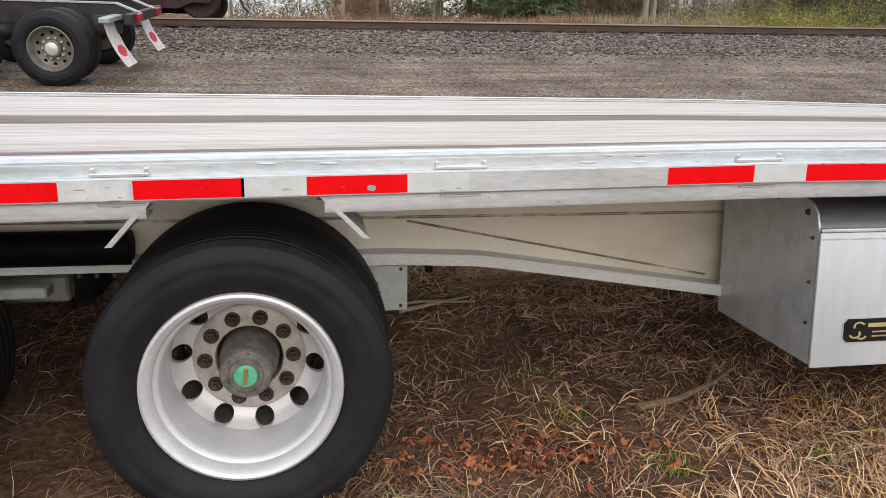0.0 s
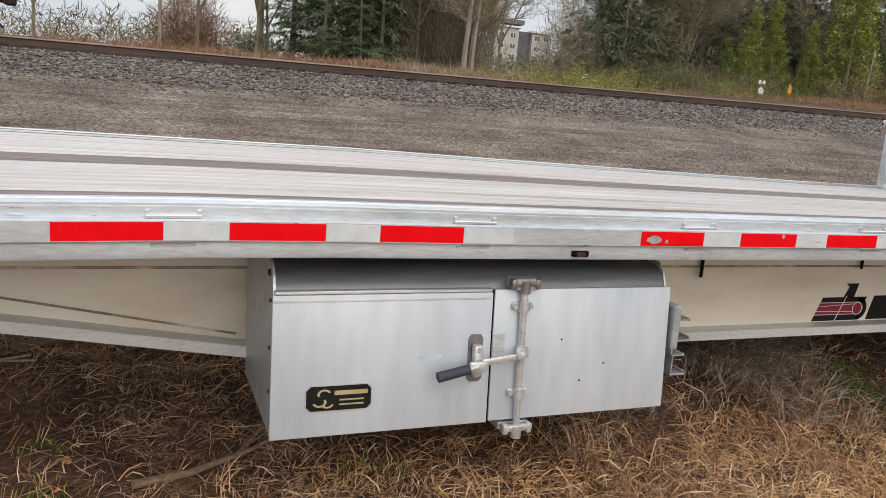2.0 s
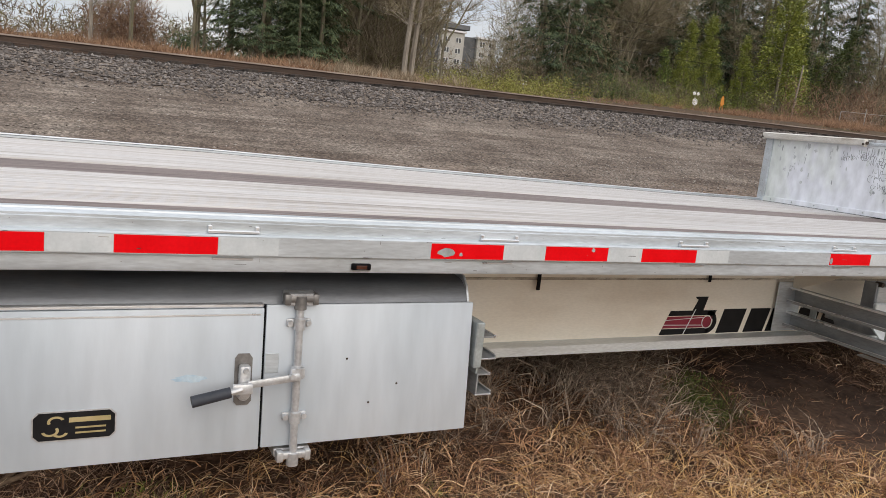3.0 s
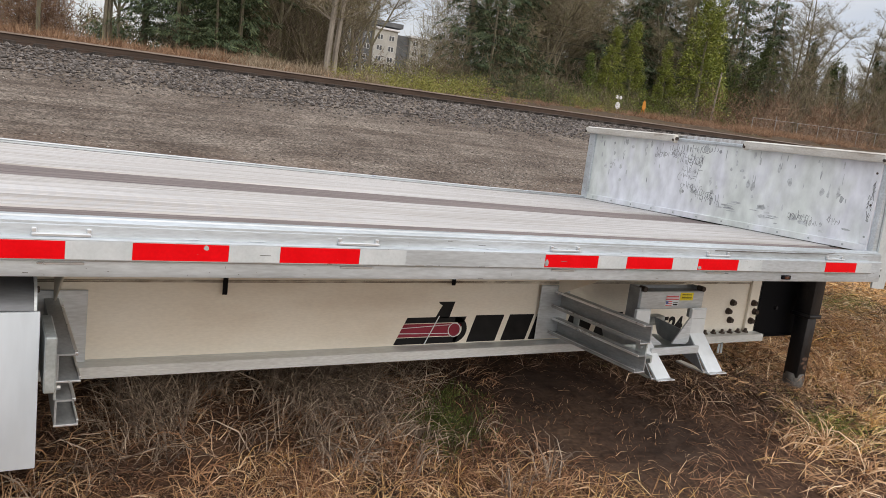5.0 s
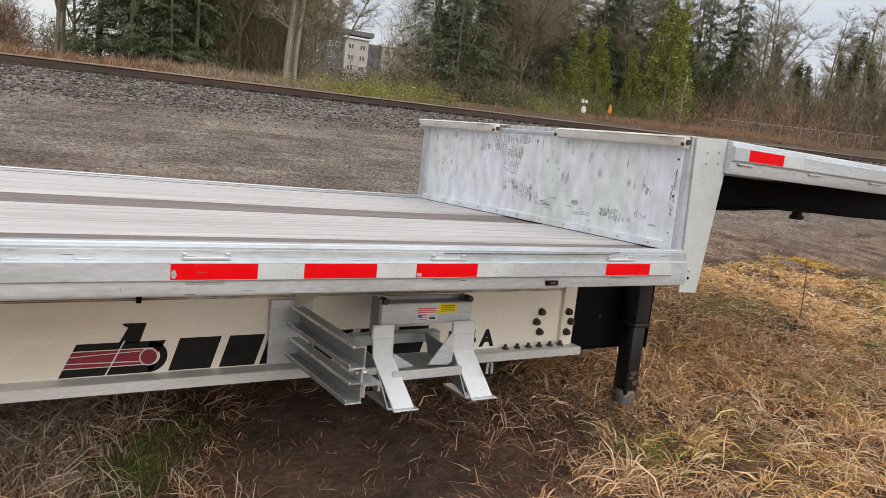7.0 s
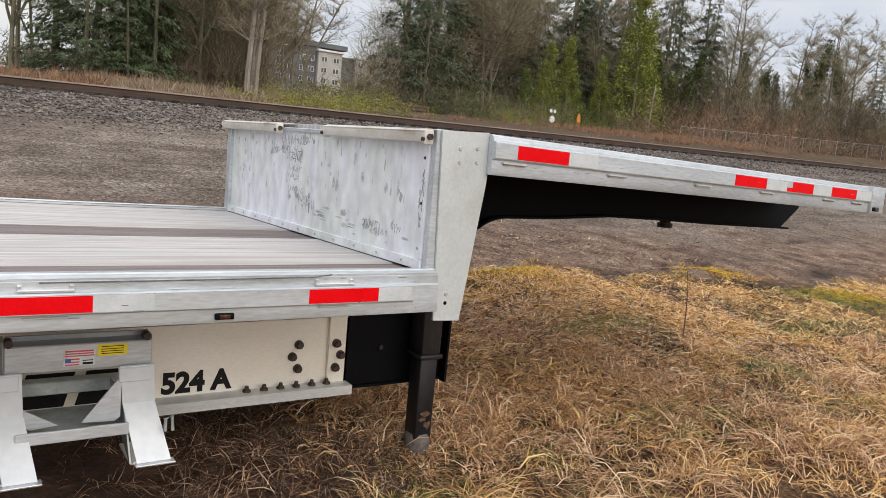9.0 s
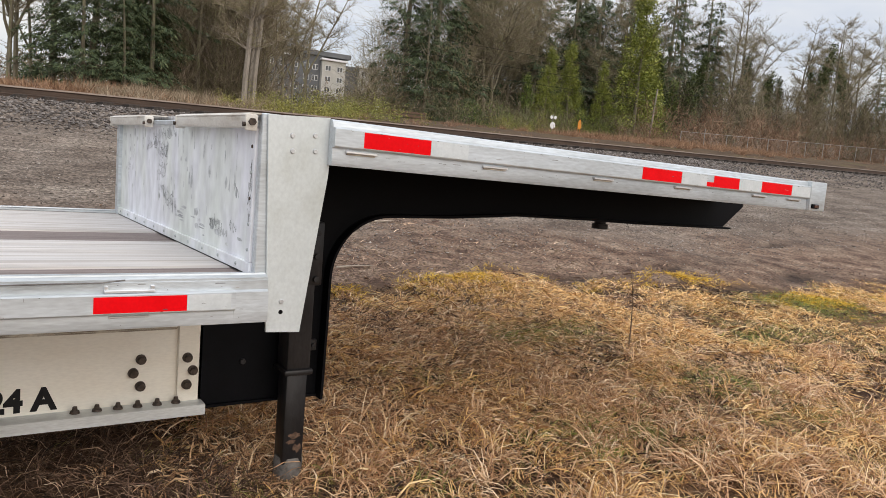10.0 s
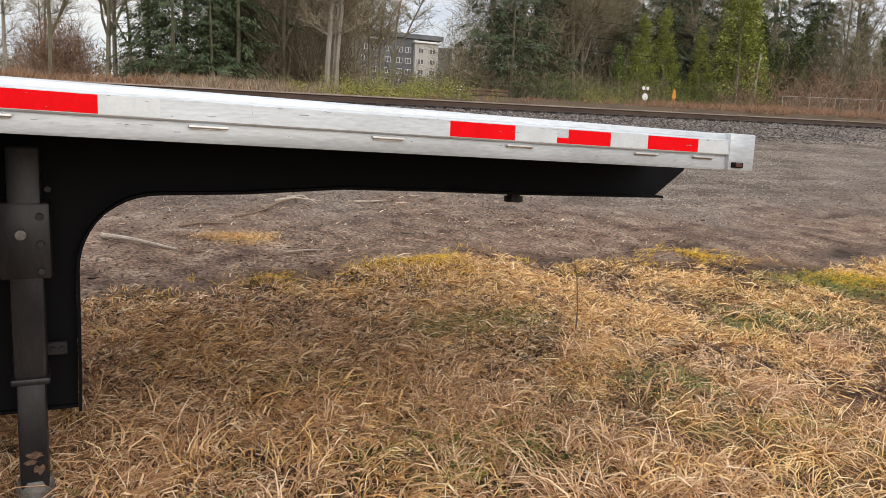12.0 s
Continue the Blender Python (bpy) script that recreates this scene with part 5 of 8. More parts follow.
decal = part("label", box(fresh(), (6.115, 0.3705, 0.785), (6.215, 0.372, 0.841)), "white", carrier, "white paper label with red print")
for a, b, c, d, mt in ((6.120, 6.210, 0.846, 0.851, "label_red"), (6.118, 6.210, 0.838, 0.842, "label_red"), (6.118, 6.212, 0.830, 0.834, "label_red"),
                       (6.120, 6.165, 0.818, 0.823, "label_red"), (6.120, 6.165, 0.808, 0.812, "label_red"), (6.120, 6.165, 0.799, 0.803, "label_red"),
                       (6.120, 6.138, 0.809, 0.823, "label_blue"), (6.175, 6.208, 0.800, 0.808, "ink"), (6.175, 6.208, 0.813, 0.816, "ink")):
    part("label_bar", box(fresh(), (a, 0.3695 if mt != "label_blue" else 0.3692, c - 0.012), (b, 0.3704, d - 0.012)), mt, decal, "", 0)
decal2 = part("label", box(fresh(), (6.222, 0.3705, 0.814), (6.320, 0.372, 0.855)), "yellow", carrier, "yellow warning label with dark print")
for c in (0.821, 0.829, 0.837, 0.846):
    part("label_bar", box(fresh(), (6.234, 0.3695, c), (6.308, 0.3704, c + 0.0025)), "ink", decal2, "", 0)

# ---- step: bulkhead, gusset plates, roller tubes ----
part("bulkhead", box(fresh(), (STEP, 0.097, 1.160), (STEP + 0.008, 2.50, 1.672), 0.001), "panel", trailer, "scuffed and scrawled aluminium bulkhead")
part("bulkhead_foot", box(fresh(), (STEP - 0.012, 0.10, 1.157), (STEP, 2.47, 1.198), 0.002), "panel", trailer)
part("bulkhead_stile", box(fresh(), (STEP - 0.020, 2.468, 1.150), (STEP + 0.04, 2.535, 1.690), 0.003), "alu", trailer)
part("bulkhead_stile", box(fresh(), (STEP - 0.012, 0.100, 1.199), (STEP, 0.150, 1.662), 0.002), "panel", trailer)
part("corner_post", box(fresh(), (STEP - 0.004, 0.064, 1.150), (STEP + 0.09, 0.096, 1.715), 0.003), "alu", trailer)
part("bulkhead_cap", box(fresh(), (STEP - 0.016, 0.10, 1.668), (STEP + 0.05, 2.53, 1.690), 0.004), "alu", trailer)
part("step_gap", box(fresh(), (STEP - 0.0135, 0.13, 1.1552), (STEP - 0.002, 2.47, 1.1572)), "black", trailer)
for i in range(11):
    y = 0.24 + i * 0.215
    part("rivet", rod(fresh(), (STEP - 0.012, y, 1.178 + settle(STEP, y)), (STEP - 0.016, y, 1.178 + settle(STEP, y)), 0.007, 0.005, 8), "galv", trailer)
for z in (1.24, 1.33, 1.42, 1.51, 1.60):
    part("rivet", rod(fresh(), (STEP - 0.012, 0.125, z), (STEP - 0.016, 0.125, z), 0.007, 0.005, 8), "nut" if z in (1.42, 1.60) else "galv", trailer)
    part("rivet", rod(fresh(), (STEP - 0.020, 2.50, z - 0.03), (STEP - 0.024, 2.50, z - 0.03), 0.006, 0.004, 8), "galv", trailer)
for y0, y1 in ((0.075, 0.985), (1.600, 2.535)):
    face = [(STEP - 0.058, 1.668), (STEP - 0.054, 1.662), (STEP - 0.026, 1.660), (STEP - 0.020, 1.668), (STEP - 0.020, 1.700), (STEP - 0.030, 1.706), (STEP - 0.050, 1.705), (STEP - 0.058, 1.698)]
    tube = part("roller_tube", prism(fresh(), face, y0, y1, "y"), "cream", trailer, "dirty cream painted roller box")
    for y in (y0 - 0.004, y1 + 0.004):
        part("tube_end", box(fresh(), (STEP - 0.062, y - 0.007, 1.652), (STEP - 0.018, y + 0.007, 1.708), 0.006, 2), "cream", tube)
        part("tube_pin", rod(fresh(), (STEP - 0.040, y - 0.020, 1.682), (STEP - 0.040, y + 0.020, 1.682), 0.013, n=6), "nut", tube)
        part("end_bolt", rod(fresh(), (STEP - 0.060, y, 1.672), (STEP - 0.069, y, 1.672), 0.009, n=6), "nut", tube)
    part("tube_cover", prism(fresh(), [(STEP - 0.060, 1.704), (STEP - 0.040, 1.713), (STEP + 0.05, 1.716), (STEP + 0.05, 1.711), (STEP - 0.037, 1.708), (STEP - 0.057, 1.700)], y0, y1, "y"), "cream", tube)

# scrawls on the bulkhead: loose pen strokes and rubbed scuffs
rnd = random.Random(7)
strokes = fresh()


def scribble(y, z, size, marks, slope, w):
    """A run of loops, bars and ticks like hurried handwriting, from high y to low y as one reads it from the deck."""
    for k in range(marks):
        kind, h = rnd.random(), size * rnd.uniform(0.5, 1.1)
        if kind < 0.22:
            a0, turn, rx = rnd.uniform(0, 6.28), rnd.uniform(3.0, 5.6), h * rnd.uniform(0.25, 0.5)
            pts = [(y + rx * math.cos(a0 + turn * q / 8), z + h * 0.5 * math.sin(a0 + turn * q / 8)) for q in range(9)]
        elif kind < 0.86:
            lean_ = rnd.uniform(-0.22, 0.22)
            pts = [(y - lean_ * h * q / 2 + rnd.gauss(0, 0.07 * h), z + h * (0.5 - q / 2) + rnd.gauss(0, 0.3 * h)) for q in range(3)]
        else:
            pts = [(y + h * 0.4, z + rnd.uniform(-0.4, 0.4) * h), (y - h * 0.1, z + rnd.uniform(-0.4, 0.4) * h), (y - h * 0.5, z + rnd.uniform(-0.4, 0.4) * h)]
        for (ya, za), (yb, zb) in zip(pts, pts[1:]):
            d = math.hypot(yb - ya, zb - za) or 1e-6
            oy, oz = -(zb - za) / d * w, (yb - ya) / d * w
            strokes.faces.new([strokes.verts.new((STEP - 0.0006, a, b)) for a, b in ((ya + oy, za + oz), (yb + oy, zb + oz), (yb - oy, zb - oz), (ya - oy, za - oz))])
        y -= size * rnd.uniform(0.12, 0.55)
        z += slope * size


for y0, z0, size, marks, slope, w in ((1.80, 1.545, 0.034, 20, 0.06, 0.0012), (1.66, 1.615, 0.052, 20, 0.02, 0.0016), (1.62, 1.575, 0.048, 18, -0.03, 0.0015), (1.56, 1.53, 0.050, 16, 0.0, 0.0013), (1.52, 1.475, 0.044, 12, -0.02, 0.0011), (1.53, 1.42, 0.050, 10, 0.02, 0.0012),
                                      (1.50, 1.36, 0.040, 14, 0.0, 0.0011), (1.40, 1.335, 0.044, 14, -0.03, 0.0014), (1.36, 1.295, 0.040, 14, 0.0, 0.0012), (0.62, 1.285, 0.034, 16, 0.0, 0.0013), (0.52, 1.262, 0.026, 14, 0.0, 0.0010), (0.36, 1.305, 0.030, 8, -0.06, 0.0012), (2.26, 1.44, 0.026, 5, 0.0, 0.0010)):
    scribble(y0, z0, size, marks, slope, w)
for k in range(26):
    y, z, h = 0.125 + rnd.gauss(0, 0.009), rnd.uniform(1.36, 1.56), rnd.uniform(0.012, 0.045)
    b = rnd.uniform(-0.012, 0.012)
    strokes.faces.new([strokes.verts.new((STEP - 0.0126, p, q)) for p, q in ((y, z), (y + 0.0025, z), (y + b + 0.0025, z - h), (y + b, z - h))])
tagged(part("pen_scrawl", strokes, "marker", trailer, "grey unreadable pen scrawl", 0), kind="stuff")
smudge = fresh()
for k in range(120):
    low = k > 88
    y, z = (rnd.gauss(0.75, 0.35), rnd.gauss(1.27, 0.035)) if low else (rnd.uniform(0.25, 2.42), 1.26 + 0.38 * rnd.random() ** 0.6)
    a, b = rnd.choice((0.003, 0.006, 0.010, 0.016)) * rnd.uniform(0.7, 1.5), rnd.uniform(0.010, 0.038)
    if low:
        a, b = b * 1.4, a
    if not (0.2 < y < 2.45 and 1.215 < z < 1.65):
        continue
    ring = []
    for q in range(9):
        t = 2 * math.pi * q / 9
        ring.append(smudge.verts.new((STEP - 0.0004, y + a * math.cos(t) * rnd.uniform(0.6, 1.2), z + b * math.sin(t) * rnd.uniform(0.6, 1.2))))
    smudge.faces.new(ring)
M["smudge"] = material("rubbed_grey_scuff", [(0.0, (0.34, 0.36, 0.38)), (0.4, (0.56, 0.59, 0.60)), (1.0, (0.74, 0.77, 0.78))], 0.5, 0.2, 60, fine=0.3, source="island")
take_set(("bulkhead", "bulkhead_foot", "bulkhead_stile", "corner_post", "step_gap"), 1.25)
tagged(part("scuff_mark", smudge, "smudge", trailer, "rubbed grey scuffs", 0), kind="stuff")

gus = [(7.372, 1.712), (7.405, 0.958), (7.530, 0.952), (7.604, 1.515), (7.606, 1.552), (7.60, 1.722)]
for y0, y1 in ((0.052, 0.062), (WIDE - 0.062, WIDE - 0.052)):
    g = part("gusset_plate", prism(fresh(), gus, y0, y1, "y"), "gusset", trailer, "whitish tapering corner plate")
    if y0 < 1:
        for x, z in ((7.462, 1.648), (7.546, 1.655), (7.465, 1.595), (7.549, 1.600), (7.455, 1.066)):
            part("rivet", rod(fresh(), (x, y0, z), (x, y0 - 0.006, z), 0.010, 0.007, 12), "steel", g)
        part("bolt_hole", rod(fresh(), (7.455, y0, 1.028), (7.455, y0 - 0.0008, 1.028), 0.008, 0.008, 12), "black", g)

# ---- upper deck ----
DROOP, UX = -0.0195, 7.70


def droop(bm):
    for v in bm.verts:
        v.co.z += DROOP * (v.co.x - UX)
    return bm


UT = 1.716
upper_outline = [(0.12, UT - 0.012), (0.12, UT), (0.040, UT), (0.026, UT - 0.006), (0.020, UT - 0.020), (0.020, UT - 0.026), (0.004, UT - 0.028), (0.0, UT - 0.032),
                 (0.0, UT - 0.092), (0.004, UT - 0.097), (0.020, UT - 0.099), (0.016, UT - 0.150), (0.020, UT - 0.162), (0.12, UT - 0.162), (0.12, UT - 0.15), (0.05, UT - 0.14), (0.05, UT - 0.02)]
part("upper_rail", droop(prism(fresh(), upper_outline, 7.598, 10.56)), "alu", trailer)
part("upper_rail", droop(prism(fresh(), mirrored(upper_outline), 7.598, 10.56)), "alu", trailer)
part("nose_cap", droop(box(fresh(), (10.56, -0.003, UT - 0.164), (10.715, WIDE + 0.003, UT + 0.002), 0.006, 2)), "alu", trailer)
tapes([("r", 7.712, 7.995), ("w", 7.997, 8.17), ("r", 9.166, 9.442), ("w", 9.443, 9.635), ("r", 9.69, 9.897), ("w", 9.898, 10.092), ("r", 10.093, 10.372), ("w", 10.373, 10.55)], UT - 0.090, UT - 0.034, 0.0, DROOP, UX)
tapes([("r", 9.635, 9.689)], UT - 0.090, UT - 0.068, 0.0, DROOP, UX)
for x in (7.71, 8.315, 8.93, 9.475, 10.10, 10.42):
    part("rail_slot", droop(box(fresh(), (x - 0.062, 0.004, UT - 0.114), (x + 0.062, 0.019, UT - 0.105), 0.002)), "alu_bright", trailer)
    # dark strip added below each bracket as its painted shadow
    part("slot_gap", droop(box(fresh(), (x - 0.056, 0.012, UT - 0.1195), (x + 0.056, 0.0205, UT - 0.1150))), "stain_and_shade", trailer)
part("rail_bolt", droop(rod(fresh(), (7.665, 0.02, UT - 0.09), (7.665, 0.008, UT - 0.09), 0.010, 0.008, 8)), "steel", trailer)
lamp = part("marker_lamp", droop(box(fresh(), (10.575, -0.012, UT - 0.150), (10.645, -0.002, UT - 0.125), 0.004, 2)), "black", trailer, "small dark marker lamp")
part("lens", droop(box(fresh(), (10.595, -0.015, UT - 0.146), (10.635, -0.011, UT - 0.129), 0.002)), "amber", lamp)
for a in range(9):
    part("upper_plank", droop(box(fresh(), (STEP + 0.06, 0.122 + a * 0.2605, UT - 0.030), (10.56, 0.122 + (a + 1) * 0.2605 - 0.003, UT - 0.006), 0.002)), "alu_deck", trailer)
for i in range(6):
    x = 7.75 + i * 0.5
    part("crossmember", droop(box(fresh(), (x - 0.03, 0.125, UT - 0.13), (x + 0.03, WIDE - 0.125, UT - 0.032))), "black", trailer)

tagged(part("scratch", nicks(150, 7.65, 10.5, ((-0.0022, UT - 0.092, UT - 0.033), (0.0172, UT - 0.148, UT - 0.104), (-0.0022, UT - 0.038, UT - 0.033)), DROOP, UX), "scratch", trailer, "dark nicks and scratches", 0), kind="stuff")

# ---- black gooseneck ----
def neck(y0, y1):
    curve = []
    for k in range(13):
        a = math.pi + (math.pi / 2) * k / 12
        curve.append((8.226 + 0.303 * math.cos(a), 1.027 - 0.303 * math.sin(a)))
    low = [(7.372, 0.482), (7.916, 0.462), (7.921, 0.80)] + curve + [(8.55, 1.335), (8.98, 1.358), (9.48, 1.350), (9.88, 1.338), (10.80, 1.325), (10.99, 1.462)]
    top = [(10.99, 1.490), (7.60, 1.555), (7.42, 1.555), (7.372, 1.20)]
    return part("gooseneck_beam", prism(fresh(), low + top, y0, y1, "y"), "black", trailer, "black painted steel gooseneck")


neck(0.722, 0.742)
neck(WIDE - 0.742, WIDE - 0.722)
for ya, yb in ((0.66, 0.80), (WIDE - 0.80, WIDE - 0.66)):
    pts = [(8.226 + 0.303 * math.cos(math.pi + (math.pi / 2) * k / 12), 1.027 - 0.303 * math.sin(math.pi + (math.pi / 2) * k / 12)) for k in range(13)] + [(8.55, 1.335), (8.98, 1.358), (9.48, 1.350), (9.88, 1.338), (10.80, 1.325)]
    pts = [(7.917, 0.465), (7.922, 0.80)] + pts
    part("neck_flange", prism(fresh(), pts + [(x, z - 0.012) if i > 8 else (x + 0.012, z) for i, (x, z) in reversed(list(enumerate(pts)))], ya, yb, "y"), "black", trailer)
part("neck_plate", box(fresh(), (7.395, 0.70, 0.470), (7.915, 0.722, 0.482), 0.002), "black", trailer)
part("neck_wall", box(fresh(), (7.40, 0.742, 0.62), (7.43, WIDE - 0.742, 1.14)), "black", trailer)
part("neck_wall", box(fresh(), (7.46, 0.125, 1.14), (7.50, WIDE - 0.125, 1.55)), "black", trailer)
part("neck_belly", box(fresh(), (8.3, 0.742, 1.365), (10.85, WIDE - 0.742, 1.38)), "black", trailer)
king = part("kingpin", rod(fresh(), (10.24, 1.295, 1.365), (10.24, 1.295, 1.265), 0.040, n=20), "black_dull", trailer)
part("kingpin_foot", rod(fresh(), (10.24, 1.295, 1.265), (10.24, 1.295, 1.232), 0.056, n=20), "black_dull", king)

# ---- landing gear ----
LX = 7.760
for y in (0.625, WIDE - 0.625):
    leg = part("landing_leg", box(fresh(), (LX - 0.056, y - 0.062, 0.645), (LX + 0.056, y + 0.062, 1.50), 0.014, 2), "black_dull", trailer, "scuffed black landing gear leg")
    part("leg_collar", box(fresh(), (LX - 0.066, y - 0.07, 0.622), (LX + 0.066, y + 0.07, 0.648), 0.008, 2), "black_dull", leg)
    part("inner_leg", box(fresh(), (LX - 0.049, y - 0.052, 0.205), (LX + 0.049, y + 0.052, 0.625), 0.012, 2), "black_dull", leg)
    part("foot_socket", lathe(fresh(), [(0.0, 0.0), (0.056, 0.0), (0.062, 0.02), (0.066, 0.09), (0.058, 0.12), (0.0, 0.12)], 24), "hub", leg, "grey rusty foot socket").matrix_local = pose(LX, y, 0.118, 90, 0, 0)
    bm = fresh()
    rp = random.Random(3)
    for cx, cz, rx, rz in ((0.006, 0.345, 0.034, 0.016), (-0.012, 0.315, 0.026, 0.011), (0.018, 0.285, 0.022, 0.020)):
        bm.faces.new([bm.verts.new((LX + cx + rx * rp.uniform(0.5, 1.1) * math.cos(k * 0.524), y - 0.0524, cz + rz * rp.uniform(0.5, 1.2) * math.sin(k * 0.524))) for k in range(12)])
    part("rust_patch", bm, "rust", leg, "orange rust on the leg", 0)
    part("foot_pad", box(fresh(), (LX - 0.105, y - 0.115, 0.092), (LX + 0.105, y + 0.115, 0.112), 0.008, 2), "black_dull", leg)
    part("gear_box", box(fresh(), (LX - 0.083, y - 0.065, 1.02), (LX + 0.083, y + 0.065, 1.30), 0.01, 2), "black_dull", leg)
    for z in (1.05, 1.15, 1.25):
        part("gear_bolt", rod(fresh(), (LX + 0.05, y - 0.065, z), (LX + 0.05, y - 0.077, z), 0.014, 0.012, 10), "black_dull", leg)
    part("crank_stub", rod(fresh(), (LX - 0.01, y - 0.065, 1.19), (LX - 0.01, y - 0.12, 1.19), 0.018, 0.018, 12), "hub", leg)
    part("leg_bracket", box(fresh(), (LX + 0.050, y + 0.04, 0.700), (LX + 0.125, y + 0.056, 0.752), 0.004), "black_dull", leg)
    for x in (LX + 0.075, LX + 0.105):
        part("bracket_bolt", rod(fresh(), (x, y + 0.04, 0.726), (x, y + 0.03, 0.726), 0.010, 0.008, 8), "black_dull", leg)
part("cross_shaft", rod(fresh(), (LX, 0.66, 1.18), (LX, WIDE - 0.66, 1.18), 0.02, n=12), "black_dull", trailer)
for x, z in ((7.50, 0.86), (7.56, 0.66), (7.833, 1.336), (7.831, 1.271), (7.829, 1.206), (7.828, 1.140), (7.826, 1.075)):
    part("neck_bolt", rod(fresh(), (x, 0.722, z), (x, 0.708, z), 0.014, 0.012, 8), "black_dull", trailer)

# ---- railway: ballast, ties, rails ----
rng = np.random.default_rng(11)


def stones(name, xs, ys, size, mat, label, category, sink=0.3):
    """Angular stones: squashed, turned eight-sided lumps, joined into one mesh."""
    n = len(xs)
    base = np.array([(1, 0, 0), (0, 1, 0), (-1, 0, 0), (0, -1, 0), (0, 0, 1), (0, 0, -1)], float)
    v = base[None] * rng.uniform(0.6, 1.3, (n, 6, 1))
    v = v + rng.normal(0, 0.18, v.shape)
    v *= np.stack([size * rng.uniform(0.7, 1.4, n), size * rng.uniform(0.6, 1.2, n), size * rng.uniform(0.45, 0.9, n)], -1)[:, None, :]
    a = rng.uniform(0, 2 * np.pi, n)
    c, s = np.cos(a)[:, None], np.sin(a)[:, None]
    x, y = v[..., 0] * c - v[..., 1] * s, v[..., 0] * s + v[..., 1] * c
    z = v[..., 2] + (height(xs, ys) + size * sink)[:, None]
    pts = np.stack([x + xs[:, None], y + ys[:, None], z], -1).reshape(-1, 3)
    tri = np.array([(0, 1, 4), (1, 2, 4), (2, 3, 4), (3, 0, 4), (1, 0, 5), (2, 1, 5), (3, 2, 5), (0, 3, 5)])
    f = (tri[None] + 6 * np.arange(n)[:, None, None]).reshape(-1, 3)
    return strips(name, pts.tolist(), f.tolist(), mat, "stuff", label, category)


def along(n, a, b, power=1.0):
    return a + (b - a) * rng.uniform(0, 1, n) ** power


nb = 25000
bx = np.concatenate([along(19000, -8, 30), along(nb - 19000, 30, 75)])
by = along(nb, 12.75, 16.0)
stones("ballast", bx, by, rng.uniform(0.024, 0.05, nb), "ballast", "grey crushed rock ballast bank beside the track", "ballast")
nt_ = 2600
stones("ballast_spill", along(nt_, -8, 40), 12.8 - np.abs(rng.normal(0, 0.5, nt_)), rng.uniform(0.015, 0.035, nt_), "ballast", "scattered ballast stones at the bank's foot", "ballast")
nl = 9000
lx = along(nl, -6, 30)
ly = along(nl, 4.2, 12.8, 0.8)
keep = ly > edge_of_lot(lx) + 0.2
stones("lot_gravel", lx[keep], ly[keep], rng.uniform(0.007, 0.02, keep.sum()), "gravel", "loose grey gravel on the lot", "gravel")

ng = 5200
gxs, gys = along(ng, 9.5, 22.0), along(ng, 4.4, 9.5, 1.1)
stones("pale_lot_gravel", gxs, gys, np.random.default_rng(87).uniform(0.006, 0.016, ng), "gravel", "loose pale gravel on the open lot", "gravel")

ne = 4200
exs = along(ne, 6.5, 18.0)
eys = edge_of_lot(exs) + 0.3 + along(ne, 0.0, 5.0, 0.8)
stones("earth_gravel", exs, eys, np.random.default_rng(88).uniform(0.005, 0.015, ne), "gravel", "small grey stones pressed into the bare earth", "gravel")
nc = 1800
cxs = along(nc, 7.8, 17.5)
cys = edge_of_lot(cxs) + np.abs(rng.normal(0, 0.7, nc)) - 0.15
stones("earth_clods", cxs, cys, rng.uniform(0.004, 0.016, nc), "clod", "damp earth clods between turf and gravel", "earth", 0.0)

RAIL_Y, GAUGE = 16.3, 1.51


def track_z(x):
    return 2.13 + 0.017 * x


rail_shape = [(-0.07, 0.0), (0.07, 0.0), (0.07, 0.012), (0.012, 0.03), (0.010, 0.125), (0.036, 0.138), (0.036, 0.168), (0.028, 0.176), (-0.028, 0.176), (-0.036, 0.168), (-0.036, 0.138), (-0.010, 0.125), (-0.012, 0.03), (-0.07, 0.012)]
for k in range(2):
    yk = RAIL_Y + k * GAUGE
    r = thing("rail", "rusty brown steel railway rail on timber ties", "rail", None, "rails of the track")
    tagged(r, kind="structure")
    bm = prism(fresh(), [(yk + a, b + 0.03) for a, b in rail_shape], -58, 158)
    for v in bm.verts:
        v.co.z += track_z(v.co.x)
    part("rail_body", bm, "rail_steel", r)
    bm = box(fresh(), (-58, yk - 0.0375, 0.176), (158, yk + 0.030, 0.2085))
    for v in bm.verts:
        v.co.z += track_z(v.co.x)
    part("running_surface", bm, "rail_top", r)
ties = thing("track_ties", "dark creosoted timber railway ties", "railway tie")
tagged(ties, kind="structure")
tie_mesh = None
for k in range(150):
    x = -12 + k * 0.55
    m = pose(x, RAIL_Y + GAUGE / 2, track_z(x) - 0.06, 0, -0.97, rng.uniform(-1.2, 1.2))
    if tie_mesh is None:
        ob = part("tie", box(fresh(), (-0.115, -1.3, -0.09), (0.115, 1.3, 0.088), 0.008), "tie", ties)
        tie_mesh = ob.data
    else:
        ob = new("tie", tie_mesh)
        ob.parent = ties
    ob.matrix_local = m

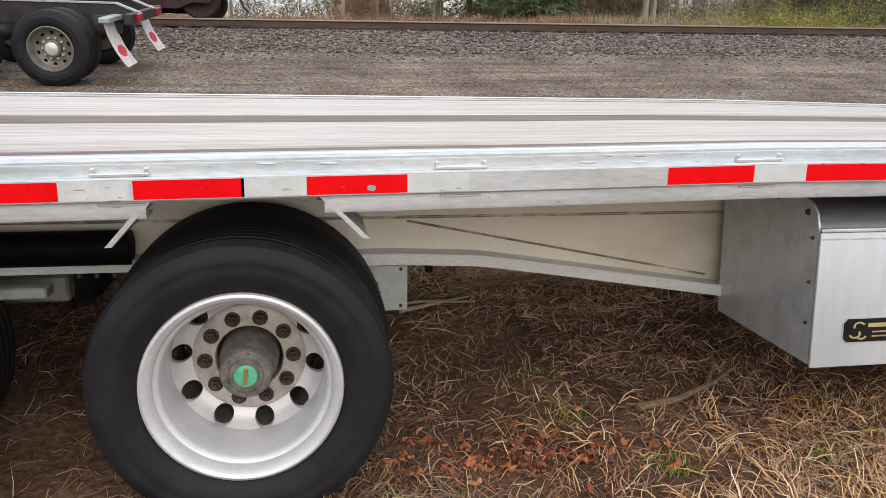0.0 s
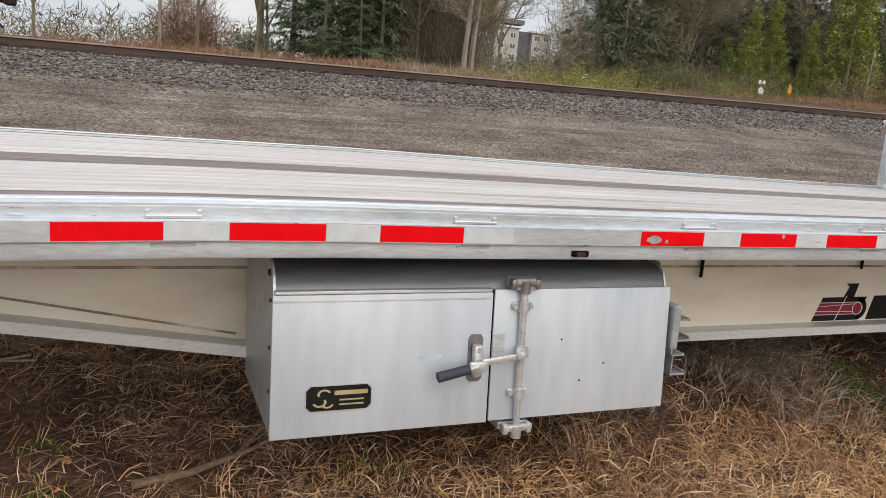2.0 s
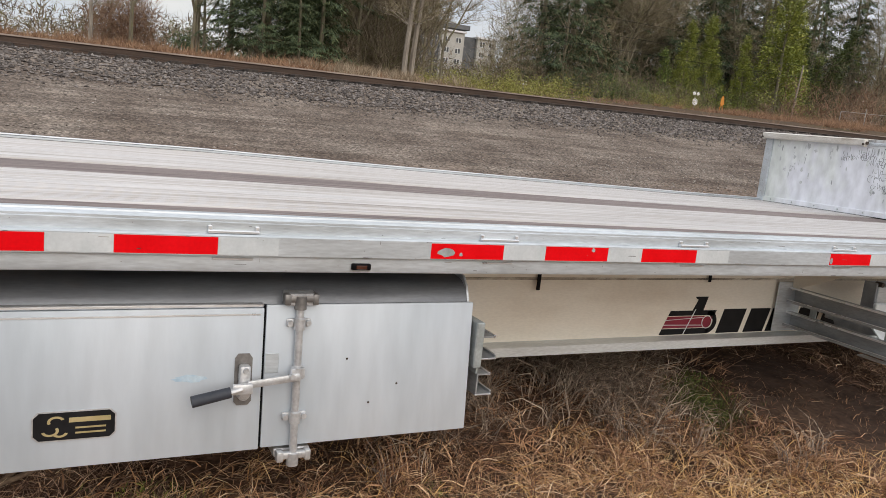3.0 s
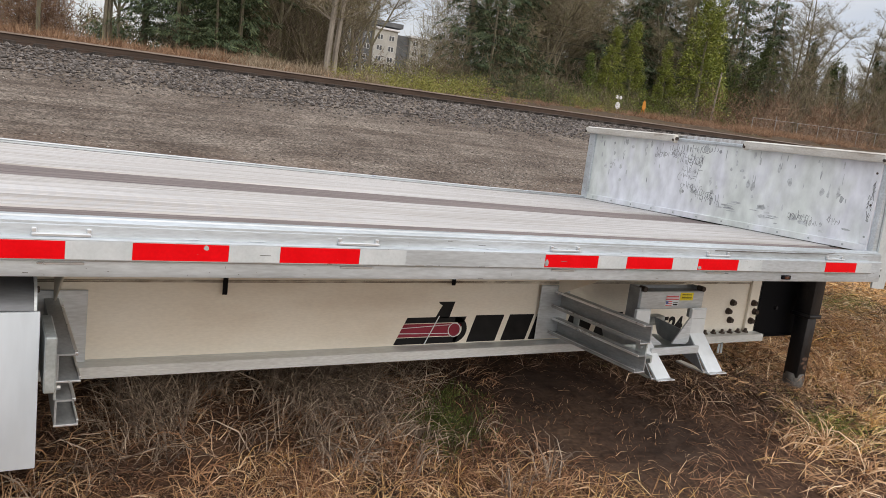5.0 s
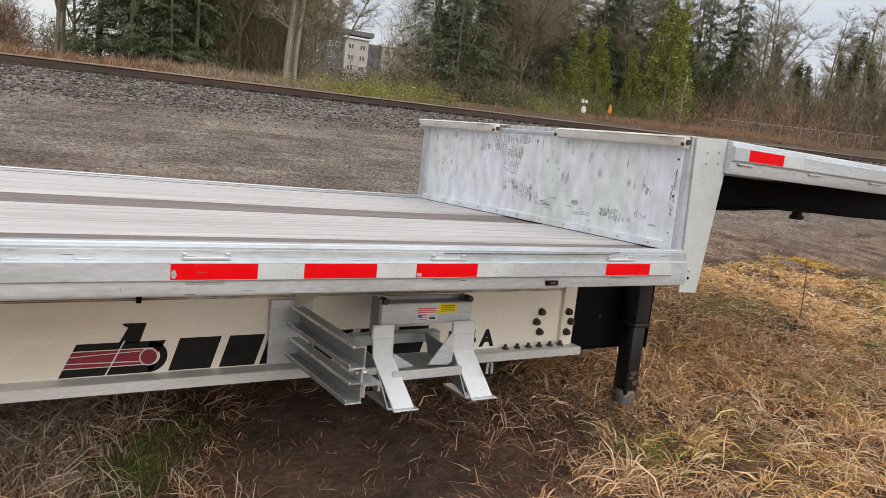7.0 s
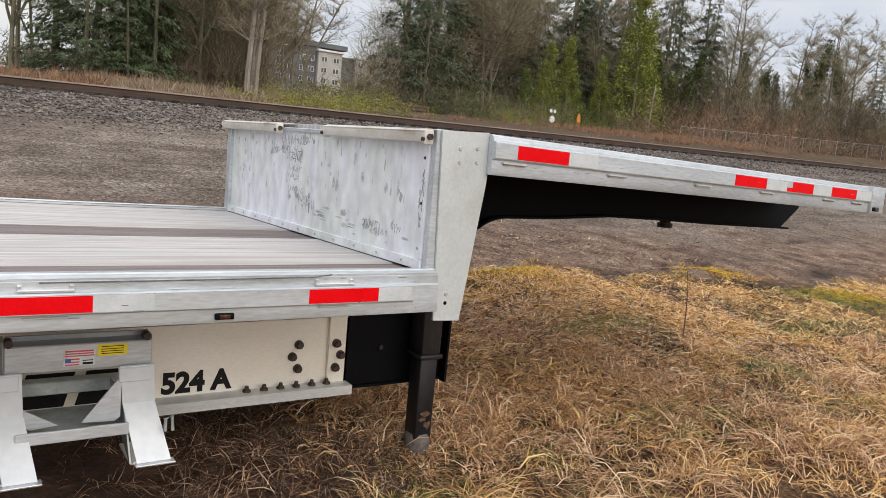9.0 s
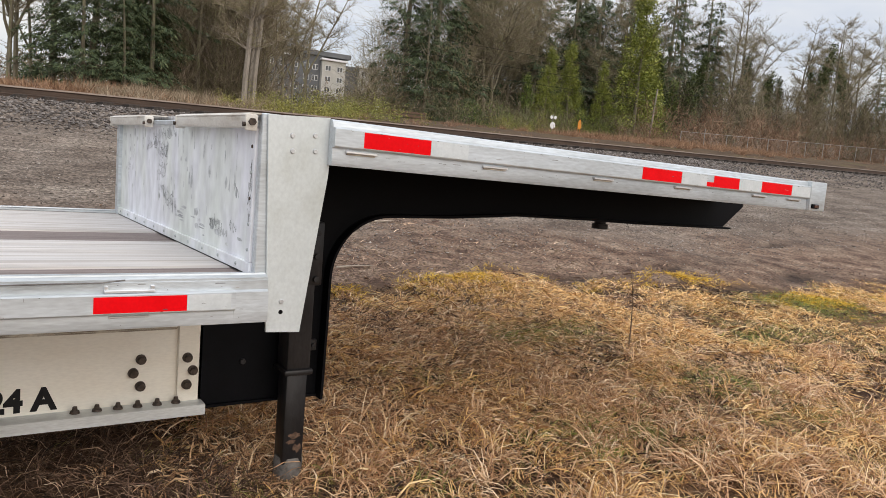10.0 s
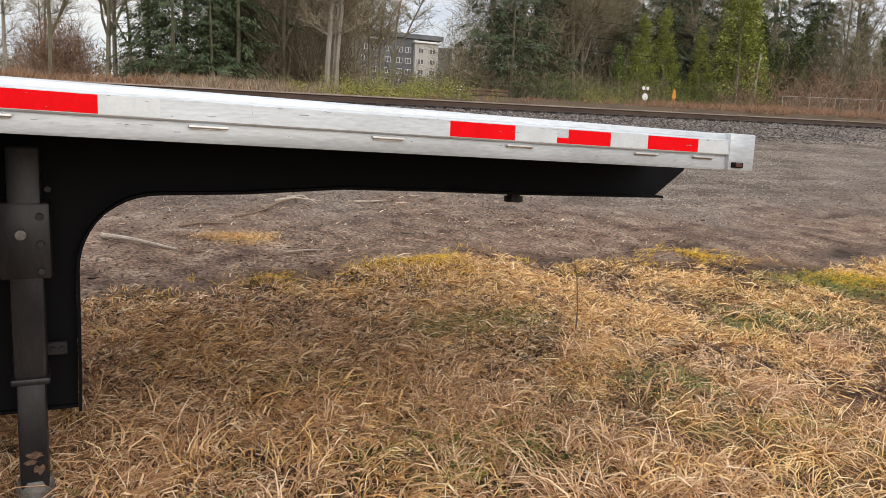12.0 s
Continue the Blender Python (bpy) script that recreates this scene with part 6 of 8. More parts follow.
# ---- railcar at rest on the track ----
RX = -1.72
RZ = track_z(RX) + 0.21
car = thing("railcar", "dark oxide-brown flat railcar standing on the track", "railcar", pose(0, 0, 0))
for ax in (RX - 0.62, RX - 2.40, RX - 11.0, RX - 12.8):
    for yk in (RAIL_Y, RAIL_Y + GAUGE):
        bm = lathe(fresh(), [(0.0, -0.05), (0.10, -0.05), (0.13, -0.03), (0.33, -0.02), (0.42, -0.06), (0.42, 0.04), (0.455, 0.05), (0.455, 0.08), (0.0, 0.08)], 36)
        w = part("wheel", bm, "railcar", car)
        w.matrix_local = pose(ax, yk, RZ + 0.42)
    part("axle", rod(fresh(), (ax, RAIL_Y - 0.2, RZ + 0.42), (ax, RAIL_Y + GAUGE + 0.2, RZ + 0.42), 0.08, n=14), "railcar", car)
for bxm in (RX - 1.51, RX - 11.9):
    for yk in (RAIL_Y - 0.24, RAIL_Y + GAUGE + 0.16):
        prof = [(bxm - 1.15, RZ + 0.30), (bxm - 0.75, RZ + 0.30), (bxm - 0.45, RZ + 0.16), (bxm + 0.45, RZ + 0.16), (bxm + 0.75, RZ + 0.30), (bxm + 1.15, RZ + 0.30), (bxm + 1.15, RZ + 0.52), (bxm + 0.6, RZ + 0.66), (bxm - 0.6, RZ + 0.66), (bxm - 1.15, RZ + 0.52)]
        part("side_frame", prism(fresh(), prof, yk, yk + 0.10, "y"), "railcar", car)
        for dx in (-0.16, 0.0, 0.16):
            part("spring", rod(fresh(), (bxm + dx, yk + 0.03, RZ + 0.2), (bxm + dx, yk + 0.03, RZ + 0.44), 0.06, n=10), "railcar", car)
    part("bolster", box(fresh(), (bxm - 0.2, RAIL_Y - 0.2, RZ + 0.45), (bxm + 0.2, RAIL_Y + GAUGE + 0.2, RZ + 0.72), 0.02), "railcar", car)
part("centre_sill", box(fresh(), (RX - 13.6, RAIL_Y + 0.5, RZ + 0.72), (RX + 0.05, RAIL_Y + 1.0, RZ + 1.05), 0.02), "railcar", car)
part("deck", box(fresh(), (RX - 13.6, RAIL_Y - 0.7, RZ + 1.05), (RX + 0.05, RAIL_Y + GAUGE + 0.7, RZ + 1.22), 0.02), "railcar", car)
part("end_sill", box(fresh(), (RX - 0.05, RAIL_Y - 0.7, RZ + 0.72), (RX + 0.08, RAIL_Y + GAUGE + 0.7, RZ + 1.04), 0.02), "railcar", car)
bm = fresh()
box(bm, (RX + 0.08, RAIL_Y + 0.66, RZ + 0.72), (RX + 0.40, RAIL_Y + 0.86, RZ + 0.92), 0.03)
box(bm, (RX + 0.36, RAIL_Y + 0.58, RZ + 0.68), (RX + 0.60, RAIL_Y + 0.94, RZ + 0.98), 0.05, 2)
part("coupler", bm, "railcar", car)
part("air_hose", pipe(fresh(), [(RX + 0.10, RAIL_Y + 0.4, RZ + 0.70), (RX + 0.22, RAIL_Y + 0.38, RZ + 0.52), (RX + 0.30, RAIL_Y + 0.36, RZ + 0.28), (RX + 0.42, RAIL_Y + 0.35, RZ + 0.16)], 0.028), "black_dull", car, "black rubber air hose")
part("grab_iron", pipe(fresh(), [(RX + 0.08, RAIL_Y - 0.6, RZ + 0.8), (RX + 0.18, RAIL_Y - 0.6, RZ + 0.8), (RX + 0.18, RAIL_Y - 0.1, RZ + 0.62), (RX + 0.08, RAIL_Y - 0.1, RZ + 0.8)], 0.016), "railcar", car)
for dx in (-0.9, -1.9):
    part("step", pipe(fresh(), [(RX + dx, RAIL_Y - 0.7, RZ + 1.05), (RX + dx, RAIL_Y - 0.72, RZ + 0.5), (RX + dx - 0.35, RAIL_Y - 0.72, RZ + 0.5), (RX + dx - 0.35, RAIL_Y - 0.7, RZ + 1.05)], 0.018), "railcar", car)

M["truck_disc"] = material("dusty_truck_wheel", [(0.3, (0.17, 0.16, 0.14)), (0.7, (0.30, 0.285, 0.25))], 0.5, 0.3, 14, fine=0.15)

# ---- tractor unit parked on the lot ----
TX, TY = -3.37, 9.28
TG = float(height(TX, TY + 0.15)) - 0.005
TILT = math.degrees(math.atan2(float(height(TX, TY + 2.3)) - TG, 2.15))
tractor = thing("truck_tractor", "dark truck tractor chassis with white mudflaps on the gravel lot", "truck", pose(TX, TY + 0.15, TG, TILT, 0, -3) @ pose(-TX, -TY - 0.15, -TG))


def truck_wheel(x, y, turn):
    bm = lathe(fresh(), [(0.0, 0.06), (0.10, 0.06), (0.115, 0.075), (0.115, 0.15), (0.17, 0.15), (0.18, 0.16), (0.24, 0.13), (0.262, 0.10), (0.268, 0.05), (0.290, 0.004), (0.303, 0.008), (0.300, 0.03), (0.285, 0.05), (0.28, 0.20), (0.0, 0.20)], 40)
    rim = part("wheel", bm, "truck_disc", tractor)
    rim.matrix_local = pose(x, y, TG + 0.505, 0, 0, turn)
    tyre_of(rim, 0.505, 0.29)
    part("hub_cover", lathe(fresh(), [(0.0, 0.035), (0.055, 0.038), (0.085, 0.055), (0.09, 0.10), (0.0, 0.10)], 28), "alu_wheel", rim)
    for k in range(10):
        a = 2 * math.pi * k / 10
        part("wheel_nut", rod(fresh(), (0.142 * math.cos(a), 0.15, 0.142 * math.sin(a)), (0.142 * math.cos(a), 0.115, 0.142 * math.sin(a)), 0.018, 0.016, 8), "alu_wheel", rim)
        part("hand_hole", rod(fresh(), (0.215 * math.cos(a + 0.3), 0.139, 0.215 * math.sin(a + 0.3)), (0.215 * math.cos(a + 0.3), 0.136, 0.215 * math.sin(a + 0.3)), 0.026, 0.026, 12), "black", rim)
    return rim


tw = truck_wheel(TX, TY, 0)
copy_thing(tw, pose(TX - 1.32, TY, TG + 0.505))
for dx in (0.0, -1.32):
    copy_thing(tw, pose(TX + dx, TY + 2.42, TG + 0.505, 0, 0, 180))
    for yy in (TY + 0.33, TY + 2.09):
        bm = lathe(fresh(), [(0.298, -0.13), (0.40, -0.15), (0.47, -0.13), (0.505, -0.10), (0.505, 0.10), (0.47, 0.13), (0.40, 0.15), (0.298, 0.13)], 48, True)
        part("inner_tyre", bm, "tyre", tractor).matrix_local = pose(TX + dx, yy + 0.15, TG + 0.505)
    part("axle", rod(fresh(), (TX + dx, TY + 0.2, TG + 0.505), (TX + dx, TY + 2.2, TG + 0.505), 0.12, n=16), "chassis", tractor)
    bm = fresh()
    bmesh.ops.create_uvsphere(bm, u_segments=16, v_segments=10, radius=0.22, matrix=pose(TX + dx, TY + 1.21, TG + 0.52))
    part("differential", bm, "chassis", tractor)
    part("shock", rod(fresh(), (TX + dx + 0.35, TY + 0.78, TG + 0.42), (TX + dx + 0.18, TY + 0.80, TG + 1.02), 0.04, n=10), "chassis", tractor)
for yy in (TY + 0.76, TY + 1.60):
    pts = [(TX - 4.5, TG + 0.78), (TX + 0.85, TG + 0.78), (TX + 1.02, TG + 0.84), (TX + 1.02, TG + 0.93), (TX + 0.70, TG + 1.06), (TX - 4.5, TG + 1.06)]
    part("frame_rail", prism(fresh(), pts, yy, yy + 0.07, "y"), "chassis", tractor)
    part("frame_edge", prism(fresh(), [(TX - 4.5, TG + 1.062), (TX + 0.70, TG + 1.062), (TX + 1.03, TG + 0.935), (TX + 1.03, TG + 0.955), (TX + 0.71, TG + 1.082), (TX - 4.5, TG + 1.082)], yy - 0.02, yy + 0.09, "y"), "galv", tractor)
part("tail_beam", box(fresh(), (TX + 0.92, TY + 0.30, TG + 0.82), (TX + 1.02, TY + 2.12, TG + 0.96), 0.01), "chassis", tractor)
part("fifth_wheel", lathe(fresh(), [(0.0, -0.05), (0.42, -0.05), (0.45, 0.0), (0.42, 0.05), (0.0, 0.05)], 32), "chassis", tractor).matrix_local = pose(TX - 0.55, TY + 1.21, TG + 1.20, 90, 0, 0)
part("side_tank", box(fresh(), (TX + 0.42, TY + 0.56, TG + 0.66), (TX + 0.78, TY + 0.75, TG + 0.92), 0.03, 2), "chassis", tractor)
for yy, tilt in ((TY + 0.05, 0.0), (TY + 1.82, 0.05)):
    arm = part("flap_arm", box(fresh(), (TX + 0.66, yy - 0.02, TG + 0.86), (TX + 0.80, yy + 0.66, TG + 0.93), 0.01), "galv", tractor)
    bm = fresh()
    rows = []
    for k in range(9):
        f = k / 8
        x = TX + 0.70 + 0.10 * f + 0.16 * f * f
        z = TG + 0.86 - 0.64 * f + 0.05 * f * f
        rows.append([bm.verts.new((x + dx, y, z)) for dx, y in ((0.0, yy + 0.05), (0.0, yy + 0.55), (0.008, yy + 0.55), (0.008, yy + 0.05))])
    for a, b in zip(rows, rows[1:]):
        for i in range(4):
            bm.faces.new((a[i], a[(i + 1) % 4], b[(i + 1) % 4], b[i]))
    bm.faces.new(rows[0][::-1])
    bm.faces.new(rows[-1])
    flap = part("mudflap", bm, "mud_flap", arm, "dirty white mudflap with a red emblem")
    bm = fresh()
    rows = []
    for k in range(5):
        f = 0.52 + 0.26 * k / 4
        x = TX + 0.70 + 0.10 * f + 0.16 * f * f
        z = TG + 0.86 - 0.64 * f + 0.05 * f * f
        half = 0.17 * math.sin(math.pi * (k + 0.6) / 5.2)
        rows.append([bm.verts.new((x + dx, yy + 0.30 + s * half, z)) for dx, s in ((-0.006, -1), (-0.006, 1), (0.012, 1), (0.012, -1))])
    for a, b in zip(rows, rows[1:]):
        for i in range(4):
            bm.faces.new((a[i], a[(i + 1) % 4], b[(i + 1) % 4], b[i]))
    emblem = finish("emblem", bm, "flap_red", flap)
part("tail_light", box(fresh(), (TX + 1.0, TY + 0.55, TG + 0.84), (TX + 1.06, TY + 0.80, TG + 0.95), 0.01), "tail_red", tractor, "red tail light")
part("tail_light", box(fresh(), (TX + 1.0, TY + 1.65, TG + 0.84), (TX + 1.06, TY + 1.90, TG + 0.95), 0.01), "tail_red", tractor, "red tail light")
for k, (a, b, z) in enumerate(((-4.4, -1.9, 0.40), (-4.4, -2.2, 0.9))):
    part("step_box", box(fresh(), (TX + a, TY - 0.02 + 0.1 * k, TG + z), (TX + b, TY + 0.7, TG + z + 0.36), 0.03, 2), "chassis", tractor)


# ---- trees ----
def limb(V, F, p, d, length, r0, r1, r, segs=4, sides=4, bend=0.12, rise=0.0):
    """A tapered, wandering limb; returns its points."""
    p, d = np.array(p, float), np.array(d, float)
    d /= np.linalg.norm(d)
    pts, prev = [p.copy()], None
    for k in range(segs + 1):
        rad = r0 + (r1 - r0) * k / segs
        up = np.array([0, 0, 1.0]) if abs(d[2]) < 0.9 else np.array([1.0, 0, 0])
        u = np.cross(d, up)
        u /= np.linalg.norm(u)
        w = np.cross(d, u)
        i0 = len(V)
        for s in range(sides):
            a = 2 * math.pi * s / sides
            V.append(tuple(p + rad * (math.cos(a) * u + math.sin(a) * w)))
        if prev is not None:
            for s in range(sides):
                F.append((prev + s, prev + (s + 1) % sides, i0 + (s + 1) % sides, i0 + s))
        prev = i0
        if k < segs:
            p = p + d * length / segs
            pts.append(p.copy())
            d = d + r.normal(0, bend, 3) + np.array([0, 0, rise])
            d /= np.linalg.norm(d)
    return pts


def leafy(V, F, p, size, n, r, flat=0.6):
    """Small pointed leaves round a point."""
    for _ in range(n):
        c = np.array(p) + r.normal(0, 1, 3) * np.array(size)
        s = r.uniform(0.06, 0.16)
        a = r.uniform(0, 2 * math.pi)
        u = np.array([math.cos(a), math.sin(a), r.normal(0, 0.4)])
        w = np.array([-math.sin(a) * 0.6, math.cos(a) * 0.6, r.normal(-0.3, flat)])
        i = len(V)
        V.extend([tuple(c - u * s * 0.8 + w * s * 0.8), tuple(c + u * s * 1.4), tuple(c - u * s * 0.8 - w * s * 0.8)])
        F.append((i, i + 1, i + 2))


def mesh_part(name, V, F, mat, parent):
    me = bpy.data.meshes.new(name)
    me.from_pydata(V, [], F)
    me.materials.append(M[mat])
    ob = new(name, me)
    ob.parent = parent
    return ob


def bare_tree(seed, tall, spread, bark="bark", label="bare leafless deciduous tree with fine brown twigs", slim=False, ivy=False, ivy_mat="ivy"):
    r = np.random.default_rng(seed)
    t = thing("deciduous_tree", label, "tree", None, "trees beyond the track")
    V, F, W, G = [], [], [], []
    trunk = limb(V, F, (0, 0, -0.4), (0, 0, 1), tall * 0.93, tall * 0.0115, tall * 0.0018, r, 9, 6, 0.045, 0.02)
    if not slim and r.random() < 0.8:
        for q in range(2):
            a = r.uniform(0, 6.28)
            trunk += limb(V, F, trunk[2], (math.cos(a) * 0.5, math.sin(a) * 0.5, 1), tall * 0.62, tall * 0.0075, tall * 0.0014, r, 7, 5, 0.07, 0.05)[2:]
    TW, TF = [], []
    nl = 44 if slim else 62
    for k in range(nl):
        f = r.uniform(0.22 if slim else 0.14, 1.0)
        b = trunk[min(len(trunk) - 1, int(f * len(trunk)))]
        a = r.uniform(0, 6.28)
        ln = tall * spread * r.uniform(0.6, 1.25) * (1.15 - 0.65 * min(1.0, b[2] / tall))
        pts = limb(V, F, b, (math.cos(a), math.sin(a), r.uniform(0.25, 0.9)), ln, 0.03 + ln * 0.007, 0.010, r, 4, 3, 0.12, 0.11)
        for q in range(7):
            p2 = pts[1 + int(r.integers(0, len(pts) - 1))]
            a2 = a + r.normal(0, 0.9)
            l2 = ln * r.uniform(0.28, 0.55)
            pt2 = limb(TW, TF, p2, (math.cos(a2), math.sin(a2), r.uniform(-0.1, 1.0)), l2, 0.022, 0.008, r, 2, 3, 0.2, 0.12)
            for _ in range(13):
                p3 = pt2[int(r.integers(0, len(pt2)))]
                d3 = np.array([r.normal(), r.normal(), r.normal(0.9, 0.6)])
                d3 /= np.linalg.norm(d3)
                e = p3 + d3 * max(l2, 0.8) * r.uniform(0.4, 0.95)
                side = np.cross(d3, r.normal(0, 1, 3))
                side = side / np.linalg.norm(side) * 0.014
                i = len(TW)
                TW.extend([tuple(p3 - side), tuple(p3 + side), tuple(e)])
                TF.append((i, i + 1, i + 2))
    if ivy:
        for p in trunk:
            if p[2] < tall * 0.72:
                leafy(W, G, p, (0.34, 0.34, tall * 0.045), 130, r)
        for k in range(26):
            p = trunk[int(r.integers(0, max(2, int(len(trunk) * 0.75))))]
            q = p + np.array([r.normal(0, tall * 0.05), r.normal(0, tall * 0.05), r.normal(0, 0.6)])
            leafy(W, G, q, (0.40, 0.40, 0.6), 26, r)
    mesh_part("trunk", V, F, bark, t)
    mesh_part("crown", TW, TF, "twig", t)
    if ivy:
        mesh_part("ivy", W, G, ivy_mat, t)
    return t


def fir(seed, tall, wide, label="dark green fir with drooping layered branches"):
    r = np.random.default_rng(seed)
    t = thing("conifer", label, "tree", None, "trees beyond the track")
    V, F, W, G = [], [], [], []
    limb(V, F, (0, 0, -0.4), (0, 0, 1), tall, tall * 0.014, 0.03, r, 8, 6, 0.015)
    rows = int(tall * 2.0)
    for k in range(rows):
        f = 0.04 + 0.96 * k / rows
        z = f * tall + r.normal(0, 0.15)
        reach = wide * (1 - f) ** 0.7 * r.uniform(0.55, 1.15) + 0.25
        for q in range(int(4 + 3 * (1 - f))):
            a = r.uniform(0, 6.28)
            rr = reach * (r.uniform(0.9, 1.45) if r.random() < 0.22 else r.uniform(0.45, 1.0))
            sag = r.uniform(0.15, 0.55)
            ca, sa = math.cos(a), math.sin(a)
            n = max(9, int(rr * 25))
            g = np.sqrt(r.uniform(0.02, 1.0, n))
            side = r.normal(0, 0.13, n) * (0.4 + rr * (1.1 - g))
            c = np.stack([ca * rr * g - sa * side, sa * rr * g + ca * side, z + 0.22 * rr * g - sag * rr * g * g + r.normal(0, 0.09, n)], -1)
            turn = a + np.sign(side) * r.uniform(0.1, 0.9, n)
            ln = r.uniform(0.16, 0.42, n)
            u = np.stack([np.cos(turn), np.sin(turn), r.uniform(-1.1, 0.05, n)], -1) * ln[:, None]
            w = np.stack([-np.sin(turn), np.cos(turn), r.normal(0, 0.5, n)], -1) * (r.uniform(0.026, 0.072, n))[:, None]
            for cc, uu, ww in zip(c, u, w):
                i = len(W)
                W.extend([tuple(cc - ww), tuple(cc + ww), tuple(cc + uu)])
                G.append((i, i + 1, i + 2))
    mesh_part("trunk", V, F, "bark", t)
    mesh_part("crown", W, G, "needle", t)
    return t


def ivy_column(seed, tall, wide, label="ivy-covered tree, green to the top", leaf="ivy", crown=False, clumps=44):
    r = np.random.default_rng(seed)
    t = thing("ivy_tree", label, "tree", None, "trees beyond the track")
    V, F, W, G = [], [], [], []
    trunk = limb(V, F, (0, 0, -0.4), (0, 0, 1), tall, 0.24, 0.04, r, 9, 6, 0.05)
    for k in range(clumps):
        f = r.uniform(0.02, 0.98)
        p = trunk[min(len(trunk) - 1, int(f * len(trunk)))] + np.array([0, 0, r.uniform(-0.8, 0.8)])
        w = wide * ((0.25 + 1.1 * f) if crown else (1.15 - f)) * r.uniform(0.4, 1.1)
        a = r.uniform(0, 6.28)
        c = p + np.array([math.cos(a) * w, math.sin(a) * w, 0])
        leafy(W, G, c, (0.34, 0.34, 0.55), 100, r)
    for k in range(20):
        b = trunk[int(r.integers(2, len(trunk)))]
        a = r.uniform(0, 6.28)
        limb(V, F, b, (math.cos(a), math.sin(a), 0.7), wide * r.uniform(1.0, 2.2), 0.05, 0.015, r, 3, 3, 0.15)
    mesh_part("trunk", V, F, "bark", t)
    mesh_part("ivy", W, G, leaf, t)
    return t


def plant(proto, spots, seed):
    """Stands copies of a tree at the spots (x, y, size)."""
    r = random.Random(seed)
    for k, (x, y, s) in enumerate(spots):
        m = pose(x, y, float(height(x, y)), r.uniform(-1.5, 1.5), r.uniform(-1.5, 1.5), r.uniform(0, 360))
        if k == 0:
            proto.matrix_world = m
            proto.scale = (s, s, s)
        else:
            c = copy_thing(proto, m)
            c.scale = (s, s, s)


plant(fir(21, 24, 4.4), [(15.9, 62, 1.0), (19.8, 64, 0.95), (56.9, 78, 1.43), (66, 84, 1.22), (77.5, 84, 1.36), (88.8, 83, 1.29), (101.5, 80, 1.29), (114.5, 88, 1.25), (105, 92, 1.35), (94.9, 95, 1.63), (76.5, 98, 1.43)], 1)
plant(fir(22, 26, 4.0), [(18.0, 60, 0.95), (13.4, 64, 0.8), (55.0, 82, 1.29), (70.5, 88, 1.29), (83, 82, 1.16), (95.2, 82, 1.22), (108.5, 78, 1.09), (117.5, 84, 0.95), (121.0, 87, 0.8), (138.4, 66, 0.72), (142.0, 67, 0.65), (131.5, 60, 0.5), (82, 94, 1.36)], 2)
plant(fir(23, 17, 4.6, "young dark green fir with dense low branches"), [(14.6, 57, 0.75), (19.4, 58, 0.85), (17.2, 56, 0.6), (53.4, 74, 0.9), (58.5, 76, 0.8), (102, 90, 1.0)], 3)
plant(bare_tree(31, 21, 0.17, "bark"), [(10.5, 64, 0.8), (26.0, 66, 0.95), (24.2, 63, 0.9), (36.5, 80, 0.85), (39.0, 82, 0.8), (41.0, 84, 0.75), (34.4, 78, 0.9), (29.4, 66, 0.95), (45.1, 90, 1.0), (74.7, 86, 1.05), (86.8, 80, 1.0), (121.5, 70, 1.0), (79, 86, 0.9), (90, 88, 1.1), (98, 88, 1.0), (113, 76, 0.95), (66, 92, 0.9), (-7.8, 80, 0.8), (5.2, 92, 0.75), (12.8, 74, 0.7), (31.0, 72, 1.0), (70.4, 84, 0.9), (97.5, 60, 0.5), (106, 62, 0.5), (113.5, 60, 0.45), (121, 64, 0.5), (129, 62, 0.5)], 4)
plant(bare_tree(32, 23, 0.13, "bark_pale", "slender pale-barked leafless alder", True), [(25.9, 56, 0.95), (26.8, 56.6, 0.98), (27.6, 60, 1.0), (24.6, 66, 0.95), (28.5, 70, 1.0), (31.6, 70, 0.95), (44.8, 95, 0.8), (30.0, 67, 0.9), (33.2, 74, 1.0), (25.2, 68, 1.0), (3.0, 70, 0.7), (22.9, 66, 0.9), (127, 72, 0.8)], 5)
plant(bare_tree(33, 24, 0.26, "bark", "broad leafless maple with mossy brown limbs"), [(64.8, 78, 1.0), (60.7, 80, 0.9), (81.1, 90, 0.95), (67.5, 80, 0.9), (72.5, 85, 0.85), (88.5, 92, 0.95), (57.5, 86, 0.8), (75.0, 92, 1.05)], 6)
plant(bare_tree(34, 25, 0.19, "bark", "tall leafless tree with upswept grey limbs"), [(113.2, 75, 1.05), (104.5, 70, 0.9), (109.0, 72, 0.8), (117.5, 62, 0.85), (124.0, 62, 0.8), (93.5, 82, 0.95), (11.1, 66, 0.75), (6.3, 72, 0.7), (140, 75, 1.0), (129, 66, 0.85), (100.5, 78, 0.9)], 7)
plant(bare_tree(35, 20, 0.15, "bark", "leafless tree with ivy climbing its trunk", False, True), [(92.5, 80, 0.9), (97.5, 78, 0.85), (84.0, 86, 0.8), (106.0, 74, 0.7), (80.5, 84, 0.75), (122.5, 66, 0.6)], 8)
plant(ivy_column(41, 15, 0.9, "tree wrapped in dark ivy to the top", "ivy_dark", clumps=110), [(122.5, 68, 1.12), (124.4, 69, 0.92), (132.3, 68, 1.1), (134.6, 70, 0.85), (119.0, 71, 0.75), (100.5, 74, 0.85), (92.0, 72, 0.8), (110.6, 71, 0.9), (107.0, 70, 0.6), (113.8, 72, 0.7)], 9)
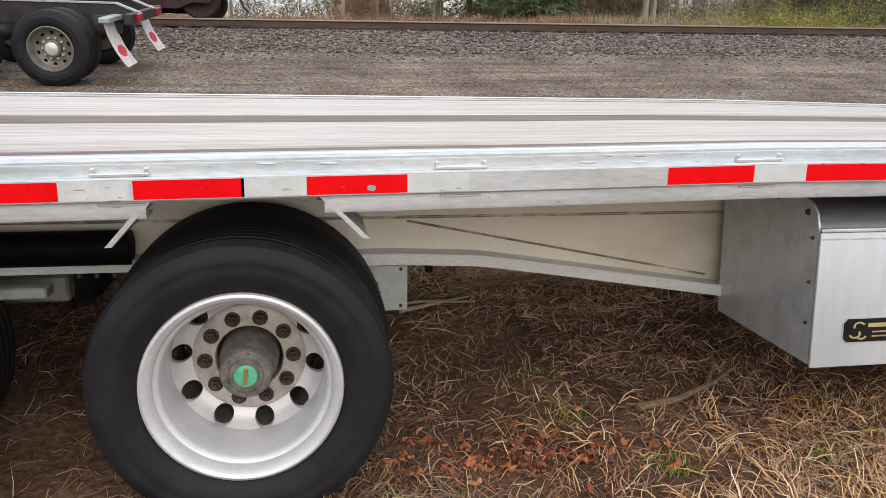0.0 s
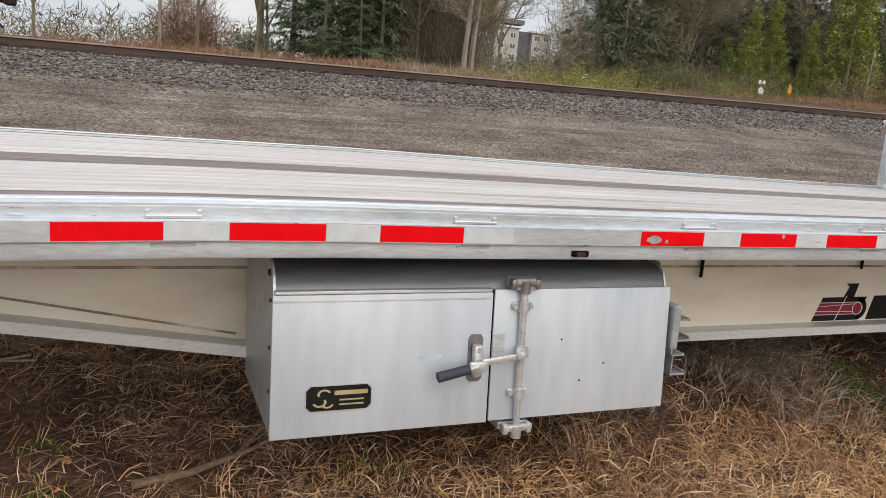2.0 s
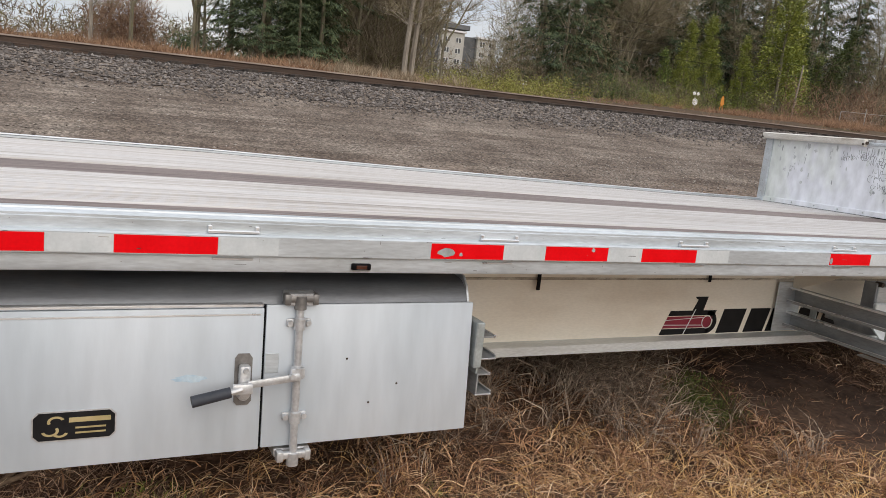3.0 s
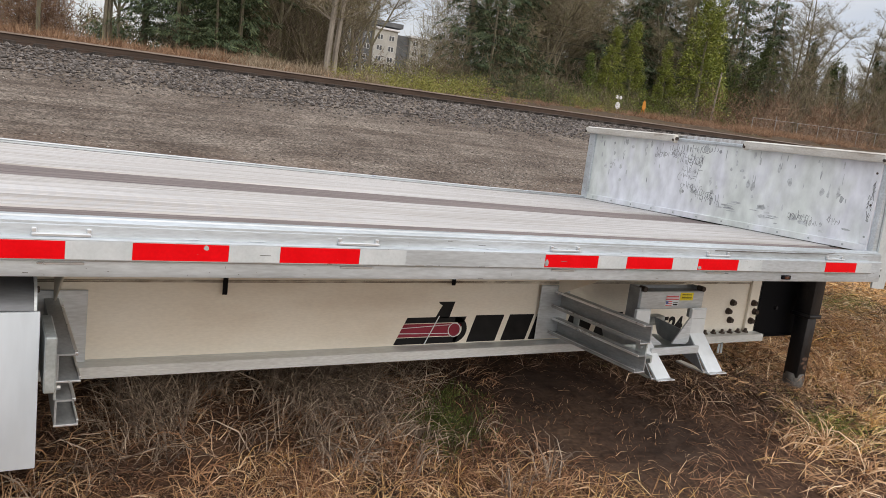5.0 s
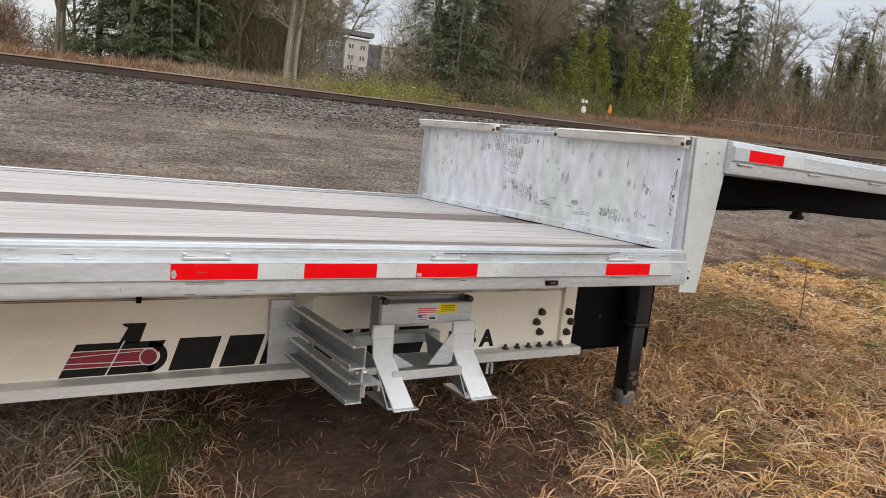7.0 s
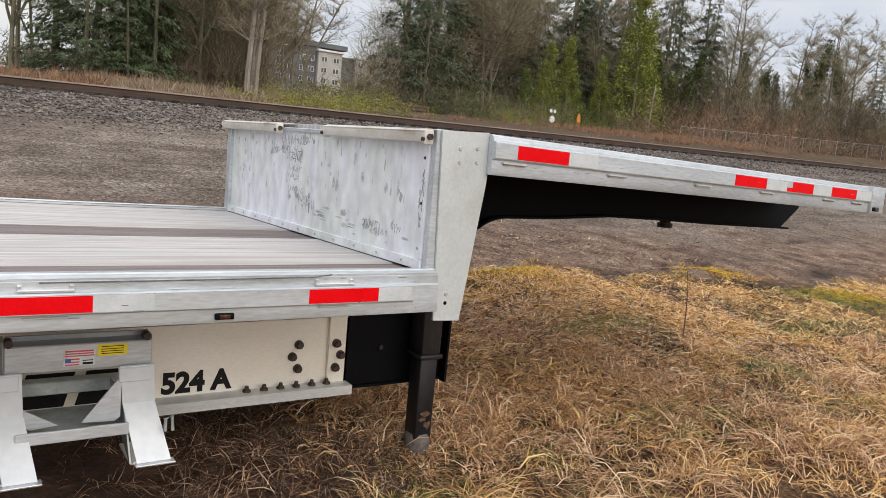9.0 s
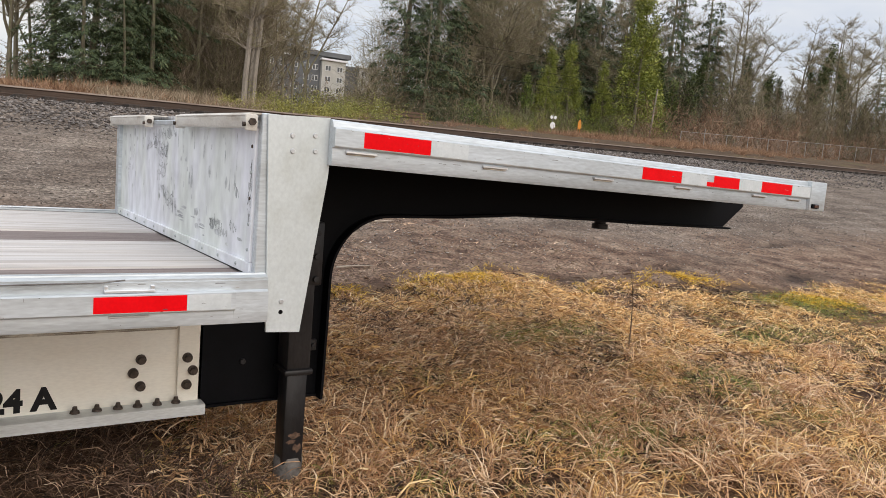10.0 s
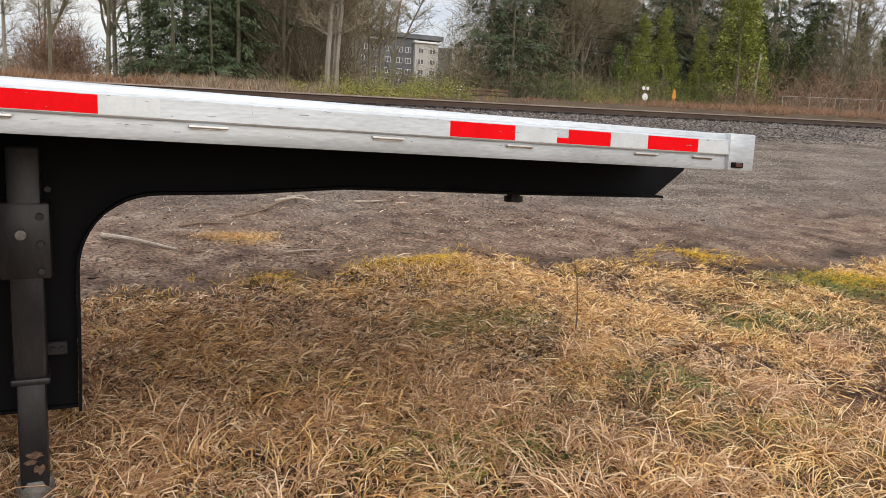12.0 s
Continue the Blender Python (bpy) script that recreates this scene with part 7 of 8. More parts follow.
plant(ivy_column(44, 10, 1.9, "low dark ivy-covered tree behind the fence", "ivy_dark", False, 90), [(112.2, 70, 1.1), (116.2, 72, 0.9), (96.4, 72, 0.9), (105.0, 70, 0.8), (128.0, 70, 0.8), (137.0, 68, 0.9)], 12)
plant(ivy_column(43, 19, 3.9, "tall tree hung with bright yellow-green ivy", "ivy_bright", False, 165), [(84.3, 70, 1.05), (89.5, 73, 0.8), (80.0, 72, 0.5), (71.6, 74, 0.55), (75.6, 74, 0.6)], 11)
plant(ivy_column(42, 10, 1.9, "low spreading ivy-covered tree"), [(90.5, 72, 0.85), (94.6, 73, 0.9), (69.0, 74, 0.7), (111.5, 72, 0.7), (80.0, 76, 0.55), (98.5, 72, 0.6), (74.5, 76, 0.45)], 10)


# ---- brush, reeds and far woods ----
def shrubs(name, xs, ys, size, mat, label, category, stalks=26, wide=0.02, rise=0.9, seed=5):
    """Rounded bushes of thin stalks fanning up from a root, joined into one mesh."""
    r = np.random.default_rng(seed)
    n = len(xs) * stalks
    cx, cy, sz = np.repeat(xs, stalks), np.repeat(ys, stalks), np.repeat(size, stalks)
    a, e = r.uniform(0, 6.28, n), np.arccos(r.uniform(0.05, 1.0, n) ** 0.6 * 0.98)
    e = math.pi / 2 - e * (1.25 - 0.4 * rise)
    ln = sz * r.uniform(0.55, 1.05, n)
    f = r.uniform(0.0, 0.45, n)
    dx, dy, dz = np.cos(e) * np.cos(a), np.cos(e) * np.sin(a), np.sin(e)
    z0 = height(cx, cy) - 0.03
    off = r.normal(0, 0.38, (2, n)) * sz
    w = wide * r.uniform(0.6, 1.5, n)
    base = np.stack([cx + off[0] + dx * ln * f, cy + off[1] + dy * ln * f, z0 + dz * ln * f], -1)
    tip = np.stack([cx + off[0] + dx * ln, cy + off[1] + dy * ln, z0 + dz * ln], -1) + r.normal(0, 0.16, (n, 3)) * sz[:, None]
    wob = np.stack([w, w * 0, w * r.normal(0, 0.6, n)], -1)
    V = np.stack([base - wob, base + wob, tip], 1).reshape(-1, 3)
    return strips(name, V.tolist(), np.arange(3 * n).reshape(-1, 3).tolist(), mat, "stuff", label, category)


def leaf_clumps(name, xs, ys, size, mat, label, category, leaves=150, seed=5, leaf=0.13):
    """Uneven domes of small pointed leaves, joined into one mesh."""
    r = np.random.default_rng(seed)
    n = len(xs) * leaves
    cx, cy, sz = np.repeat(xs, leaves), np.repeat(ys, leaves), np.repeat(size, leaves)
    lump = np.repeat(r.normal(0, 0.45, (len(xs), 3, 3)), leaves, axis=0)
    pick = r.integers(0, 3, n)
    off = lump[np.arange(n), pick] + r.normal(0, 0.33, (n, 3))
    c = np.stack([cx + off[:, 0] * sz, cy + off[:, 1] * sz, height(cx, cy) + np.abs(off[:, 2] + 0.45) * sz], -1)
    l = (leaf * r.uniform(0.5, 1.5, n))[:, None]
    u = r.normal(0, 1, (n, 3))
    u /= np.linalg.norm(u, axis=1)[:, None]
    w = np.cross(u, r.normal(0, 1, (n, 3)))
    w /= np.linalg.norm(w, axis=1)[:, None]
    V = np.stack([c - u * l, c + w * l * 0.6, c + u * l], 1).reshape(-1, 3)
    return strips(name, V.tolist(), np.arange(3 * n).reshape(-1, 3).tolist(), mat, "stuff", label, category)


def scrub(name, xs, ys, tall, wide, mat, label, category, twigs=160, thick=0.012, rise=0.6, seed=5):
    """Tangled bare undergrowth: thin crooked twigs crossing one another at every height of a clump, joined into one mesh."""
    r = np.random.default_rng(seed)
    n = len(xs) * twigs
    cx, cy, th, wd = (np.repeat(v, twigs) for v in (xs, ys, tall, wide))
    up = r.uniform(0.0, 1.0, n) ** 1.25
    out = np.sqrt(r.uniform(0, 1, n)) * wd * (1.05 - 0.55 * up)
    a = r.uniform(0, 6.28, n)
    base = np.stack([cx + out * np.cos(a), cy + out * np.sin(a), height(cx, cy) + up * th * 0.86], -1)
    d = r.normal(0, 1, (n, 3)) + np.stack([np.cos(a) * 0.5, np.sin(a) * 0.5, np.full(n, rise * 2.0)], -1)
    d /= np.linalg.norm(d, axis=1)[:, None]
    ln = (th * r.uniform(0.10, 0.34, n) + 0.15)[:, None]
    mid = base + d * ln * 0.5 + r.normal(0, 0.05, (n, 3)) * ln
    tip = base + d * ln + r.normal(0, 0.14, (n, 3)) * ln
    s_ = np.cross(d, r.normal(0, 1, (n, 3)))
    s_ = s_ / np.linalg.norm(s_, axis=1)[:, None] * (thick * r.uniform(0.5, 1.6, n))[:, None]
    V = np.stack([base - s_, base + s_, mid + s_ * 0.7, tip, mid - s_ * 0.7], 1).reshape(-1, 3)
    o = 5 * np.arange(n)[:, None]
    F = (o + np.array([0, 1, 2, 4])).tolist() + (o + np.array([4, 2, 3])).tolist()
    return strips(name, V.tolist(), F, mat, "stuff", label, category)


def patchy(n, x0, x1, y0, y1, scale, cut, seed):
    r = np.random.default_rng(seed)
    x, y = r.uniform(x0, x1, n * 3), r.uniform(y0, y1, n * 3)
    k = wobble(x * scale + seed, y * scale) + r.normal(0, 0.25, n * 3) > cut
    return x[k][:n], y[k][:n]


def sizes(a, b, n, seed):
    return np.random.default_rng(seed).uniform(a, b, n)


def band(n, x0, x1, y0, y1, seed):
    r = np.random.default_rng(seed)
    return r.uniform(x0, x1, n), r.uniform(y0, y1, n)


def ahead(x, y):
    """How far along a bearing from the walk a spot lies."""
    return (x - 6.0) / (y + 2.4)


x, y = patchy(330, -40, 110, 20.4, 44, 0.22, 0.1, 51)
shrubs("brown_brush", x, y, sizes(0.2, 0.6, len(x), 1), "shrub", "brown leafless brush behind the track", "brush", 60, 0.009, 0.8, 61)
x, y = patchy(260, -14, 15, 22, 44, 0.3, -0.35, 57)
shrubs("russet_brush", x, y, sizes(0.2, 0.8, len(x), 7), "rust_brush", "orange-russet winter brush behind the track", "brush", 90, 0.013, 0.9, 67)
x, y = patchy(150, 41, 62, 28, 44, 0.3, -0.3, 58)
shrubs("bank_brush", x, y, sizes(0.3, 0.85, len(x), 8), "rust_brush", "russet brush on the bank by the fence", "brush", 80, 0.013, 0.9, 68)
x, y = patchy(70, 11.2, 18.0, 24, 36, 0.9, 0.25, 52)
shrubs("dry_reeds", x, y, sizes(0.2, 0.85, len(x), 2), "reed", "pale feathery dry grass behind the track", "grass", 120, 0.011, 0.9, 62)
x, y = band(46, 20.0, 25.5, 28, 38, 53)
leaf_clumps("broom_shrubs", x, y, sizes(0.35, 0.85, len(x), 3), "broom", "olive green broom shrubs behind the track", "shrub", 190, 63, 0.05)
x, y = band(34, 16.2, 20.5, 24, 32, 74)
leaf_clumps("low_green_shrubs", x, y, sizes(0.25, 0.55, len(x), 13), "yellow_broom", "low yellow-green shrubs behind the track", "shrub", 150, 75, 0.05)
x, y = band(12, 43.0, 47.0, 44, 47, 76)
leaf_clumps("yellow_broom", x, y, sizes(0.5, 0.95, len(x), 14), "yellow_broom", "yellow-green broom bushes before the wood", "shrub", 230, 77, 0.05)
for k, z in enumerate((0.25, 0.55)):
    bank = part("bank_board", box(fresh(), (33.6, 52.0 + 0.08 * k, z), (40.0, 52.06 + 0.08 * k, z + 0.22), 0.01), "rust", None) if k == 0 else part("board", box(fresh(), (33.4, 52.08, z), (40.2, 52.14, z + 0.18), 0.01), "rust", bank)
    if k == 0:
        bank.location.z = float(height(37.0, 52.0))
        tagged(bank, "low rust-brown timber barrier before the wood", "barrier")
x, y = band(60, 20.5, 29.5, 59, 74, 82)
scrub("alder_thicket", x, y, sizes(3, 13, len(x), 17), sizes(0.9, 2.0, len(x), 35), "wood_floor", "dense brown alder thicket beyond the track", "thicket", 330, 0.014, 0.9, 83)
x, y = band(16, 12.0, 22.0, 56, 60, 84)
scrub("fir_foot_scrub", x, y, sizes(1.0, 2.4, len(x), 18), sizes(0.8, 1.5, len(x), 36), "wood_floor", "brown undergrowth at the foot of the firs", "undergrowth", 200, 0.013, 0.6, 85)
x, y = band(90, 92, 142, 58, 76, 86)
scrub("fence_thicket", x, y, sizes(3.5, 10.5, len(x), 19), sizes(1.8, 3.4, len(x), 37), "wood_floor", "brown and olive thicket filling the gaps behind the fence", "thicket", 290, 0.021, 0.7, 87)
x, y = patchy(330, 22, 150, 64, 84, 0.1, -0.2, 54)
k = (ahead(x, y) < 0.375) | (ahead(x, y) > 0.50)
x, y = x[k], y[k]
scrub("wood_edge_scrub", x, y, sizes(1.4, 3.6, len(x), 4), sizes(1.0, 2.4, len(x), 24), "wood_floor", "tangled bare undergrowth at the wood's edge", "undergrowth", 120, 0.016, 0.6, 64)
x, y = patchy(300, 22, 160, 72, 100, 0.1, -0.5, 55)
k = ((ahead(x, y) < 0.375) | (ahead(x, y) > 0.50)) & (ahead(x, y) < 1.42)
x, y = x[k], y[k]
scrub("wood_understorey", x, y, sizes(4, 12, len(x), 5), sizes(1.6, 3.4, len(x), 25), "twig", "mesh of thin bare saplings deep in the wood", "woods", 165, 0.019, 0.5, 65)
x, y = patchy(150, 56, 112, 66, 86, 0.13, -0.3, 59)
leaf_clumps("evergreen_understorey", x, y, sizes(0.7, 2.6, len(x), 9), "ivy", "dull green evergreen undergrowth in the wood", "undergrowth", 260, 69, 0.10)
x, y = patchy(70, 94, 144, 60, 73, 0.2, -0.2, 22)
leaf_clumps("fence_evergreens", x, y, sizes(0.9, 2.4, len(x), 21), "ivy_dark", "dark evergreen undergrowth behind the fence", "undergrowth", 230, 20, 0.11)
x, y = patchy(46, 50, 60, 68, 76, 0.3, -0.6, 78)
leaf_clumps("holly_bushes", x, y, sizes(0.9, 2.0, len(x), 15), "needle", "dark green evergreen bushes at the wood's edge", "shrub", 240, 79, 0.09)
x, y = patchy(170, 70, 175, 47, 62, 0.13, -0.6, 60)
scrub("russet_thicket", x, y, sizes(1.4, 5.0, len(x), 10), sizes(1.0, 2.6, len(x), 30), "shrub", "russet leafless thicket behind the fence", "thicket", 130, 0.019, 0.6, 70)
x, y = patchy(110, 84, 175, 54, 72, 0.1, -0.8, 44)
scrub("fence_saplings", x, y, sizes(4, 9, len(x), 12), sizes(0.9, 2.2, len(x), 31), "wood_floor", "thin bare saplings behind the fence", "woods", 150, 0.015, 0.9, 73)
rf = np.random.default_rng(45)
leaf_clumps("far_evergreens", rf.uniform(13, 19, 5), rf.uniform(110, 118, 5), rf.uniform(1.4, 2.4, 5), "needle", "rounded grey-green trees far off", "woods", 320, 72, 0.22)
x, y = patchy(150, 20, 150, 98, 118, 0.1, -0.7, 46)
k = ((ahead(x, y) < 0.36) | (ahead(x, y) > 0.52)) & (ahead(x, y) > 0.14) & (ahead(x, y) < 1.25)
x, y = x[k], y[k]
scrub("back_wood", x, y, sizes(12, 24, len(x), 11), sizes(2.5, 5.0, len(x), 32), "twig", "haze of bare crowns deep in the wood", "woods", 260, 0.026, 0.4, 71)
x, y = patchy(420, -120, 230, 120, 158, 0.05, -0.7, 56)
scrub("far_woods", x, y, sizes(2.5, 6.5, len(x), 6), sizes(3.0, 7.0, len(x), 33), "wood_floor", "distant grey-brown woods along the skyline", "woods", 85, 0.065, 0.4, 66)
x, y = band(14, 4.0, 9.5, 84, 92, 80)
scrub("brown_copse", x, y, sizes(4, 7, len(x), 16), sizes(1.6, 2.6, len(x), 34), "shrub", "dense brown copse far off beyond the track", "woods", 320, 0.020, 0.5, 81)


# ---- apartment block behind the trees ----
def apartment():
    """A long block of flats with a slate wing, a cream bay under a white eave, a recess and a second cream wing."""
    b = thing("apartment_building", "cream and slate four-storey flats beyond the trees", "building", pose(86, 205, 11.8, 0, 0, -4))
    part("wall", box(fresh(), (-16, 0, 0), (12.5, 14, 17.6)), "bld_dark", b, "slate grey siding")
    part("roof", box(fresh(), (-16.6, -0.7, 17.6), (20.2, 14.6, 18.9), 0.05), "bld_dark", b)
    part("bay_wall", box(fresh(), (11.2, -1.4, 0), (18.4, 12, 16.4)), "bld_light", b, "cream siding")
    part("bay_eave", box(fresh(), (10.8, -2.0, 16.4), (18.8, 1.0, 16.95), 0.04), "flatwhite", b)
    part("recess_wall", box(fresh(), (18.4, 1.5, 0), (23.4, 12, 16.0)), "bld_dark", b)
    part("wing_wall", box(fresh(), (23.4, 0.2, 0), (29.6, 12, 15.8)), "bld_light", b, "cream siding")
    part("wing_eave", box(fresh(), (23.0, -0.5, 15.8), (30.2, 12.4, 16.4), 0.04), "flatwhite", b)
    for x0, x1, z in ((-13.0, -9.0, 16.6), (-2.0, 2.0, 16.6)):
        part("eave", box(fresh(), (x0, -0.6, z), (x1, -0.02, z + 0.4)), "flatwhite", b)
    for s in range(5):
        z = 1.3 + s * 3.05
        for x, y in ((-14.0, 0), (-10.5, 0), (-7.0, 0), (-3.5, 0), (0.0, 0), (3.5, 0), (7.0, 0), (9.6, 0), (13.0, -1.4), (16.6, -1.4), (25.0, 0.2), (28.0, 0.2)):
            w = part("window", box(fresh(), (x - 0.85, y - 0.08, z), (x + 0.85, y - 0.005, z + 1.5)), "flatwhite", b)
            for p in (-0.42, 0.42):
                part("pane", box(fresh(), (x + p - 0.34, y - 0.10, z + 0.1), (x + p + 0.34, y - 0.075, z + 1.4)), "glass", w)
    return b


apartment()

# ---- chain-link fence, signs, pole ----
fence = thing("chain_link_fence", "grey galvanised chain-link fence behind the track", "fence")
FY = 40.0
fxs = [57.8 + 3.05 * k for k in range(18)]
FH = 1.25
for k, x in enumerate(fxs):
    z = float(height(x, FY)) + 0.012 * (x - 57.8)
    part("post", rod(fresh(), (x, FY, z - 0.9), (x, FY, z + FH + (0.35 if k == 1 else 0.0)), 0.03, n=8), "fence", fence)
    if k:
        z0 = float(height(fxs[k - 1], FY)) + 0.012 * (fxs[k - 1] - 57.8)
        part("top_rail", rod(fresh(), (fxs[k - 1], FY, z0 + FH - 0.03), (x, FY, z + FH - 0.03), 0.02, n=6), "fence", fence)
        V, F = [], []
        for s in range(30):
            for dirn in (1, -1):
                xa = fxs[k - 1] + (x - fxs[k - 1]) * s / 30
                xb = xa + dirn * FH
                if not fxs[k - 1] <= xb <= x:
                    continue
                i = len(V)
                V.extend([(xa - 0.0025, FY, z0 + 0.05), (xa + 0.0025, FY, z0 + 0.05), (xb + 0.0025, FY, z0 + FH - 0.05), (xb - 0.0025, FY, z0 + FH - 0.05)])
                F.append((i, i + 1, i + 2, i + 3))
        mesh_part("mesh_panel", V, F, "fence", fence)
z = float(height(61.1, 60.0))
sg = thing("track_sign", "small white trackside signal board on a grey post", "sign", pose(61.1, 60.0, z))
part("post", rod(fresh(), (0, 0, -0.2), (0, 0, 1.95), 0.04, n=8), "fence", sg)
part("board", rod(fresh(), (0, -0.05, 0.75), (0, -0.08, 0.75), 0.36, n=20), "flatwhite", sg)
for k in (-1, 1):
    part("lamp_disc", rod(fresh(), (0.27 * k, -0.05, 1.62), (0.27 * k, -0.09, 1.62), 0.19, n=14), "flatwhite", sg)
part("arm", box(fresh(), (-0.4, -0.045, 1.58), (0.4, 0.0, 1.66)), "fence", sg)
z = float(height(38.6, 58.0))
sg = thing("track_sign", "small white trackside board on a short post", "sign", pose(38.6, 58.0, z))
part("post", rod(fresh(), (0, 0, -0.2), (0, 0, 0.75), 0.04, n=8), "fence", sg)
part("board", box(fresh(), (-0.24, -0.07, 0.40), (0.24, -0.045, 0.86), 0.01), "flatwhite", sg)
z = float(height(65.0, 60.0))
mk = thing("orange_marker", "orange trackside marker on two legs", "marker", pose(65.0, 60.0, z))
for k in (-1, 1):
    part("leg", rod(fresh(), (0.28 * k, 0, -0.1), (0.06 * k, 0, 1.1), 0.045, n=8), "orange", mk)
part("blade", prism(fresh(), [(-0.28, 0.85), (0.0, 0.6), (0.28, 0.85), (0.2, 1.45), (0.0, 1.75), (-0.2, 1.45)], -0.07, -0.04, "y"), "orange", mk)
pz_ = float(height(83.1, 66.0))
pole = thing("utility_pole", "leaning grey wooden utility pole", "pole", pose(83.1, 66.0, pz_, 0, 5, 0))
part("shaft", rod(fresh(), (0, 0, -0.5), (0, 0, 6.8), 0.13, 0.09, 10), "bark_pale", pole)
wires = thing("overhead_wires", "thin black overhead wires along the wood", "wire")
for k, zz in enumerate((8.0, 9.6, 11.5)):
    V = [(45 + 8 * i, 66 + k, 5.0 + 0.035 * (45 + 8 * i) + zz - 4 + 0.012 * (i - 8) ** 2) for i in range(17)]
    part("wire", pipe(fresh(), V, 0.02, 4), "ink", wires)


# ---- grass, litter and moss on the verge ----
def blades(name, xs, ys, length, lift, width, mat, label, category, seed, curl=1.3, tuft=9, spread=0.035, segs=2):
    """Bent grass blades: tufts of thin jointed strips that arch over and lie down, joined into one mesh."""
    r = np.random.default_rng(seed)
    xs, ys = np.repeat(xs, tuft), np.repeat(ys, tuft)
    n = len(xs)
    xs, ys = xs + r.normal(0, spread, n), ys + r.normal(0, spread, n)
    ln = r.uniform(*length, n)
    el = r.uniform(*lift, n)
    az = np.repeat(r.normal(0, 1.3, n // tuft), tuft) + 2.5 * wobble(xs * 0.8 + seed, ys * 0.8) + r.normal(0, 0.7, n)
    w = r.uniform(*width, n)
    cu = curl * r.uniform(0.4, 1.2, n)
    px, py, pz = xs.copy(), ys.copy(), height(xs, ys) - 0.004
    sx, sy = -np.sin(az), np.cos(az)
    tw = r.normal(0, 0.5, n)
    rows = []
    for k in range(segs + 1):
        if k < segs:
            wk = w * (1.0, 0.8, 0.55)[k]
            rows.append(np.stack([px - sx * wk, py - sy * wk, pz - tw * wk], -1))
            rows.append(np.stack([px + sx * wk, py + sy * wk, pz + tw * wk], -1))
        else:
            rows.append(np.stack([px, py, pz], -1))
        e = el - cu * (k + 0.3) / (0.8 * segs)
        st = ln / segs
        px, py, pz = px + np.cos(e) * np.cos(az) * st, py + np.cos(e) * np.sin(az) * st, pz + np.sin(e) * st
        az = az + r.normal(0, 0.3, n)
        pz = np.maximum(pz, height(px, py) + 0.003 + 0.02 * r.random(n))
    V = np.stack(rows, 1).reshape(-1, 3)
    o = (2 * segs + 1) * np.arange(n)[:, None]
    quads = np.concatenate([o + 2 * k + np.array([0, 1, 3, 2]) for k in range(segs - 1)])
    tris = o + 2 * (segs - 1) + np.array([0, 1, 2])
    return strips(name, V.tolist(), quads.tolist() + tris.tolist(), mat, "stuff", label, category)


def scatter(n, x0, x1, y0, y1, seed, keep=None):
    r = np.random.default_rng(seed)
    x, y = r.uniform(x0, x1, n), r.uniform(y0, y1, n)
    rim = np.minimum(np.minimum(x - x0, x1 - x), np.minimum(y - y0, y1 - y)) < 0.35
    x, y = x + rim * r.normal(0, 0.24, n), y + rim * r.normal(0, 0.24, n)
    if keep is not None:
        k = r.random(n) < keep(x, y)
        x, y = x[k], y[k]
    return x, y


def in_turf(x, y):
    rut = 0.0
    for cx, cy, rx, ry, d in RUTS:
        rut = np.maximum(rut, np.exp(-(((x - cx) / rx) ** 2 + ((y - cy - 0.12 * (x - cx)) / (ry * 1.3)) ** 2)))
    ragged = 0.2 * wobble(x, y) + 0.45 * np.maximum(0, wobble(x + 2, y, 1.5))
    return (1 - step(-0.45, 0.2, y - edge_of_lot(x) + ragged)) * (1 - 0.93 * bare_dirt(x, y)) * (1 - 0.9 * rut)


def at_spots(x, y, spots):
    v = 0.0
    for cx, cy, rx, ry in spots:
        v = np.maximum(v, np.exp(-(((x - cx) / rx) ** 2 + ((y - cy) / ry) ** 2)))
    return v


def clumped(x, y):
    return 0.08 + 0.92 * step(-0.2, 0.3, wobble(x, y, 1.6) + 0.5 * wobble(x + 3, y - 2, 4.3))


def golden(x, y):
    return step(-0.5, 0.5, 1.1 * wobble(x * 0.6, y * 0.9) + 0.8 * (x - 8.3) / 2.5)


green = [(9.8, 0.5, 0.7, 0.3), (10.6, 0.75, 0.7, 0.25), (8.6, 0.55, 0.5, 0.2), (10.9, 0.1, 0.5, 0.2), (14.5, 2.0, 0.9, 0.3), (12.5, 1.4, 0.8, 0.25), (8.15, 1.83, 0.16, 0.1), (7.4, 0.1, 0.3, 0.2), (9.2, 1.35, 0.6, 0.15), (10.2, 2.0, 0.8, 0.2)]


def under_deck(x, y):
    """1 beneath the trailer, where dull litter replaces straw to colour in the shade."""
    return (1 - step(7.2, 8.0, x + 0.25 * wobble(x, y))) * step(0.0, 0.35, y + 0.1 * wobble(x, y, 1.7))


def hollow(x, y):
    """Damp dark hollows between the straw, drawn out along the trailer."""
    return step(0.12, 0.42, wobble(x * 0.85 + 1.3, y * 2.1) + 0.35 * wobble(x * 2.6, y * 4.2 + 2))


def not_green(x, y):
    return 1 - 0.75 * at_spots(x, y, green) * step(-0.2, 0.3, wobble(x, y, 2.0))


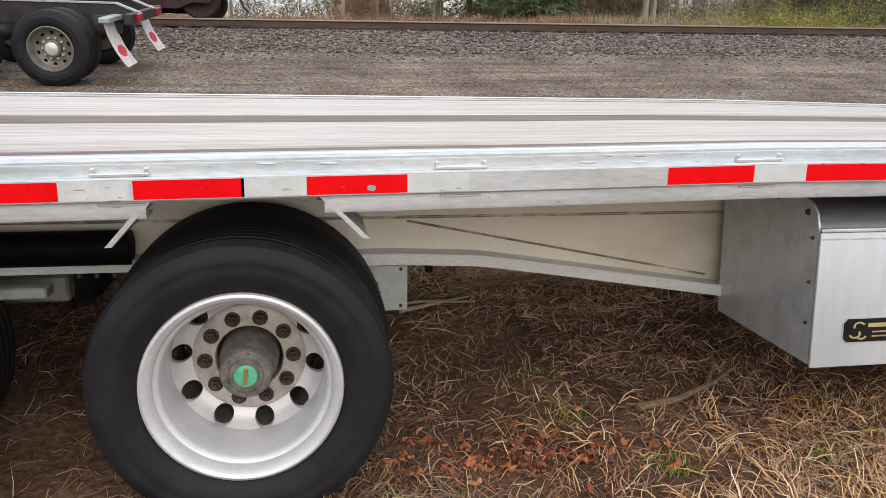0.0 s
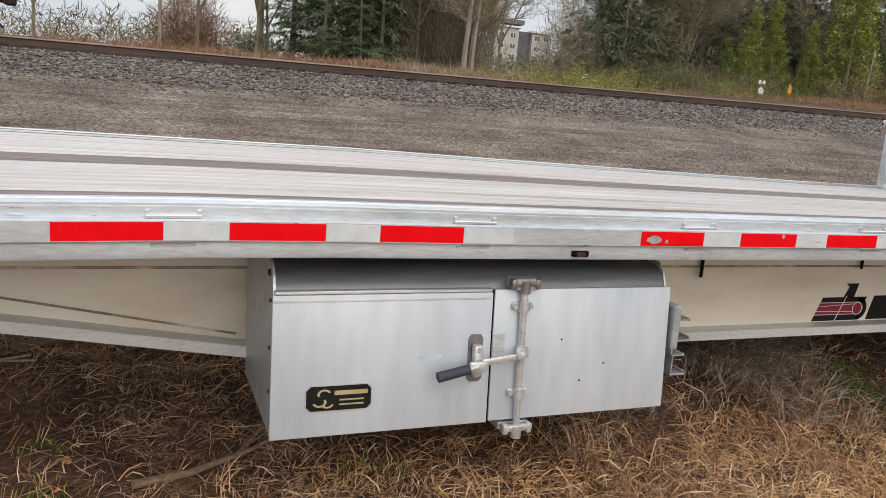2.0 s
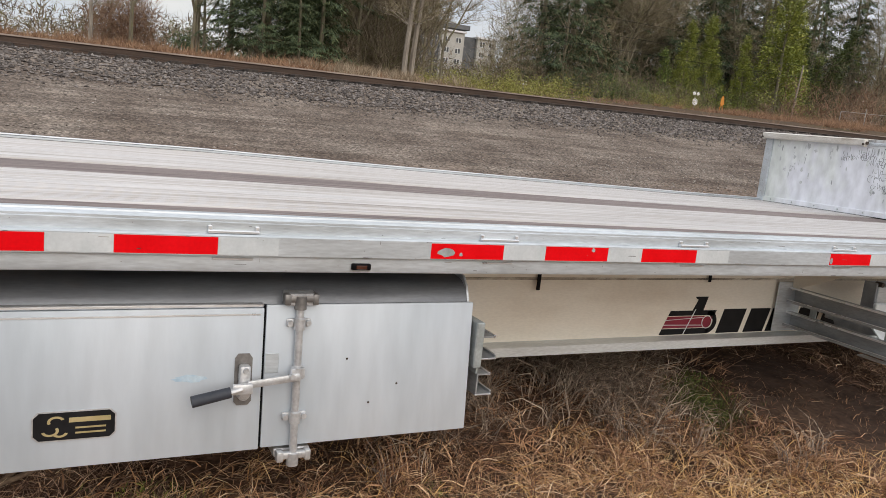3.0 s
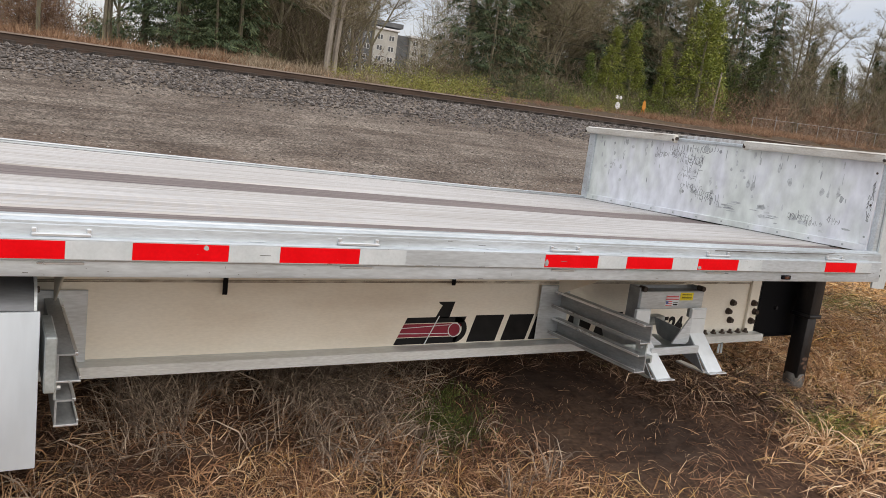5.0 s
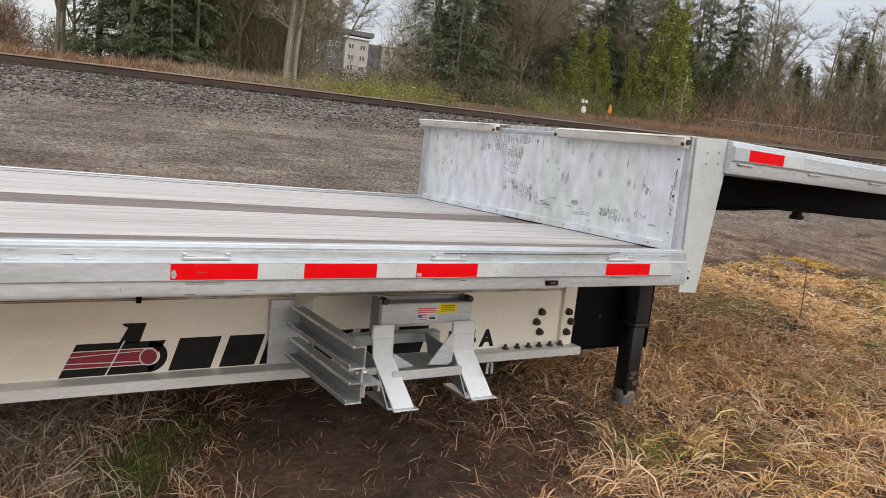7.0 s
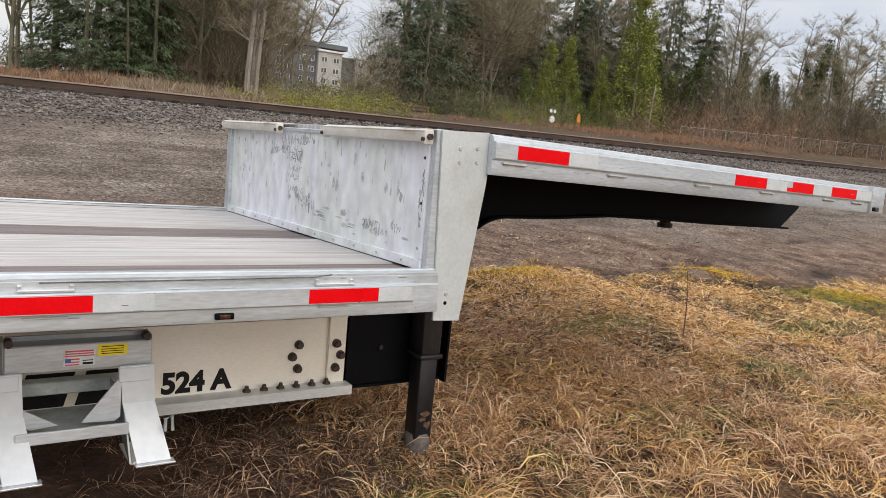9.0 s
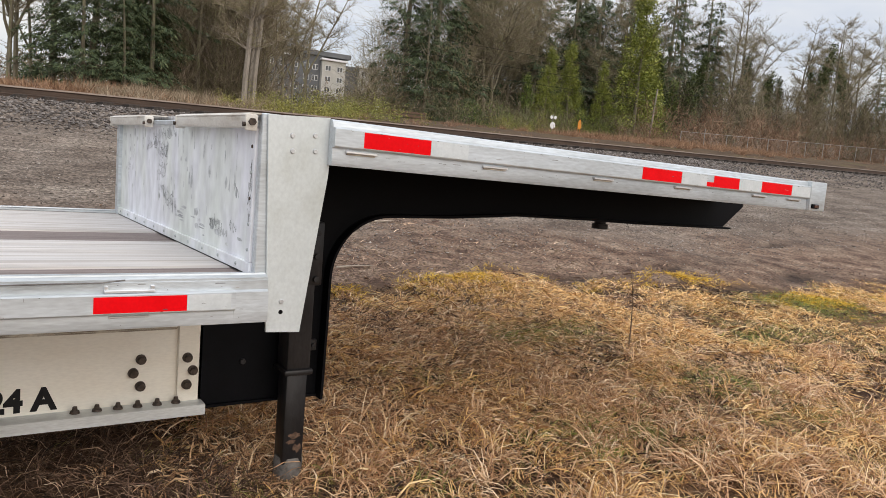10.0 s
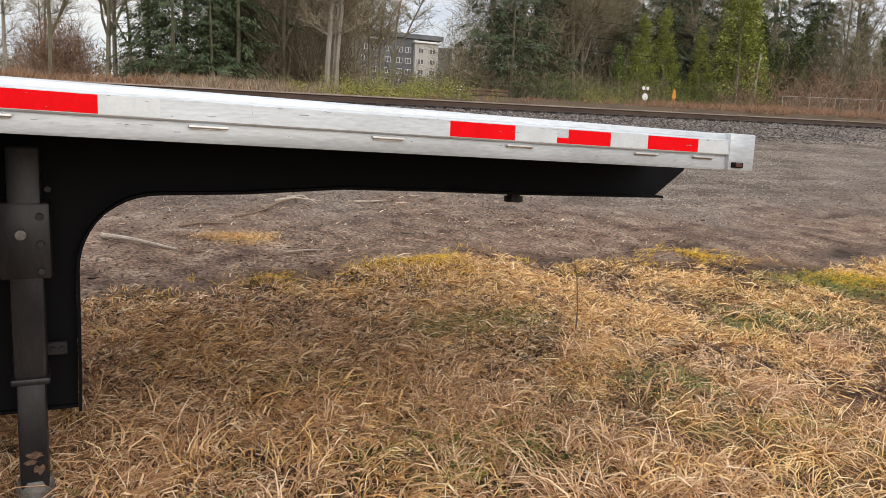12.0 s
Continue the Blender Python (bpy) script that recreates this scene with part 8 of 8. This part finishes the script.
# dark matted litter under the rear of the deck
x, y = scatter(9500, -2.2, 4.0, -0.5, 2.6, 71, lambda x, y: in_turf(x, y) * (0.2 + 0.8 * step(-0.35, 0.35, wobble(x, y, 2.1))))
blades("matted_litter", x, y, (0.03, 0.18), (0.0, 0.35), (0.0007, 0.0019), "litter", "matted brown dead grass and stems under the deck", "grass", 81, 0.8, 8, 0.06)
x, y = scatter(420, -2.2, 4.0, -0.5, 2.2, 72)
blades("pale_stems", x, y, (0.06, 0.28), (0.0, 0.4), (0.0007, 0.0018), "pink_straw", "pale dry stems lying on the litter", "grass", 82, 0.8, 3, 0.09)
# pale blades put the light beyond the deck into the colour
x, y = scatter(3800, 0.0, 3.4, 1.55, 3.7, 95, lambda x, y: 0.3 + 0.7 * step(-0.3, 0.4, wobble(x, y, 1.8)))
blades("sunlit_far_straw", x, y, (0.06, 0.22), (0.0, 0.8), (0.0014, 0.0034), "pink_straw", "pale straw standing for the light beyond the deck", "grass", 96, 1.2, 7, 0.05)
moss_spots = [(5.02, 0.70, 0.22, 0.30), (5.20, 0.95, 0.18, 0.12), (4.92, 0.45, 0.14, 0.14)]


def worn(x, y):
    """How much tall grass is left: none on the trodden earth, little on the moss."""
    return (1 - bare_dirt(x, y)) * (1 - 0.92 * np.clip(at_spots(x, y, moss_spots) * 1.6, 0, 1))


# long grey grass hanging along the beam's shade
x, y = scatter(1050, 3.3, 5.3, 0.55, 2.0, 73, lambda x, y: worn(x, y) * clumped(x, y))
blades("long_grey_grass", x, y, (0.18, 0.36), (1.0, 1.5), (0.0014, 0.0032), "grey_grass", "long drooping grey-brown grass under the beam", "grass", 83, 2.3, 18, 0.03, 3)
x, y = scatter(520, 3.0, 6.0, -0.2, 0.9, 49, lambda x, y: worn(x, y) * clumped(x, y))
blades("curled_tufts", x, y, (0.12, 0.26), (0.7, 1.4), (0.0012, 0.0028), "dull_grass", "curled brown grass tufts at the trailer's side", "grass", 50, 2.2, 15, 0.03, 3)
x, y = scatter(3600, 3.2, 6.2, -0.4, 1.6, 74, lambda x, y: worn(x, y) * clumped(x, y))
blades("mixed_dry_grass", x, y, (0.06, 0.24), (0.1, 0.9), (0.0007, 0.0019), "dull_grass", "brown dry grass beside the trailer", "grass", 84, 1.4, 10, 0.055)
x, y = scatter(1100, 0.2, 6.0, -0.6, 0.30, 75, lambda x, y: (0.15 + 0.85 * step(1.8, 3.2, x)) * worn(x, y))
blades("sunlit_straw", x, y, (0.08, 0.22), (0.2, 1.0), (0.0008, 0.0020), "straw", "sunlit straw at the trailer's side", "grass", 85, 1.4, 9, 0.05)
# darker blades put the beam's shade into the grass colour
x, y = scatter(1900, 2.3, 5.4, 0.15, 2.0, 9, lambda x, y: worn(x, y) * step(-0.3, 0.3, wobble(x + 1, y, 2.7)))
blades("dark_side_litter", x, y, (0.05, 0.18), (0.1, 1.0), (0.0012, 0.0034), "dark_grass", "grass darkened to stand for the beam's shade", "grass", 10, 1.4, 8, 0.03)
# short moss beside the trodden patch, then thin stubble in it
x, y = scatter(9500, 4.4, 5.8, 0.1, 1.3, 19, lambda x, y: at_spots(x, y, moss_spots) * (0.25 + 0.75 * step(-0.4, 0.3, wobble(x, y, 3.1))))
blades("ground_moss", x, y, (0.012, 0.045), (0.1, 1.1), (0.0010, 0.0024), "dark_moss", "short dark green moss and grass on damp earth", "moss", 18, 1.0, 4, 0.02)
x, y = scatter(650, 4.9, 7.2, -0.3, 1.8, 76, lambda x, y: 0.3 + 0.7 * step(0.0, 0.5, wobble(x, y, 2.6)))
blades("trodden_stubble", x, y, (0.02, 0.10), (0.0, 0.4), (0.0006, 0.0015), "dull_grass", "thin trodden stubble on bare earth", "grass", 86, 0.8, 5, 0.07)
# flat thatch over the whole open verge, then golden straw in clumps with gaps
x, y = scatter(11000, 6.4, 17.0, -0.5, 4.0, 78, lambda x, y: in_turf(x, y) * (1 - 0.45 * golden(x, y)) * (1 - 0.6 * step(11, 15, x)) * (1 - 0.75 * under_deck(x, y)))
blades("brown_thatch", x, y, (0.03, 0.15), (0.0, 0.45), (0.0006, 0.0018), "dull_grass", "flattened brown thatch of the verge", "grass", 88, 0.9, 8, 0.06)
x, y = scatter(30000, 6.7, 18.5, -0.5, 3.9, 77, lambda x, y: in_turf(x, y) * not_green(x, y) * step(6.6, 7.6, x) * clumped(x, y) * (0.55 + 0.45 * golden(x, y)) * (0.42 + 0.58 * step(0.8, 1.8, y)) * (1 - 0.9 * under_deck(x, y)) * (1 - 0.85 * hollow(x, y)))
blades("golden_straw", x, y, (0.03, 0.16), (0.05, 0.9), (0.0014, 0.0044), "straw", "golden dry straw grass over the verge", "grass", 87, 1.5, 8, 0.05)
# arching clumps that lie over one way, with dark gaps between them
x, y = scatter(1500, 6.9, 13.0, -0.6, 1.25, 79, lambda x, y: in_turf(x, y) * not_green(x, y) * (1 - 0.8 * under_deck(x, y)) * step(-0.25, 0.2, wobble(x, y, 2.3) + 0.5 * wobble(x - 4, y + 1, 5.0)) * (1 - 0.8 * hollow(x, y)))
blades("tall_straw_tufts", x, y, (0.12, 0.34), (0.35, 1.25), (0.0014, 0.0042), "pink_straw", "arching pinkish-brown grass tufts", "grass", 89, 2.0, 15, 0.026, 3)
x, y = scatter(900, 7.4, 13.0, -0.6, 1.6, 34, lambda x, y: in_turf(x, y) * not_green(x, y) * (1 - under_deck(x, y)) * golden(x, y) * (1 - 0.8 * hollow(x, y)))
blades("arching_straw", x, y, (0.12, 0.30), (0.2, 1.1), (0.0014, 0.0040), "straw", "arching pale straw clumps lying over", "grass", 35, 1.9, 14, 0.028, 3)
x, y = scatter(4600, 7.2, 13.5, 0.8, 3.3, 43, lambda x, y: in_turf(x, y) * not_green(x, y) * (1 - 0.9 * under_deck(x, y)) * (1 - 0.8 * hollow(x, y)) * step(-0.25, 0.25, wobble(x, y, 2.4) + 0.5 * wobble(x - 4, y + 1, 6.0)))
blades("lying_straw_tufts", x, y, (0.08, 0.24), (0.0, 0.75), (0.0018, 0.0055), "straw", "pale straw tufts flattened over the verge", "grass", 42, 1.1, 11, 0.035)
x, y = scatter(1300, 7.3, 10.3, 0.3, 2.6, 37, lambda x, y: in_turf(x, y) * not_green(x, y) * (1 - 0.6 * under_deck(x, y)))
blades("verge_tussocks", x, y, (0.07, 0.20), (0.2, 1.1), (0.0018, 0.0048), "pink_straw", "curled pinkish grass tussocks on the verge", "grass", 36, 1.8, 14, 0.035, 3)
# torn pale and dark clumps pressed flat on the open verge, and pale ones along the trailer's side
x, y = scatter(5600, 7.5, 12.5, 0.4, 3.3, 27, lambda x, y: in_turf(x, y) * (1 - 0.85 * under_deck(x, y)) * (1 - 0.4 * step(9.8, 11, x)))
blades("torn_pale_thatch", x, y, (0.04, 0.15), (0.0, 0.7), (0.0016, 0.0052), "pink_straw", "torn pinkish grass pressed flat on the verge", "grass", 28, 1.1, 7, 0.022)
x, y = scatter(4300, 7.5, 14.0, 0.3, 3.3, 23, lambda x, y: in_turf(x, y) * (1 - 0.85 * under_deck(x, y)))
blades("damp_thatch", x, y, (0.03, 0.12), (0.1, 0.9), (0.0018, 0.0055), "dark_grass", "dark brown grass between the straw", "grass", 24, 1.1, 7, 0.026)
x, y = scatter(1500, 0.9, 4.6, -0.6, 0.9, 25, lambda x, y: (0.25 + 0.75 * step(1.2, 2.2, x)) * (1 - 0.7 * step(0.2, 0.8, y)))
blades("pale_side_thatch", x, y, (0.05, 0.20), (0.0, 0.9), (0.0010, 0.0030), "pink_straw", "pale bent grass along the trailer's side", "grass", 26, 1.2, 8, 0.03, 3)
x, y = scatter(1900, 7.6, 9.9, 0.8, 3.0, 15, lambda x, y: in_turf(x, y) * (1 - 0.9 * under_deck(x, y)))
blades("bleached_clumps", x, y, (0.05, 0.16), (0.1, 1.0), (0.0020, 0.0060), "pink_straw", "bleached broad grass clumps on the verge", "grass", 16, 1.5, 8, 0.015)
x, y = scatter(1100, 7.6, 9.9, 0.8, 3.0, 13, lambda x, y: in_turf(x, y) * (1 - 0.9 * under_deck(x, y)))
blades("rotted_clumps", x, y, (0.05, 0.13), (0.2, 1.0), (0.0022, 0.0060), "dark_grass", "dark grass clumps on the verge", "grass", 14, 1.2, 8, 0.018)
# dull and dark tangle beneath the deck: its shade put into the blade colours
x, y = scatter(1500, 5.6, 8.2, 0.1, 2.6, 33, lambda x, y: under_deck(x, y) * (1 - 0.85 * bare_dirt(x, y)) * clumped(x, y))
blades("dim_litter", x, y, (0.08, 0.26), (0.1, 1.0), (0.0008, 0.0026), "litter", "tangled grass beneath the deck, toned dull brown for its shade", "grass", 32, 1.7, 11, 0.04, 3)
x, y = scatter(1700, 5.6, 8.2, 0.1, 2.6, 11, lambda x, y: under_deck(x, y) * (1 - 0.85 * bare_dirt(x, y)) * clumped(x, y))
blades("dim_dark_litter", x, y, (0.08, 0.26), (0.1, 1.0), (0.0008, 0.0026), "dark_grass", "tangled grass beneath the deck, darkened for its shade", "grass", 12, 1.7, 11, 0.04, 3)
# green grass and moss
x, y = scatter(36000, 4.4, 18, -0.4, 4.0, 80, lambda x, y: at_spots(x, y, green) * 0.9 * step(-0.3, 0.3, wobble(x, y, 2.0)))
blades("green_grass", x, y, (0.05, 0.15), (0.2, 1.1), (0.0008, 0.0019), "green_grass", "green grass showing through the straw", "grass", 90, 1.2, 9, 0.05)
sprigs = [(1.05, 0.86, 0.08, 0.06), (1.05, 0.48, 0.08, 0.06), (0.6, -0.02, 0.12, 0.07), (1.9, 0.1, 0.12, 0.07), (1.35, 0.15, 0.1, 0.06), (2.6, 0.05, 0.12, 0.07), (3.3, 0.2, 0.12, 0.08), (0.35, 0.02, 0.08, 0.05), (2.2, 0.45, 0.12, 0.08)]
x, y = scatter(18000, 0.1, 3.6, -0.3, 1.2, 91, lambda x, y: at_spots(x, y, sprigs) * 0.5)
blades("green_sprigs", x, y, (0.02, 0.06), (0.3, 1.3), (0.0010, 0.0026), "green_grass", "small green sprigs in the litter", "grass", 92, 1.0, 3, 0.03)
mossy = [(10.75, 3.3, 0.6, 0.30), (9.55, 3.2, 0.42, 0.20), (13.3, 3.15, 0.6, 0.22), (14.6, 2.1, 0.9, 0.28), (8.14, 3.0, 0.3, 0.14), (11.6, 2.9, 0.3, 0.12), (9.9, 2.9, 0.5, 0.16)]
x, y = scatter(20000, 7.5, 18, 1.6, 4.7, 93, lambda x, y: at_spots(x, y, mossy) * 0.9 * step(-0.45, 0.1, wobble(x, y, 2.2)))
blades("yellow_moss_turf", x, y, (0.04, 0.12), (0.2, 1.1), (0.0012, 0.0026), "moss", "yellow mossy turf at the gravel's edge", "moss", 94, 1.3, 9, 0.05)
x, y = scatter(4800, 6.4, 14.5, -0.5, 2.8, 47, lambda x, y: in_turf(x, y) * (1 - 0.8 * under_deck(x, y)) * step(-0.2, 0.5, wobble(x + 5, y, 1.2)))
blades("olive_grass", x, y, (0.04, 0.14), (0.1, 0.9), (0.0009, 0.0024), "olive_grass", "olive winter grass among the straw", "grass", 48, 1.2, 8, 0.05)
# thinner grass on the near side of the trailer
x, y = scatter(2800, -2.5, 13, -4.2, -0.35, 41, lambda x, y: clumped(x, y))
blades("near_side_grass", x, y, (0.05, 0.18), (0.05, 0.8), (0.0010, 0.0024), "dull_grass", "thin brown dry grass on the near verge", "grass", 40, 1.2, 8, 0.07)
x, y = scatter(1800, 2.5, 13, -4.2, -0.35, 39, lambda x, y: clumped(x, y) * golden(x + 2, y))
blades("near_side_straw", x, y, (0.05, 0.16), (0.05, 0.9), (0.0010, 0.0024), "straw", "dry straw on the near verge", "grass", 38, 1.3, 8, 0.06)
x, y = scatter(2600, 8.6, 10.0, 4.1, 5.0, 30, lambda x, y: at_spots(x, y, [(9.28, 4.53, 0.26, 0.14), (9.3, 4.35, 0.2, 0.08)]))
blades("straw_heap", x, y, (0.03, 0.09), (0.0, 0.5), (0.0010, 0.0024), "straw", "small heap of pale straw on the earth", "straw", 31, 0.8, 6, 0.03)
# broken twigs on the bare earth
x, y = scatter(1500, 7.6, 13.5, 2.9, 6.6, 97, lambda x, y: 0.25 + 0.75 * step(-0.2, 0.5, wobble(x, y, 1.3)))
blades("earth_twigs", x, y, (0.04, 0.20), (0.0, 0.15), (0.0015, 0.0060), "litter", "broken twigs on the bare earth", "twigs", 98, 0.3, 2, 0.12)

nk = 1700
kx, ky = along(nk, 7.4, 13.0), 0.0
ky = edge_of_lot(kx) - 0.3 + np.abs(rng.normal(0, 1.3, nk))
stones("bark_chips", kx, ky, np.random.default_rng(99).uniform(0.006, 0.022, nk), "branch_dead", "chips of bark and broken stalks on the earth", "bark", 0.1)

# fallen leaves
rl = np.random.default_rng(17)
V, F = [], []
for k in range(420):
    x, y = (rl.normal(0.82, 0.27), rl.normal(0.27, 0.075)) if k < 290 else (rl.uniform(-1.2, 2.4), rl.normal(0.05, 0.22))
    if k > 408:
        x, y = rl.uniform(8.0, 11), rl.uniform(-0.2, 0.5)
    s, a, t = rl.uniform(0.009, 0.021) if k % 7 else rl.uniform(0.022, 0.036), rl.uniform(0, 6.28), rl.normal(0, 0.28, 2)
    z = float(height(x, y)) + rl.uniform(0.006, 0.018)
    i = len(V)
    lobes = 10
    for q in range(lobes):
        b = 2 * math.pi * q / lobes
        rad = s * (1.0 if q % 2 == 0 else 0.75) * rl.uniform(0.55, 1.2)
        u, v = rad * math.cos(b), rad * math.sin(b) * 0.6
        V.append((x + u * math.cos(a) - v * math.sin(a), y + u * math.sin(a) + v * math.cos(a), z + t[0] * u + t[1] * v + rl.uniform(-0.45, 0.45) * s))
    V.append((x, y, z + 0.15 * s))
    for q in range(lobes):
        F.append((i + q, i + (q + 1) % lobes, i + lobes))
strips("fallen_leaves", V, F, "leaf_dead", "stuff", "curled orange-brown fallen maple leaves", "leaves")


# fallen branches
def branch(pts, r0, label):
    bm = fresh()
    n = len(pts) - 1
    for k, (p, q) in enumerate(zip(pts, pts[1:])):
        rod(bm, (p[0], p[1], float(height(p[0], p[1])) + p[2]), (q[0], q[1], float(height(q[0], q[1])) + q[2]), r0 * (1 - 0.6 * k / n), r0 * (1 - 0.6 * (k + 1) / n), 8)
    ob = finish("fallen_branch", bm, "branch_pale" if "bleached" in label or "pale" in label else "branch_dead", None)
    return tagged(ob, label, "branch", "branches in the litter")


branch([(0.80, 1.76, 0.03), (1.05, 1.83, 0.04), (1.26, 1.88, 0.045), (1.50, 1.93, 0.05)], 0.024, "grey fallen branch lying in dead grass")
branch([(0.52, 1.55, 0.02), (0.68, 1.60, 0.02), (0.90, 1.66, 0.025)], 0.014, "thin pale fallen stick in dead grass")
branch([(1.35, 0.49, 0.02), (1.55, 0.56, 0.025), (1.78, 0.68, 0.03), (1.94, 0.79, 0.03)], 0.017, "weathered broken branch on brown litter")
branch([(1.72, 0.64, 0.03), (1.84, 0.80, 0.05), (1.88, 0.90, 0.06)], 0.012, "short forked stick on brown litter")
branch([(8.12, 4.72, 0.03), (8.35, 4.48, 0.04), (8.69, 4.17, 0.02)], 0.026, "bleached stick lying on the bare earth")
branch([(8.80, 4.95, 0.02), (9.0, 5.05, 0.02), (9.25, 5.05, 0.02)], 0.014, "grey stick on the gravel")
branch([(9.55, 3.95, 0.02), (9.75, 3.98, 0.02), (9.95, 3.97, 0.02)], 0.012, "thin pale stick on the bare earth")
branch([(0.39, 1.66, 0.02), (0.65, 1.63, 0.03), (0.93, 1.60, 0.02)], 0.012, "thin bleached stick in dead grass")
branch([(9.40, 5.36, 0.02), (9.60, 5.46, 0.03), (9.82, 5.70, 0.03)], 0.016, "brown broken stick on the bare earth")
branch([(9.75, 5.66, 0.02), (9.98, 5.92, 0.05), (10.25, 6.12, 0.04)], 0.020, "brown twig lying on a small brush heap")
branch([(9.95, 6.00, 0.04), (10.2, 6.05, 0.06), (10.52, 5.98, 0.03)], 0.018, "pale broken twig on a small brush heap")
branch([(10.15, 6.22, 0.03), (10.3, 6.10, 0.07), (10.42, 5.90, 0.03)], 0.016, "bleached twig across a small brush heap")
branch([(10.9, 6.02, 0.02), (11.1, 5.98, 0.02), (11.3, 5.99, 0.02)], 0.015, "pale stick on the gravel edge")
branch([(10.92, 1.52, 0.0), (10.93, 1.53, 0.20), (10.90, 1.52, 0.42), (10.86, 1.52, 0.58)], 0.006, "thin dead weed stalk standing in the straw")
branch([(6.72, 0.05, 0.0), (6.73, 0.05, 0.10), (6.76, 0.04, 0.20)], 0.005, "short dry weed stalk by the bare earth")
